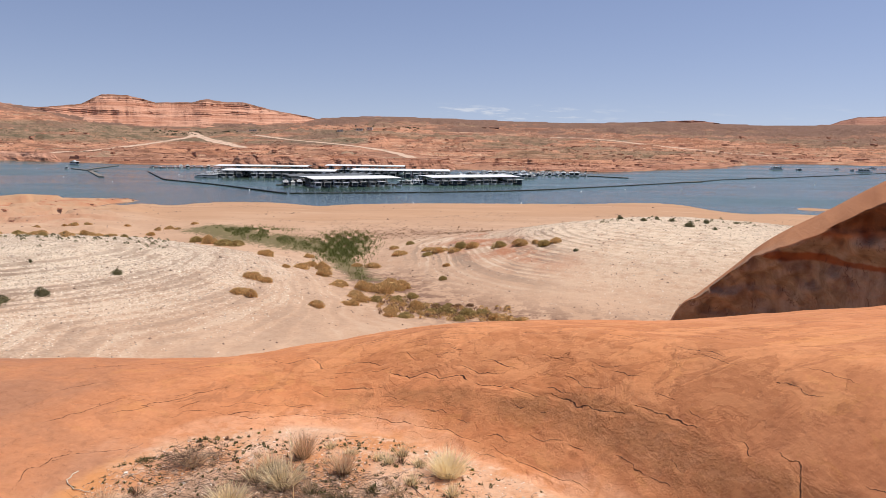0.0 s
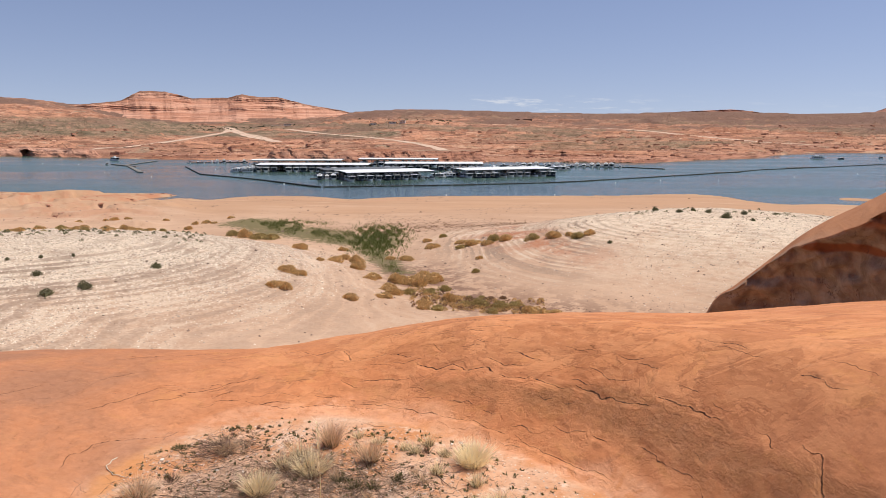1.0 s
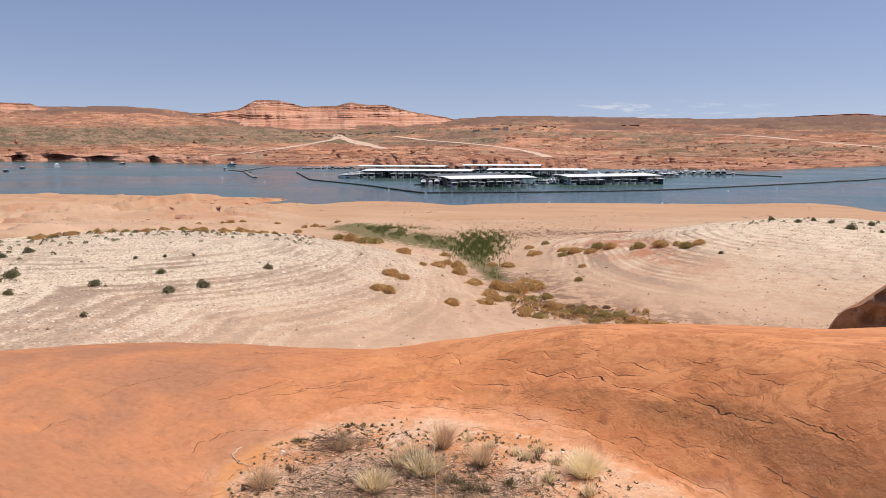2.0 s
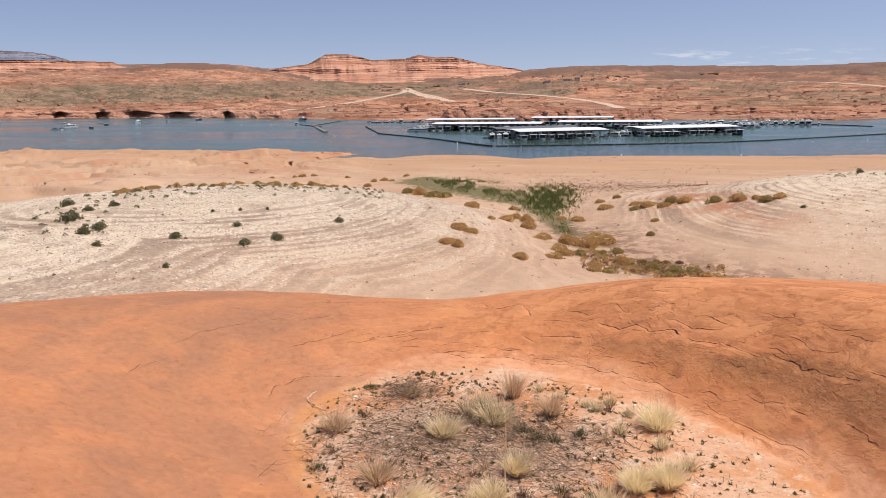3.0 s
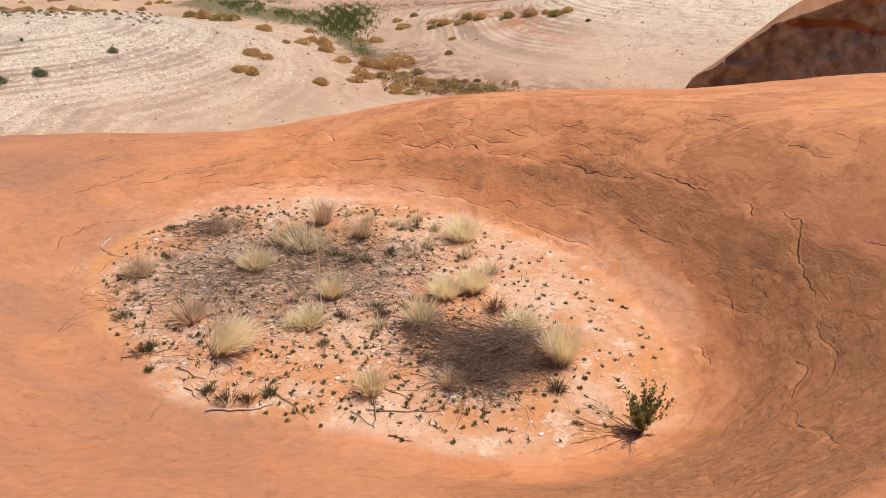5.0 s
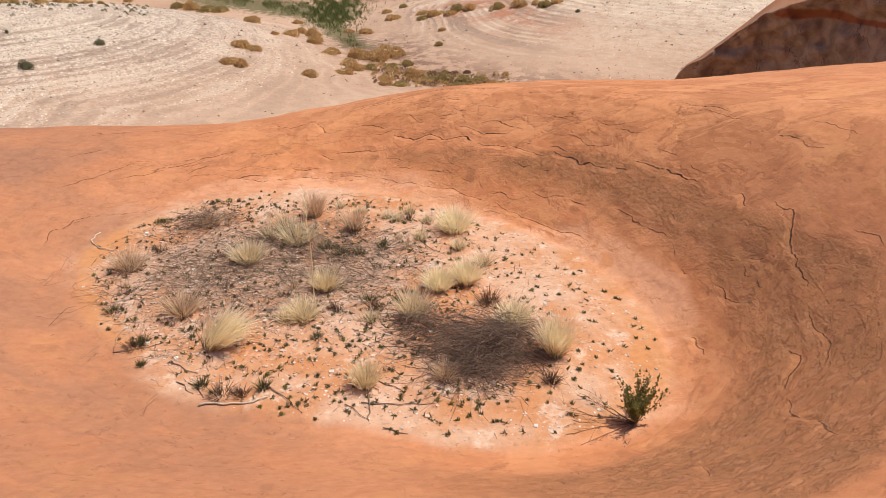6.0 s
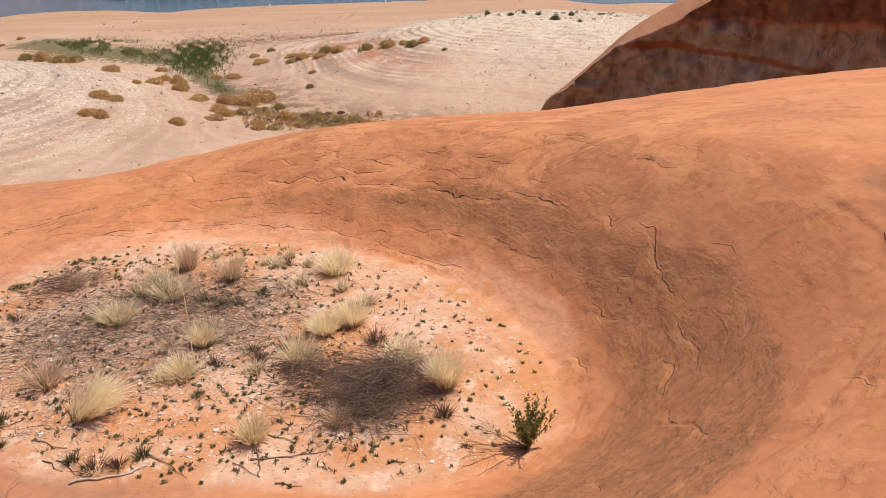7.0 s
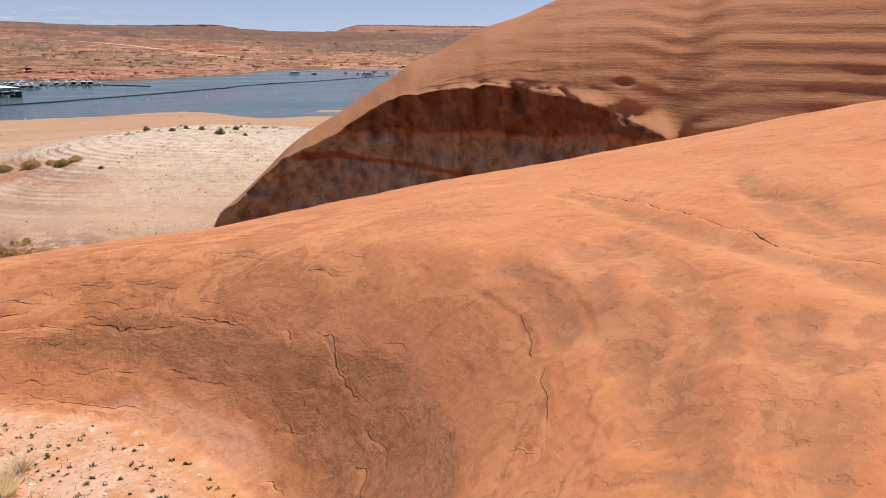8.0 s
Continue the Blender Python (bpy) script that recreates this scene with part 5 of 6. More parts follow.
def dead_brush(x, y, w, d, h, n, material=None):
    """A flat tangle of dead branches."""
    material = material or TWIG
    s = Shape()
    for k in range(n):
        px, py = rng.gauss(0, 0.33), rng.gauss(0, 0.33)
        a = rng.uniform(0, 6.28)
        top = h * max(0.1, 1 - px * px * 2 - py * py * 2)
        p = Vector((px * w, py * d, rng.uniform(0, top)))
        pts = [p]
        for j in range(3):
            a += rng.uniform(-0.7, 0.7)
            p = p + Vector((math.cos(a), math.sin(a), rng.uniform(-0.35, 0.45))) * rng.uniform(0.05, 0.13)
            p.z = max(p.z, 0.004)
            pts.append(p)
        s.stick(pts, rng.uniform(0.0011, 0.0028), 3)
    ob = thing("dead_brush", s.v, s.f, material, "grey tangle of dead twigs lying on the sand", "brush", kind="stuff")
    ob.matrix_basis = pose(x, y, on_rock(x, y))


dead_brush(0.10, 4.36, 0.60, 0.50, 0.15, 750, TWIG_DARK)
dead_brush(0.33, 4.38, 0.44, 0.40, 0.20, 420, TWIG_DARK)
dead_brush(0.10, 4.12, 0.50, 0.36, 0.10, 300, TWIG_DARK)
dead_brush(0.40, 4.50, 0.40, 0.30, 0.22, 160, TWIG)
dead_brush(-0.25, 4.62, 0.42, 0.40, 0.14, 260, TWIG_DARK)
dead_brush(-2.0, 5.5, 1.5, 1.3, 0.05, 700)
dead_brush(-1.0, 5.75, 1.5, 1.2, 0.06, 600)
dead_brush(-2.38, 6.50, 0.42, 0.34, 0.14, 220, TWIG_DARK)
dead_brush(-1.5, 6.2, 0.6, 0.4, 0.12, 220)


def green_shrub(x, y, size):
    """An open shrub: upright stems set with small leaves, and dry stems that sprawl to one side."""
    wood, leaves = Shape(), Shape()
    for k in range(40):
        dry = k > 27
        w = hemisphere(0.85) + Vector((-0.1, 0, 0.1))
        if dry:
            a = rng.gauss(3.05, 0.35) if k < 36 else rng.gauss(3.9, 0.3)
            w = Vector((math.cos(a), math.sin(a), rng.uniform(0.05, 0.4)))
        n, p = 7, Vector((0, 0, 0))
        pts = [p]
        length = size * (rng.uniform(0.9, 1.6) if dry else rng.uniform(0.5, 1.1))
        for j in range(n):
            w = (w + Vector((rng.gauss(0, .16), rng.gauss(0, .16), -0.04 if dry else 0.12))).normalized()
            p = p + w * length / n
            p.z = max(p.z, 0.006)
            pts.append(p)
            if j > 1 and not dry:
                for q in range(9):
                    leaves.tuft_card(p + Vector((rng.gauss(0, .008), rng.gauss(0, .008), rng.gauss(0, .018))), w + Vector((rng.gauss(0, .5), rng.gauss(0, .5), rng.gauss(0.2, .3))), rng.uniform(0.012, 0.024))
            elif dry and j > 2:
                for q in range(2):
                    side = (w + Vector((rng.gauss(0, .8), rng.gauss(0, .8), rng.uniform(-.1, .6)))).normalized()
                    wood.stick([p, p + side * 0.04, p + side * rng.uniform(0.05, 0.09)], 0.0014, 3, 0.4)
        wood.stick(pts, 0.003, 3, 0.3)
    ob = thing("green_shrub", wood.v, wood.f, TWIG_DARK, "small open green shrub with sprawling dry stems at the pothole's edge", "shrub")
    ob.matrix_basis = pose(x, y, on_rock(x, y))
    piece("leaves", leaves.v, leaves.f, BLADE_GREEN, ob, "small dusty green leaves")


green_shrub(1.10, 3.61, 0.30)


def stalk():
    s = Shape()
    p, pts = Vector((0, 0, -0.01)), []
    for k in range(9):
        pts.append(p.copy())
        p = p + Vector((rng.uniform(-.012, .012), rng.uniform(-.012, .012), 0.125))
    s.stick(pts, 0.0055, 4, 0.35)
    h = Shape()
    for k in range(60):
        q = pts[-1] - Vector((0, 0, rng.uniform(0, 0.38)))
        h.blade(q, hemisphere(1.0), rng.uniform(0.03, 0.09), 0.005, 0.3, 2)
    ob = thing("dead_stalk", s.v, s.f, STRAW, "tall pale dead flower stalk", "stalk")
    ob.matrix_basis = pose(-1.08, 4.93, on_rock(-1.08, 4.93))
    piece("seed_head", h.v, h.f, STRAW, ob)


stalk()


def sprout_kind(name, material, leaves, size, label, rise):
    s = Shape()
    for k in range(leaves):
        w = hemisphere(1.35)
        w.z += rise
        s.blade((rng.gauss(0, size * .3), rng.gauss(0, size * .3), -0.004), w, size * rng.uniform(0.4, 0.95), size * 0.17, 0.3, 2)
        if k % 2:
            s.blade(Vector((w.x, w.y, max(w.z, 0.1))) * size * 0.5, hemisphere(1.4), size * 0.45, size * 0.2, 0.2, 2)
    return thing(name, s.v, s.f, material, label, "sprout", "sprouts on the pothole's sand")


KINDS = [sprout_kind("sprout", SPROUT, 44, 0.062, "small dusty green sprout on the sand", 0.1), sprout_kind("sprout", SPROUT, 38, 0.052, "small dusty green sprout on the sand", 0.5),
         sprout_kind("sprout", BLADE_GREEN, 46, 0.062, "small fresh green sprout on the sand", 0.3), sprout_kind("sprout", RUSTY, 36, 0.048, "small rusty brown herb on the sand", 0.4)]
RIM_SPROUTS = ((-2.48, 7.09), (-2.44, 7.14), (-2.31, 7.12), (-2.22, 7.14), (-2.11, 7.03), (-2.12, 7.19), (-2.02, 7.22), (-2.05, 7.43), (-1.94, 7.32), (-1.90, 7.41), (-1.73, 7.35), (-1.71, 7.13), (-1.81, 6.99), (-2.93, 6.63), (-2.88, 6.68), (-2.72, 6.72), (-3.14, 6.20), (-3.11, 5.85),
               (-3.26, 6.09), (-3.07, 5.54), (-2.92, 5.42), (-2.71, 5.18), (-2.70, 4.78), (-2.61, 4.70), (-2.48, 4.57), (-2.50, 4.80), (-2.45, 4.80), (-2.26, 4.78), (-2.17, 4.72), (-2.38, 4.57), (-2.32, 4.57), (-2.20, 4.56), (-2.13, 4.55), (-1.97, 4.65), (-1.92, 4.54), (-2.61, 4.97))
BARE_SPROUTS = ((1.04, 5.53), (1.31, 5.12), (0.52, 5.69), (0.50, 5.94), (0.47, 5.80), (0.41, 6.18), (0.31, 6.23), (0.26, 6.51), (0.50, 5.49), (0.38, 5.43), (0.49, 5.33), (0.68, 5.26), (0.64, 5.19), (0.85, 5.12), (1.00, 4.85), (0.86, 4.89), (0.55, 5.06), (0.58, 5.00), (0.62, 4.92), (1.07, 4.44),
                (0.87, 4.34), (0.84, 4.13), (0.79, 4.03), (1.00, 4.46), (1.47, 4.53), (0.48, 3.99), (0.54, 3.95), (0.38, 3.97), (0.45, 3.82), (0.61, 3.89), (0.58, 3.80), (0.65, 4.17), (0.43, 4.25))
FRONT_SPROUTS = ((-0.90, 3.66), (-0.07, 3.51), (-0.42, 3.56), (-0.38, 3.53), (-0.27, 3.74), (-0.55, 3.80), (-0.67, 3.79), (-0.80, 3.83), (-0.76, 3.82), (-0.73, 3.85), (-0.86, 3.97), (-1.02, 3.97), (-1.01, 4.07), (-1.14, 3.96), (-1.09, 3.87), (-1.03, 3.81), (-0.97, 3.79), (-1.28, 4.09), (-1.21, 4.15), (-1.33, 4.10),
                 (-1.48, 4.17), (-1.43, 4.36), (-1.52, 4.17), (-0.30, 3.80), (-0.37, 3.86), (-0.15, 3.88), (-0.13, 3.83), (-0.06, 3.89), (-0.04, 3.79), (-0.12, 3.93), (-0.19, 3.94), (0.07, 3.93))
SAND_SPROUTS = ((0.01, 3.92), (0.07, 3.83), (0.13, 3.81), (0.15, 3.78), (0.24, 3.85), (0.26, 3.79), (0.32, 3.81), (0.12, 3.74), (0.24, 3.63), (0.06, 3.67), (-0.43, 4.00), (-0.34, 3.93), (-0.19, 4.01), (-0.36, 4.25), (-0.30, 4.28), (-0.54, 4.36), (-0.69, 4.44), (-0.54, 4.65), (-0.47, 4.53), (-0.66, 4.55),
                (-0.81, 4.45), (-0.76, 4.38), (-0.89, 4.32), (-0.85, 4.28), (-1.12, 4.05), (-1.13, 3.99), (-1.02, 4.23), (-0.94, 4.07), (-1.20, 3.88), (-1.27, 3.78), (-1.14, 3.77), (-1.12, 3.71))
SPOTS = RIM_SPROUTS + BARE_SPROUTS + FRONT_SPROUTS + SAND_SPROUTS
for n in range(330):
    if n < len(SPOTS):
        x, y = SPOTS[n]
        k, size = rng.choice((0, 0, 1, 2)), rng.uniform(0.38, 0.64)
    else:
        x, y = rng.uniform(-3.0, 0.1), rng.uniform(4.3, 7.2)
        if rock_wall(np.array([x]), np.array([y]))[0][0] > -0.2:
            continue
        k, size = rng.choices((0, 1, 2, 3), (6, 6, 2, 4))[0], rng.uniform(0.4, 0.75)
    m = turned(x, y, on_rock(x, y), rng.uniform(0, 360), size)
    if n < 4:
        KINDS[n].matrix_basis = turned(x, y, on_rock(x, y), 0, 0.8)
    else:
        copy_thing(KINDS[k], m)


def tiny_sprouts():
    s = Shape()
    n = 0
    while n < 900:
        x, y = rng.uniform(-3.1, 1.5), rng.uniform(3.45, 7.2)
        if rock_wall(np.array([x]), np.array([y]))[0][0] > -0.1 or (x > 0.4 and rng.random() < 0.6):
            continue
        n += 1
        z = on_rock(x, y)
        for k in range(9):
            s.blade((x + rng.gauss(0, .006), y + rng.gauss(0, .006), z - 0.003), hemisphere(1.3), rng.uniform(0.014, 0.042), 0.012, 0.3, 2)
    thing("tiny_sprouts", s.v, s.f, SPROUT, "tiny dusty sprouts dotted over the sand", "sprouts", kind="stuff")


tiny_sprouts()


def lying_stick(points, radius, material, label):
    s = Shape()
    pts = []
    for (ax, ay), (bx, by) in zip(points, points[1:]):
        for t in (0, 0.33, 0.66):
            x, y = ax + (bx - ax) * t + rng.uniform(-.012, .012), ay + (by - ay) * t + rng.uniform(-.012, .012)
            pts.append((x, y, on_rock(x, y) + radius * 0.8 + rng.uniform(0, 0.008)))
    x, y = points[-1]
    pts.append((x, y, on_rock(x, y) + radius))
    s.stick(pts, radius, 5, 0.45)
    thing("fallen_stick", s.v, s.f, material, label, "stick", "fallen sticks in the pothole", smooth=True)


lying_stick(((-3.37, 6.37), (-3.38, 6.21), (-3.24, 6.05), (-3.07, 5.99)), 0.008, DRIFT, "crooked bleached piece of driftwood at the pothole's edge")
lying_stick(((-1.68, 3.80), (-1.50, 3.81), (-1.33, 3.82), (-1.24, 3.88)), 0.008, DRIFT, "pale stripped stick lying on the sand")
for pts in (((-2.45, 4.39), (-2.28, 4.44), (-2.12, 4.5)), ((-2.01, 4.26), (-1.77, 4.13)), ((-1.88, 4.05), (-1.74, 3.92)), ((-1.8, 4.04), (-1.66, 3.88)), ((-1.28, 4.0), (-1.08, 3.82), (-0.99, 3.72)), ((-0.59, 3.95), (-0.57, 3.75), (-0.56, 3.64)),
            ((-0.62, 3.8), (-0.37, 3.79), (-0.15, 3.8)), ((-0.46, 3.57), (-0.31, 3.52)), ((-0.72, 3.79), (-0.56, 3.65)), ((-2.61, 5.63), (-2.35, 5.56), (-2.2, 5.36)), ((-0.3, 6.15), (-0.18, 5.97), (-0.11, 5.91)), ((-1.09, 6.4), (-0.91, 5.97)),
            ((-0.86, 5.97), (-0.74, 5.74), (-0.61, 5.63)), ((-1.04, 5.18), (-0.92, 5.36), (-0.84, 5.44)), ((-1.44, 5.54), (-1.32, 5.25)), ((-2.29, 5.68), (-1.91, 5.65)), ((-2.05, 5.13), (-1.88, 4.99)), ((-0.52, 4.01), (-0.35, 3.9))):
    lying_stick(pts, 0.0045, TWIG, "thin grey dead stick lying on the sand")


def pebbles():
    s, t = Shape(), Shape()
    n = 0
    while n < 1700:
        x, y = rng.uniform(-3.1, 1.6), rng.uniform(3.4, 7.2)
        if rock_wall(np.array([x]), np.array([y]))[0][0] > -0.04:
            continue
        n += 1
        s.stone(x, y, on_rock(x, y), rng.uniform(0.004, 0.016) * (1 if rng.random() < 0.93 else 2.0), 0.45)
    c, n = Shape(), 0
    while n < 5200:
        x, y = rng.gauss(-1.4, 1.0), rng.gauss(5.4, 0.9)
        if rock_wall(np.array([x]), np.array([y]))[0][0] > -0.12:
            continue
        n += 1
        c.stone(x, y, on_rock(x, y), rng.uniform(0.006, 0.02) * (1 if rng.random() < 0.93 else 1.6), 0.5)
    thing("soil_crumbs", c.v, c.f, SOIL, "crumbled pinkish soil over the pothole's floor", "soil", kind="stuff")
    thing("pebbles", s.v, s.f, PEBBLE, "pale pebbles and flakes scattered on the sand", "pebbles", kind="stuff")
    n = 0
    while n < 2600:
        x, y = rng.gauss(-1.6, 0.9), rng.gauss(5.5, 0.8)
        if rock_wall(np.array([x]), np.array([y]))[0][0] > -0.1:
            continue
        n += 1
        a = rng.uniform(0, 6.28)
        t.blade((x, y, on_rock(x, y) + 0.002), (math.cos(a), math.sin(a), rng.uniform(0, 0.9)), rng.uniform(0.03, 0.1), 0.005, 0.6, 2)
    thing("plant_litter", t.v, t.f, TWIG, "dry plant litter strewn over the sand", "litter", kind="stuff")


pebbles()


# ---- shrubs on the shore ----
def far_plants(name, n, pick, size, material, label, sprays):
    """Clumps of leafy sprays, too far and too many to count."""
    s = Shape()
    spots = np.array([pick() for k in range(n)])
    x, y = spot(spots[:, 0], spots[:, 1])
    z = land_height(x, y)
    for a, b, c in zip(x, y, z):
        r = rng.uniform(*size)
        for k in range(sprays):
            w = hemisphere(1.5)
            s.tuft_card((a + w.x * r * 0.8, b + w.y * r * 0.8, c + w.z * r * 0.9), w, r * 0.6)
    thing(name, s.v, s.f, material, label, "bushes", kind="stuff")



def shrub_kind(material, label, sprays=620, flat=0.8):
    """A rounded, ragged shrub one metre in radius, of many small sprays."""
    s = Shape()
    lobes = [(Vector((0, 0, 0)), 0.72)] + [(hemisphere(1.5) * rng.uniform(0.3, 0.5), rng.uniform(0.38, 0.52)) for k in range(4)]
    for k in range(sprays):
        c, r = rng.choice(lobes)
        w = hemisphere(1.75)
        p = Vector((c.x, c.y, c.z * flat)) + Vector((w.x * r, w.y * r, w.z * r * flat)) * rng.uniform(0.8, 1.02)
        p.z = max(p.z, 0.0)
        s.tuft_card(p, w + Vector((rng.gauss(0, .4), rng.gauss(0, .4), rng.uniform(0, .4))), rng.uniform(0.09, 0.2))
    for c, r in lobes:
        s.stone(c.x, c.y, max(0.15, c.z * flat), r * 0.8, flat)
    return thing("shrub", s.v, s.f, material, label, "shrub", "shrubs along the dry wash")


TAN = [shrub_kind(WEED, "rounded tan tumbleweed shrub in the dry wash") for k in range(3)]
OLIVE = [shrub_kind(WEED_GREEN, "rounded olive-green shrub in the dry wash") for k in range(2)]
BROWN = [shrub_kind(WEED_BROWN, "low brown dead shrub in the dry wash", 400, 0.45) for k in range(2)]
DARK = [shrub_kind(LEAF_DARK, "small dark green shrub on the gravel mound", 300, 1.2) for k in range(3)]
for k, ob in enumerate(TAN + OLIVE + BROWN + DARK):
    ob.matrix_basis = turned(*(on_land(3.2 - 0.9 * k, 103) if k < 7 else on_land(30 + 2 * k - 14, 108)), 40 * k, 0.8 if k < 7 else 0.4)


def plant(kinds, yaw, d, r):
    x, y, z = on_land(yaw, d)
    copy_thing(rng.choice(kinds), turned(x, y, z - 0.1 * r, rng.uniform(0, 360), r, rng.uniform(0.8, 1.15)))


WASH_EDGE = ((15.1, 107.5, 1.9), (14.1, 107, 1.5), (16.0, 98, 1.8), (15.2, 97, 1.5), (10.0, 96, 1.5), (13.9, 143, 2.2), (12.4, 123, 1.0), (11.3, 127, 2.1), (10.5, 135, 2.0), (9.5, 130, 2.2), (9.5, 121, 1.9), (8.3, 114, 2.2), (7.0, 106, 2.0), (7.4, 99.5, 1.7), (6.6, 103, 1.9), (10.6, 157, 1.7), (6.3, 113, 2.3), (4.9, 112, 2.8), (4.2, 116, 2.9), (3.4, 115, 2.5), (5.5, 139, 2.2), (6.8, 141, 1.6))
RIGHT_BANK = ((3.9, 162, 1.8), (3.5, 151, 2.6), (1.1, 150, 2.2), (0.2, 145, 2.9), (-0.9, 142, 2.1), (-1.5, 145, 2.4), (-2.35, 142, 2.4), (-4.4, 136.5, 2.3), (-6.2, 135, 2.5), (-8.1, 131.6, 2.2), (-8.9, 132, 2.0), (0.0, 119, 1.2), (-0.3, 129, 1.2), (1.1, 144, 1.9), (16.9, 188, 3.9), (16.0, 186, 3.4), (18, 194, 3.5), (19, 199, 2.9), (2.6, 166, 1.7), (-7.4, 134, 1.5))
WASH = ((2.0, 101, 2.2), (4.2, 98, 2.0), (4.3, 95, 1.4), (2.9, 95, 1.8), (1.4, 97.6, 1.5), (0.7, 99, 1.9), (-0.25, 99, 2.2), (-1.2, 94.4, 1.6), (-2.0, 98, 2.2), (-3.1, 98.6, 2.2), (-4.4, 96, 2.0), (-5.5, 96, 1.7), (-6.4, 96, 1.5), (3.5, 106, 2.0), (2.6, 108.5, 1.8), (5.3, 104, 1.6))
for yaw, d, r in WASH_EDGE:
    plant(TAN, yaw, d, r * 1.15)
for yaw, d, r in RIGHT_BANK:
    plant(TAN + OLIVE[:1], yaw, d, r)
for yaw, d, r in WASH:
    plant(TAN + OLIVE + OLIVE, yaw, d, r)
def wash_spot():
    yaw = rng.uniform(-5.6, 5.5)
    return yaw, rng.uniform(94, 102) + max(0, yaw) * rng.uniform(0.2, 2.4)


far_plants("low_tan_brush", 170, wash_spot, (0.2, 0.45), WEED, "low tan dry brush along the dry wash", 22)
far_plants("low_brown_brush", 110, wash_spot, (0.2, 0.45), WEED_BROWN, "low brown dead brush along the dry wash", 22)
for yaw, d, r in ((32.4, 101, 0.75), (31.9, 94, 1.15), (29.4, 95, 0.95), (24.6, 102, 0.85), (36.8, 99, 1.0), (37.7, 85, 0.6), (43.8, 113, 1.7), (41.9, 106.6, 1.2), (42.2, 95.6, 0.9), (40.8, 118, 1.0), (42.9, 103, 1.2), (42.5, 117, 1.0), (43.8, 123, 1.2),
                  (-13.7, 155, 0.9), (-15.5, 149, 0.9), (-17.6, 146, 0.9), (-18.84, 140.4, 1.2), (-20, 147, 0.8), (-20.6, 138, 0.6), (-10.5, 125, 0.6), (-16.4, 151, 0.7), (-22, 150, 0.6)):
    plant(DARK, yaw, d, r * 2.9)
def crest_spot():
    yaw = rng.uniform(21, 46)
    return yaw, rng.gauss(131, 7) - max(0, yaw - 38) * rng.uniform(0, 4.0)


far_plants("crest_plants", 190, crest_spot, (0.14, 0.4), LEAF_DARK, "small dark green plants along the gravel mound's crest", 26)
far_plants("mound_plants", 46, lambda: (rng.uniform(-26, -11), rng.gauss(152, 5)), (0.14, 0.38), LEAF_DARK, "small dark green plants on the gravel mound", 16)
far_plants("hollow_debris", 420, lambda: (rng.uniform(-4, 9), rng.gauss(197, 10)), (0.08, 0.32), WEED_BROWN, "dark brown driftwood and dead brush in the hollow", 14)
for k in range(60):
    yaw = rng.uniform(23, 41)
    plant(TAN + TAN + OLIVE, yaw, rng.gauss(139 - max(0, yaw - 34), 3), rng.uniform(0.6, 1.5))
for k in range(14):
    plant(TAN, rng.uniform(19, 30), rng.uniform(205, 240), rng.uniform(1.2, 2.6))


def reeds():
    s = Shape()
    for k in range(21000):
        if k < 9500:
            yaw, d = rng.gauss(7.9, 1.1), rng.gauss(176, 13)
            tall = rng.uniform(0.35, 1.05) * (0.75 + 0.5 * math.sin(yaw * 7) * math.sin(d / 3))
        elif k < 17500:
            t = rng.random()
            yaw, d = 9.2 + 8.8 * t + rng.gauss(0, 0.25), 176 + 44 * t + rng.gauss(0, 5.5)
            tall = rng.uniform(0.15, 0.55)
        elif k < 19500:
            yaw, d = rng.gauss(14.6, 1.4), rng.gauss(214, 5)
            tall = rng.uniform(0.2, 0.9)
        else:
            t = rng.random()
            yaw, d = 8.0 - 1.9 * t + rng.gauss(0, 0.35), 150 - 32 * t + rng.gauss(0, 4)
            tall = rng.uniform(0.1, 0.4)
        if fbm(np.array([yaw * 1.5]), np.array([d / 9]), 3, 62)[0] < -0.12 - 0.3 * (k < 9500):
            continue
        x, y = spot(yaw, d)
        s.blade((x, y, -0.1), (rng.gauss(0, .3), rng.gauss(0, .3), 1), tall, 0.16, 0.5, 2)
    xy = np.array([p[:2] for p in s.v])
    zz = land_height(xy[:, 0], xy[:, 1])
    s.v = [(p[0], p[1], p[2] + h) for p, h in zip(s.v, zz)]
    thing("reed_bed", s.v, s.f, REED, "dense green reeds in the damp hollow of the wash", "reeds", kind="stuff")


reeds()


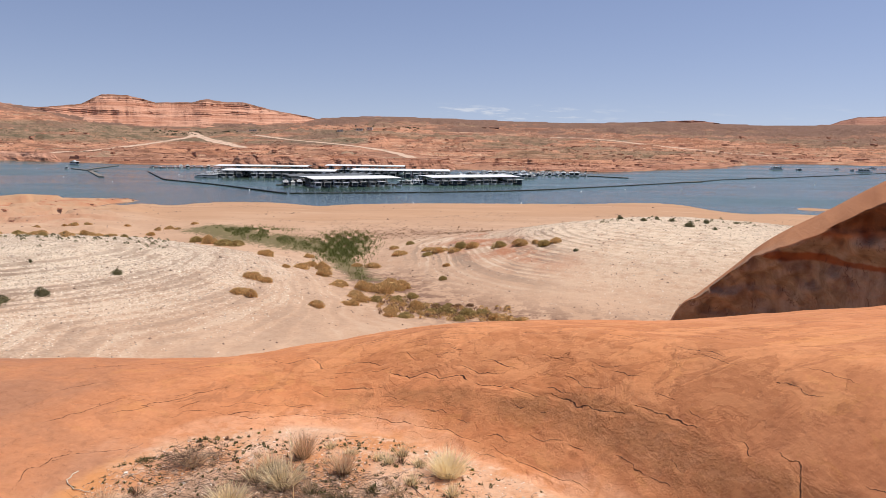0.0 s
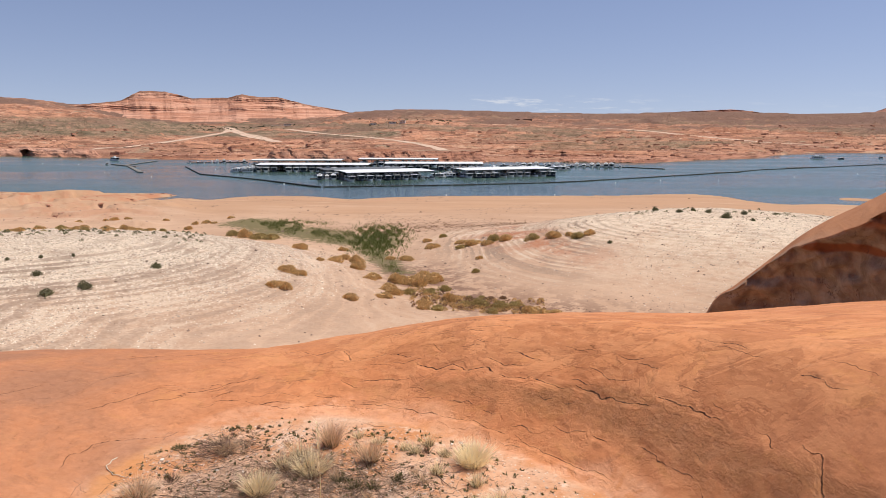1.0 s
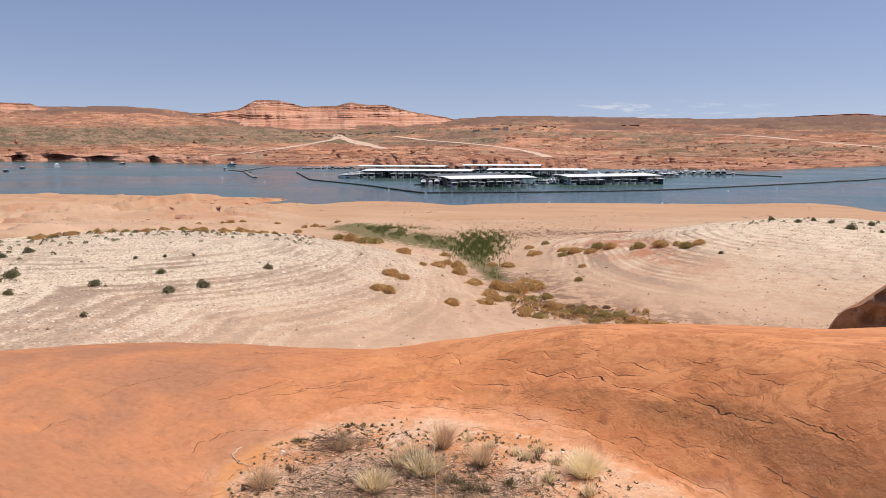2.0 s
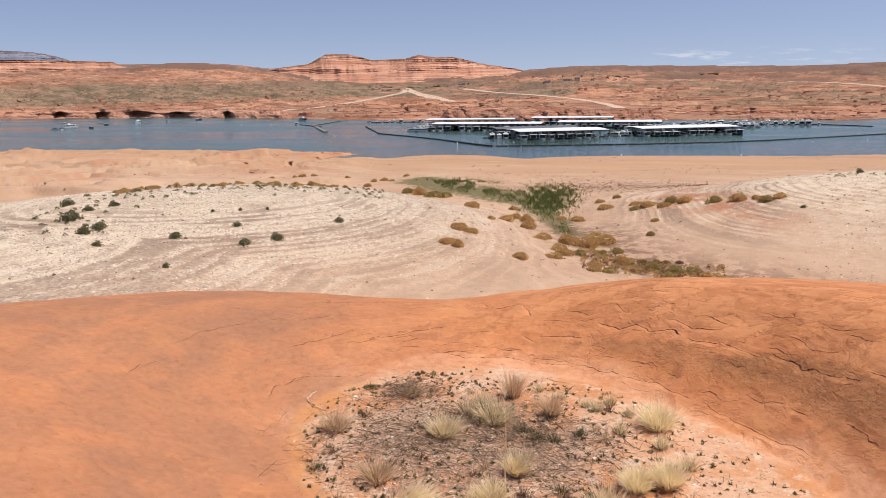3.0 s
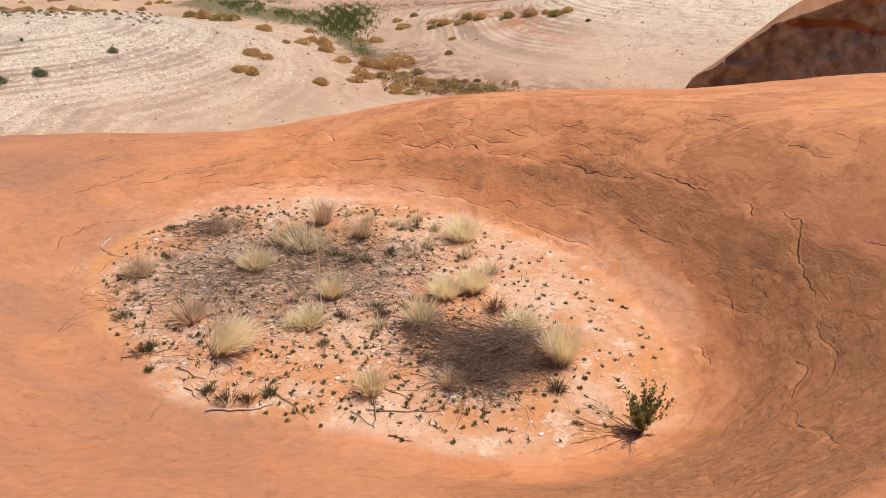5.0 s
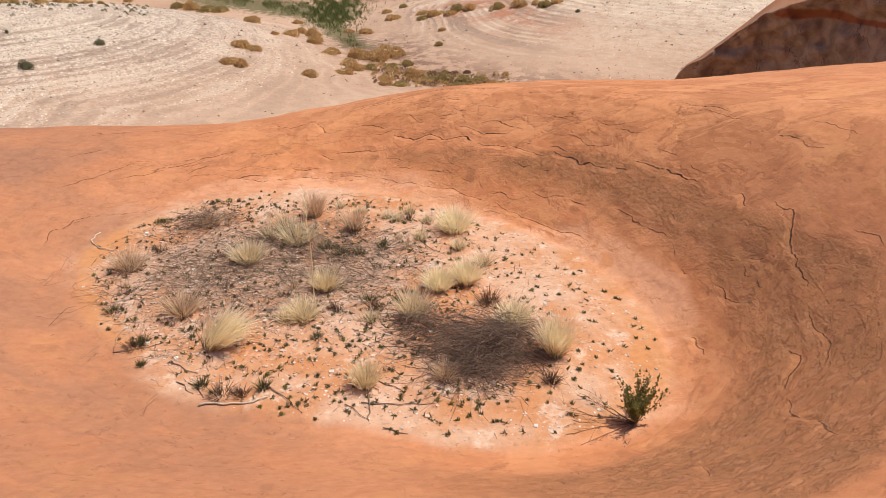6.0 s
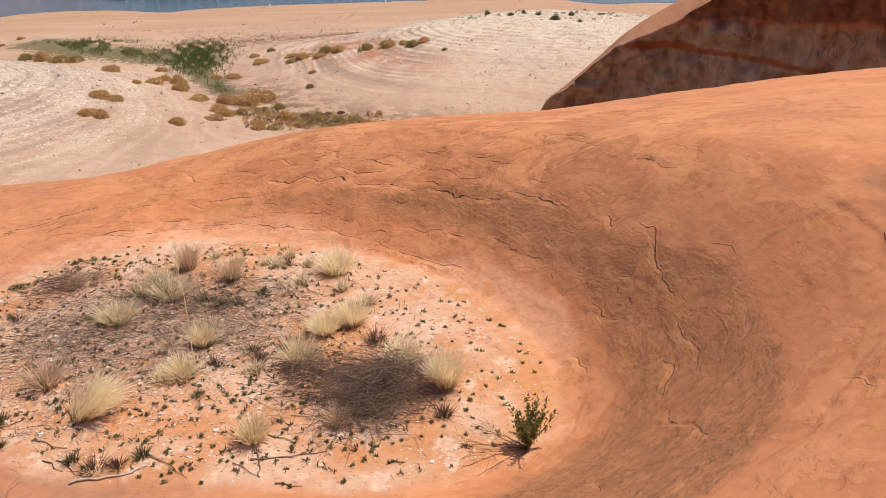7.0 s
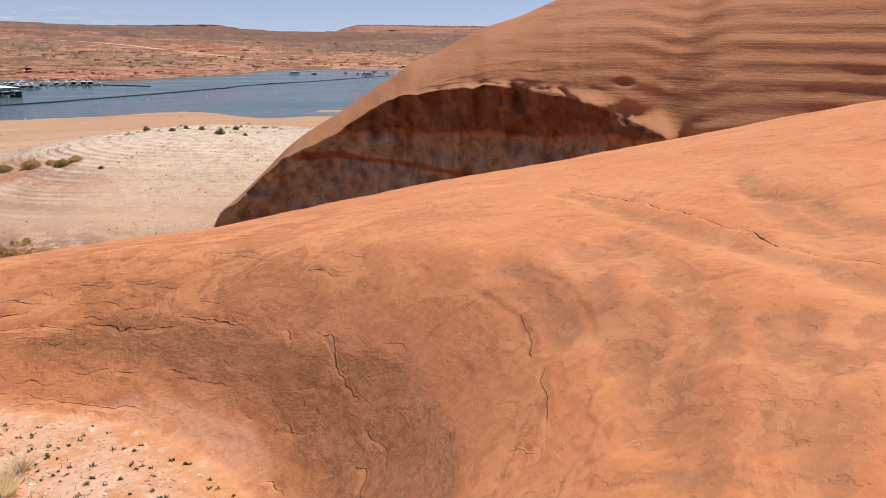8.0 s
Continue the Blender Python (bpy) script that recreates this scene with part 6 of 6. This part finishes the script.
def scattered_stones(name, n, material, label, yaw, dist, size, want):
    """Uneven stones on the land, each a squashed block without a base."""
    pick = np.random.default_rng(n)
    a, d = pick.uniform(*yaw, n), np.sqrt(pick.uniform(dist[0] ** 2, dist[1] ** 2, n))
    x, y = spot(a, d)
    keep = want(*mounds(x, y), x, y) > pick.random(n)
    x, y = x[keep], y[keep]
    z, m = land_height(x, y), len(x)
    corner = np.array([(-1, -0.8, -0.5), (0.9, -1, -0.5), (1, 0.9, -0.5), (-0.9, 1, -0.5), (0.15, 0.1, 1)])
    r = pick.uniform(*size, m) * np.where(pick.random(m) < 0.9, 1, 1.8)
    P = corner[None] * (pick.uniform(0.55, 1.2, (m, 5, 1)) * r[:, None, None] * 0.8)
    t = pick.uniform(0, 6.28, m)[:, None]
    X = P[..., 0] * np.cos(t) - P[..., 1] * np.sin(t) + x[:, None]
    Y = P[..., 0] * np.sin(t) + P[..., 1] * np.cos(t) + y[:, None]
    V = np.stack([X, Y, P[..., 2] * 0.7 + z[:, None]], -1).reshape(-1, 3)
    F = (np.array([(0, 1, 4), (1, 2, 4), (2, 3, 4), (3, 0, 4)])[None] + 5 * np.arange(m)[:, None, None]).reshape(-1, 3)
    thing(name, V.tolist(), F.tolist(), material, label, "stones", kind="stuff")


scattered_stones("cobbles", 520000, COBBLE, "bleached cobbles strewn over the gravel mounds", (-34, 48), (70, 165), (0.06, 0.16), lambda l, r, x, y: np.clip(1.2 * l - 0.12, 0, 0.7) * (0.75 + 0.6 * fbm(x / 9, y / 9, 4, 78)) * (1 - 0.88 * step(strand_lines(x, y, land_height(x, y)), -0.05, 0.15) * (1 - 0.5 * step(l, 0.85, 0.97))) * (1 - 0.45 * step(np.degrees(np.arctan2(-x, y)), 33, 44)) + 0.14 * r)
scattered_stones("dark_stones", 9000, STONE_DARK, "small dark stones scattered over the dry shore", (-34, 48), (72, 200), (0.10, 0.26), lambda l, r, x, y: 0.22 + 0.5 * (fbm(x / 14, y / 14, 4, 77) > 0.2) - 0.15 * l)
scattered_stones("beach_stones", 16000, STONE_DARK, "dark stones and driftwood bits strewn over the beach", (-30, 46), (190, 345), (0.12, 0.4), lambda l, r, x, y: 0.10 + 0.5 * (fbm(x / 22, y / 14, 4, 79) > 0.18) - 0.3 * step(np.hypot(x, y), 250, 300))
# ---- marina ----
def slab(w, d, z0, z1, ridge=0.0):
    """A roof sheet from (0, 0) to (w, d), with a low ridge along its length."""
    s = Shape()
    m = d / 2
    s.add([(0, 0, z0), (w, 0, z0), (w, m, z0 + ridge), (0, m, z0 + ridge), (w, d, z0), (0, d, z0), (0, 0, z1), (w, 0, z1), (w, m, z1 + ridge), (0, m, z1 + ridge), (w, d, z1), (0, d, z1)],
          [(0, 3, 2, 1), (3, 5, 4, 2), (6, 7, 8, 9), (9, 8, 10, 11), (0, 1, 7, 6), (1, 2, 8, 7), (2, 4, 10, 8), (4, 5, 11, 10), (5, 3, 9, 11), (3, 0, 6, 9)])
    return s


def covered_dock(a, b, depth, material, label, height=5.0):
    """A floating dock with a roof; a and b are the ends of its front edge as yaw and distance."""
    A, B = Vector((*spot(*a), WATER)), Vector((*spot(*b), WATER))
    w = (B - A).length
    turn = math.degrees(math.atan2(B.y - A.y, B.x - A.x))
    base = new("covered_dock")
    tagged(base, label, "dock", "covered docks of the marina")
    base.matrix_basis = pose(A.x, A.y, WATER, 0, 0, turn)
    s = slab(w, depth, height, height + 0.18, 0.5)
    roof = piece("roof", s.v, s.f, material, base)
    # a dark sheet added below the roof to stand in for deep shade
    s = Shape()
    s.box(0.1, 0.1, height - 0.12, w - 0.1, depth - 0.1, height - 0.02)
    piece("underside", s.v, s.f, STEEL, roof, "dark panel added under the roof in place of its deep shade")
    s = Shape()
    s.box(0, -0.05, height - 0.45, w, 0.05, height - 0.02)
    piece("fascia", s.v, s.f, STEEL, roof)
    s = Shape()
    s.box(0, depth / 2 - 1.4, 0.05, w, depth / 2 + 1.4, 0.55)
    piece("walkway", s.v, s.f, DECK, base)
    bays = max(3, int(w / 5.6))
    post = Shape()
    post.box(-0.12, -0.12, 0.0, 0.12, 0.12, height + 0.02)
    me = mesh_of("post", post.v, post.f, STEEL)
    finger = Shape()
    finger.box(-0.5, 0.2, 0.05, 0.5, depth / 2 - 1.4, 0.5)
    fe = mesh_of("finger_pier", finger.v, finger.f, DECK)
    for k in range(bays + 1):
        for y in (0.25, depth / 2, depth - 0.25):
            o = new("post", me)
            o.parent, o.location = base, (0.15 + (w - 0.3) * k / bays, y, 0)
        o = new("finger_pier", fe)
        o.parent, o.location = base, (w * k / bays, 0, 0)
    return A, B, w, turn, bays, depth


def hull_shape(length, width, depth):
    """A boat's hull with its bow at -y, standing in the water."""
    s = Shape()
    pts, n = [], 7
    for i in range(n):
        t = i / (n - 1)
        half = width / 2 * min(1, 0.12 + 2.6 * t) ** 0.6
        y = length * t
        sheer = depth * (1.25 - 0.25 * min(1, t * 1.6))
        pts += [(-half, y, sheer), (-half * 0.82, y + 0.02 * length * (1 - t), -0.25), (half * 0.82, y + 0.02 * length * (1 - t), -0.25), (half, y, sheer)]
    faces = []
    for i in range(n - 1):
        a, b = i * 4, i * 4 + 4
        faces += [(a, a + 1, b + 1, b), (a + 1, a + 2, b + 2, b + 1), (a + 2, a + 3, b + 3, b + 2), (a + 3, a, b, b + 3)]
    e = (n - 1) * 4
    faces += [(0, 3, 2, 1), (e, e + 1, e + 2, e + 3)]
    s.add(pts, faces)
    return s


def houseboat(hull, cabin, label):
    base = new("houseboat")
    tagged(base, label, "boat", "boats in the marina")
    s = hull_shape(15, 4.4, 0.9)
    piece("hull", s.v, s.f, hull, base)
    s = Shape()
    s.box(-1.95, 2.6, 0.9, 1.95, 13.2, 3.1, 0.06)
    house = piece("cabin", s.v, s.f, cabin, base)
    for k, y in enumerate((3.6, 6.2, 8.8, 11.0)):
        s = Shape()
        s.box(-1.97, y, 1.5, 1.97, y + 1.9, 2.7)
        piece("window", s.v, s.f, GLASS, house)
    s = Shape()
    s.box(-1.75, 2.5, 1.15, 1.75, 2.66, 2.95)
    piece("front_window", s.v, s.f, GLASS, house)
    s = Shape()
    s.box(-2.15, 0.9, 3.1, 2.15, 14.0, 3.24)
    piece("upper_deck", s.v, s.f, HULL, base)
    s = Shape()
    for x in (-2.1, 2.1):
        for y in (1, 4.2, 7.4, 10.6, 13.9):
            s.box(x - .03, y - .03, 3.24, x + .03, y + .03, 4.1)
        s.box(x - .03, 1, 4.05, x + .03, 13.9, 4.12)
    s.box(-2.1, 0.95, 4.05, 2.1, 1.02, 4.12)
    piece("rail", s.v, s.f, STEEL, base)
    s = Shape()
    s.box(-1.2, 7.5, 3.24, 1.2, 10.2, 4.4, 0.25)
    piece("flybridge", s.v, s.f, cabin, base)
    return base


def cruiser(hull, top, label):
    base = new("motorboat")
    tagged(base, label, "boat", "boats in the marina")
    s = hull_shape(8.5, 2.8, 0.95)
    piece("hull", s.v, s.f, hull, base)
    s = Shape()
    s.box(-1.05, 2.4, 0.95, 1.05, 5.6, 1.75, 0.3)
    piece("windscreen", s.v, s.f, GLASS, base)
    s = Shape()
    s.box(-1.1, 3.4, 2.3, 1.1, 6.9, 2.45, 0.1)
    piece("canopy", s.v, s.f, top, base)
    s = Shape()
    for x in (-1, 1):
        for y in (3.6, 6.7):
            s.box(x - .04, y - .04, 0.9, x + .04, y + .04, 2.32)
    piece("canopy_frame", s.v, s.f, STEEL, base)
    s = Shape()
    s.box(-0.35, 8.3, 0.2, 0.35, 8.9, 1.5, 0.08)
    piece("outboard", s.v, s.f, CANVAS, base)
    return base


BOATS = [houseboat(HULL, CABIN, "white two-deck houseboat moored in the marina"), houseboat(HULL, HULL, "white houseboat with dark windows moored in the marina"), houseboat(HULL_DARK, CABIN, "houseboat with a navy hull moored in the marina")]
SMALL = [cruiser(HULL, CANVAS, "white motorboat with a dark canopy on the lake"), cruiser(HULL_DARK, HULL, "navy motorboat with a white canopy on the lake"), cruiser(HULL, HULL, "white motorboat with a white canopy on the lake")]
TAKEN = set()


def moor(kinds, x, y, turn, size=1.0):
    """Puts a boat with its bow at (x, y), heading turn."""
    k = rng.choice(kinds)
    m = turned(x, y, WATER, turn, size)
    if k.name not in TAKEN:
        TAKEN.add(k.name)
        k.matrix_basis = m
        return k
    return copy_thing(k, m)


def fill(dock, kinds, skip=0.08, inset=-5.0):
    A, B, w, turn, bays, depth = dock
    c, s_ = math.cos(radians(turn)), math.sin(radians(turn))
    for k in range(bays):
        if rng.random() < skip:
            continue
        u = w * (k + 0.5) / bays
        v = inset + rng.uniform(-2.0, 2.5)
        moor(kinds, A.x + c * u - s_ * v, A.y + s_ * u + c * v, turn + rng.uniform(-1.5, 1.5), rng.uniform(0.9, 1.05))
        if rng.random() < 0.8:
            v = depth + 1.2
            moor(kinds, A.x + c * u - s_ * v, A.y + s_ * u + c * v, turn + 180, rng.uniform(0.9, 1.05))


WHITE = "long floating dock with a white metal roof over boat slips"
fill(covered_dock((10.2, 448), (3.3, 467), 34, ROOF_WHITE, WHITE), BOATS + SMALL[:1])
fill(covered_dock((11.9, 484), (5.6, 503), 26, ROOF_GREY, "floating dock with a dark grey metal roof", 4.8), BOATS, 0.1)
fill(covered_dock((0.95, 475), (-6.0, 505), 30, ROOF_WHITE, WHITE), BOATS + SMALL[:1])
fill(covered_dock((17.1, 563), (8.5, 548), 34, ROOF_WHITE, WHITE), BOATS)
fill(covered_dock((17.5, 622), (10.6, 608), 30, ROOF_WHITE, WHITE, 6.0), BOATS, 0.2)
fill(covered_dock((7.3, 570), (-0.5, 568), 34, ROOF_WHITE, WHITE), BOATS)
fill(covered_dock((9.3, 632), (3.1, 626), 30, ROOF_WHITE, WHITE, 6.0), BOATS, 0.2)


def pier(a, b, width, label):
    A, B = Vector((*spot(*a), 0)), Vector((*spot(*b), 0))
    turn = math.degrees(math.atan2(B.y - A.y, B.x - A.x))
    s = Shape()
    s.box(0, -width / 2, 0.02, (B - A).length, width / 2, 0.55)
    ob = thing("floating_pier", s.v, s.f, STEEL, label, "pier", "open piers of the marina")
    ob.matrix_basis = pose(A.x, A.y, WATER, 0, 0, turn)
    deck = Shape()
    deck.box(0, -width / 2 + 0.1, 0.55, (B - A).length, width / 2 - 0.1, 0.62)
    piece("deck", deck.v, deck.f, DECK, ob)
    return A, B, turn


def line_up(dock, n, kinds, both=True, size=1.0):
    A, B, turn = dock
    c, s_ = math.cos(radians(turn)), math.sin(radians(turn))
    for k in range(n):
        p = A + (B - A) * ((k + 0.5 + rng.uniform(-.15, .15)) / n)
        if rng.random() < 0.92:
            moor(kinds, p.x + s_ * (9.5 * size), p.y - c * (9.5 * size), turn, size * rng.uniform(0.75, 1.0))
        if both and rng.random() < 0.85:
            moor(kinds, p.x - s_ * (9.5 * size), p.y + c * (9.5 * size), turn + 180, size * rng.uniform(0.75, 1.0))


OPEN = "long open floating pier lined with boats"
line_up(pier((-1.0, 560), (-7.0, 592), 2.4, OPEN), 13, SMALL + BOATS[:2])
line_up(pier((-1.8, 640), (-11.2, 634), 2.4, OPEN), 18, SMALL + BOATS[:1])
pier((-11.2, 634), (-14.2, 613), 2.0, "bare floating pier reaching out from the marina")
line_up(pier((2.9, 480), (1.4, 512), 2.2, OPEN), 6, BOATS + SMALL, True, 0.9)
line_up(pier((13.0, 470), (10.9, 470), 2.2, OPEN), 4, BOATS, True, 0.9)
line_up(pier((18.2, 560), (17.2, 590), 2.2, OPEN), 4, BOATS, True, 0.9)
line_up(pier((22.0, 722), (17.6, 722), 2.4, OPEN), 9, SMALL + BOATS[:1], True, 0.9)
pier((27.0, 716), (25.6, 664), 3.0, "dark floating breakwater pier on the lake")
pier((24.1, 776), (26.2, 690), 3.0, "dark floating breakwater pier on the lake")
pier((25.9, 664), (25.2, 575), 3.4, "dark floating breakwater pier on the lake")
for yaw, d in ((43.6, 750), (42.5, 804), (40.8, 832), (38.5, 860), (34.2, 915), (43.3, 888), (26.6, 801), (36.6, 881), (27.3, 720), (-26.1, 909), (-28.4, 958), (-29.3, 920), (-30.4, 905), (-31.6, 973), (-30.2, 1036), (-24.9, 905), (44.2, 770), (41.8, 770)):
    x, y = spot(yaw, d)
    moor(SMALL + BOATS[:2], float(x), float(y), rng.uniform(0, 360), 1.0)


def float_mesh():
    s = Shape()
    s.stick([(0, 0, 0.1), (0.4, 0, 0.2), (6.0, 0, 0.2), (6.5, 0, 0.1)], 0.75, 7, 1.0)
    return mesh_of("float", s.v, s.f, FLOAT)


FLOAT_MESH = float_mesh()


def boom(points, name, label, thick=1.0):
    """A chain of dark floats; each length between two points is one part."""
    base = new(name)
    tagged(base, label, "boom")
    base.location = (*spot(*points[0]), WATER)
    o = Vector(base.location)
    for a, b in zip(points, points[1:]):
        A, B = Vector((*spot(*a), WATER)) - o, Vector((*spot(*b), WATER)) - o
        n = max(2, int((B - A).length / 7))
        turn = math.degrees(math.atan2(B.y - A.y, B.x - A.x))
        for k in range(n):
            ob = new("float", FLOAT_MESH)
            ob.parent = base
            p = A + (B - A) * (k / n)
            ob.matrix_basis = pose(p.x, p.y, 0.15, 0, 0, turn + rng.uniform(-4, 4)) @ Matrix.Diagonal(((B - A).length / n / 7.0, thick, thick, 1))


boom(((22.1, 648), (21.1, 537), (17, 470), (12.7, 405), (12.2, 402)), "floating_boom", "dark line of floats guarding the marina", 0.6)
boom(((12.0, 402), (6, 406), (0.9, 414), (-4.8, 432), (-8, 452), (-12.5, 494), (-18.8, 580), (-21.1, 634), (-24.5, 690), (-27.8, 770), (-31.7, 905)), "floating_boom", "long dark line of floats across the lake", 0.45)
pier((-19.5, 588), (-17.8, 570), 2.2, "dark floating platform on the boom")
pier((-24.3, 690), (-22.6, 668), 3.0, "dark floating platform on the boom")


def buoys():
    s = Shape()
    s.stick([(0, 0, -0.3), (0, 0, 0.2), (0, 0, 0.6), (0, 0, 0.75)], 0.42, 8, 0.35)
    ob = thing("buoy", s.v, s.f, BUOY, "small white mooring buoy on the lake", "buoy", "mooring buoys")
    spots = ((10.6, 430), (2.4, 345), (-6.1, 352), (31.4, 752), (29.2, 726), (27.6, 582), (-18.1, 489), (-3.5, 526), (-10.7, 443), (-23.1, 540), (24.5, 520), (34, 610), (-14, 470), (20, 600), (15, 430), (-27, 600))
    for k, (yaw, d) in enumerate(spots):
        x, y = spot(yaw, d)
        m = turned(float(x), float(y), WATER, 30 * k, rng.uniform(0.8, 1.2))
        if k:
            copy_thing(ob, m)
        else:
            ob.matrix_basis = m


buoys()


# ---- far shore ----
def road(points, widths, name="road"):
    """A graded dirt road laid on the land, through yaw and distance."""
    ts = np.linspace(0, len(points) - 1, 40 * (len(points) - 1))
    yaw = curve(ts, range(len(points)), [p[0] for p in points])
    d = curve(ts, range(len(points)), [p[1] for p in points])
    x, y = spot(yaw, d)
    w = np.interp(ts, range(len(points)), widths) * (1 + 0.45 * fbm(ts * 5, ts * 0, 4, 34))
    tx, ty = np.gradient(x), np.gradient(y)
    n = np.hypot(tx, ty)
    off = np.linspace(-0.5, 0.5, 7)[None]
    X = x[:, None] + (-ty / n * w)[:, None] * off
    Y = y[:, None] + (tx / n * w)[:, None] * off
    Z = np.maximum(land_height(X, Y), land_height(x, y)[:, None]) + 0.4
    tagged(sheet(name, X, Y, Z, ROAD), "pale graded dirt road on the far shore", "road", kind="structure")


road(ROADS[0], (11, 12, 14, 16, 20))
road(ROADS[1], (24, 28, 30, 16), "boat_ramp_road")
road(ROADS[2], (20, 18, 15, 14, 12))
road(ROADS[3], (16, 18, 18, 18, 16, 14))


def building(yaw, d, w, depth, h, wall, turn, label):
    x, y, z = on_land(yaw, d)
    base = new("building")
    tagged(base, label, "building", "buildings on the far shore")
    base.matrix_basis = pose(x, y, z + 0.5, 0, 0, turn)
    s = Shape()
    s.box(-w / 2, -depth / 2, -3, w / 2, depth / 2, h)
    piece("wall", s.v, s.f, wall, base)
    s = Shape()
    s.box(-w / 2 - 0.6, -depth / 2 - 0.6, h, w / 2 + 0.6, depth / 2 + 0.6, h + 0.5)
    piece("roof", s.v, s.f, wall, base)
    pane = Shape()
    pane.box(-1.1, -depth / 2 - 0.05, h * 0.3, 1.1, -depth / 2 + 0.05, h * 0.75)
    me = mesh_of("window", pane.v, pane.f, GLASS)
    for k in range(max(2, int(w / 6))):
        o = new("window", me)
        o.parent, o.location = base, (-w / 2 + w * (k + 0.5) / max(2, int(w / 6)), 0, 0)


building(-3.3, 2300, 74, 16, 8, ADOBE, -3, "long low dark brown lodge on the far slope")
for yaw, d, w in ((15.4, 2200, 30), (14.6, 2190, 20), (16.9, 2120, 14), (6.6, 1930, 16), (5.8, 1970, 14), (8.1, 1916, 15), (9.3, 2100, 12)):
    building(yaw, d, w, 10, 4.5, PLASTER, rng.uniform(-15, 15) + yaw, "small pale building on the far shore")


far_plants("far_trees", 160, lambda: (rng.choice((rng.gauss(7, 1.6), rng.gauss(3, 1.0), rng.gauss(17, 1.5), rng.gauss(21, 1.2))), rng.uniform(1900, 2230)), (1.8, 4.5), FAR_TREE, "dark trees round the far settlement", 16)
far_plants("far_scrub", 8000, lambda: (rng.choice((rng.uniform(-33, 46), rng.uniform(10, 46))), 1000 + 1300 * rng.random()), (0.5, 1.4), FAR_TREE, "dark desert scrub dotted over the far shore", 5)


def shore_cliff(yaws, height, hollow, label, holes=(), rock=None):
    """A low undercut cliff of pale sandstone at the water."""
    yaw = np.arange(yaws[0], yaws[1], 0.05)
    v = np.linspace(0, 1, 26)
    V, A = np.meshgrid(np.concatenate([v, [1.3, 1.8]]), yaw, indexing="ij")
    far = far_shore(A)
    ends = step(np.minimum(A - yaws[0], yaws[1] - A), 0, 0.8)
    h = height * (0.65 + 0.7 * (fbm(A * 0.9, A * 0, 3, 97) * 0.5 + 0.5)) * ends
    b = np.clip(V, 0, 1)
    caves = sum(np.exp(-((A - c) / w) ** 2) for c, w in holes) if holes else 0 * A
    d = far - 12 + 16 * b ** 1.2 + caves * hollow * np.where(b < 0.62, 1, step(0.72 - b, 0, 0.1)) + 6.0 * fbm(A * 2.5, b * 2, 5, 98) + (V - b) * 60
    h = h + 3.5 * np.clip(caves, 0, 1)
    z = WATER - 1 + (h + 1) * np.where(V > 1, 1 - (V - 1) * 0.5, b)
    x, y = spot(A, d)
    zones = {"bleach": 0.0, "rust": 0.0}
    tagged(sheet("shore_cliff", x, y, z, rock or MESA, False, zones), label, "cliff", kind="structure")


shore_cliff((27.5, 47), 9, 22, "pale undercut sandstone cliff at the water's edge", ((32.3, 0.25), (35.8, 0.75), (38.4, 0.7), (40.9, 0.35), (43.5, 0.4)))
shore_cliff((-1, 16.5), 9, 9, "low broken red cliff behind the marina", (), LEDGE)
shore_cliff((-22, -6), 5, 5, "low red ledges at the far waterline", (), LEDGE)


def outcrops():
    """Blocky knobs and ledges of slickrock on the far shore."""
    s = Shape()
    spots = np.array([(rng.uniform(-34, 47), rng.random()) for k in range(3000)])
    far = far_shore(spots[:, 0])
    d = far + 12 + (900 * spots[:, 1] ** 1.5)
    x, y = spot(spots[:, 0], d)
    z, clear = land_height(x, y), off_road(x, y)
    for a, b, c, e in zip(x, y, z, clear):
        if e > 40:
            r = min(7.0, rng.lognormvariate(0.5, 0.6))
            k = len(s.v)
            s.stone(0, 0, 0, r, rng.uniform(0.4, 0.8))
            s.v[k:] = [(a + p[0] * 1.5, b + p[1], c + p[2] * 0.8) for p in s.v[k:]]
    thing("slickrock_outcrops", s.v, s.f, LEDGE, "broken red slickrock knobs along the far shore", "rocks", kind="stuff")


outcrops()


def shore_ledges():
    """Low broken red ledges on the near point."""
    s = Shape()
    for k in range(150):
        yaw, d = rng.uniform(22, 34), 0
        d = rng.gauss(362 + (yaw - 22) * 1.5, 9) if rng.random() < 0.6 else rng.uniform(255, 350)
        if yaw < 24 and d < 365:
            continue
        x, y, z = on_land(yaw, d)
        n = len(s.v)
        s.stone(0, 0, 0, rng.uniform(0.3, 1.2), 0.5)
        s.v[n:] = [(x + p[0] * 1.6, y + p[1], z + p[2] * 0.7) for p in s.v[n:]]
    thing("shore_ledges", s.v, s.f, LEDGE, "low broken red rock ledges on the sandy point", "rocks", kind="stuff")


shore_ledges()
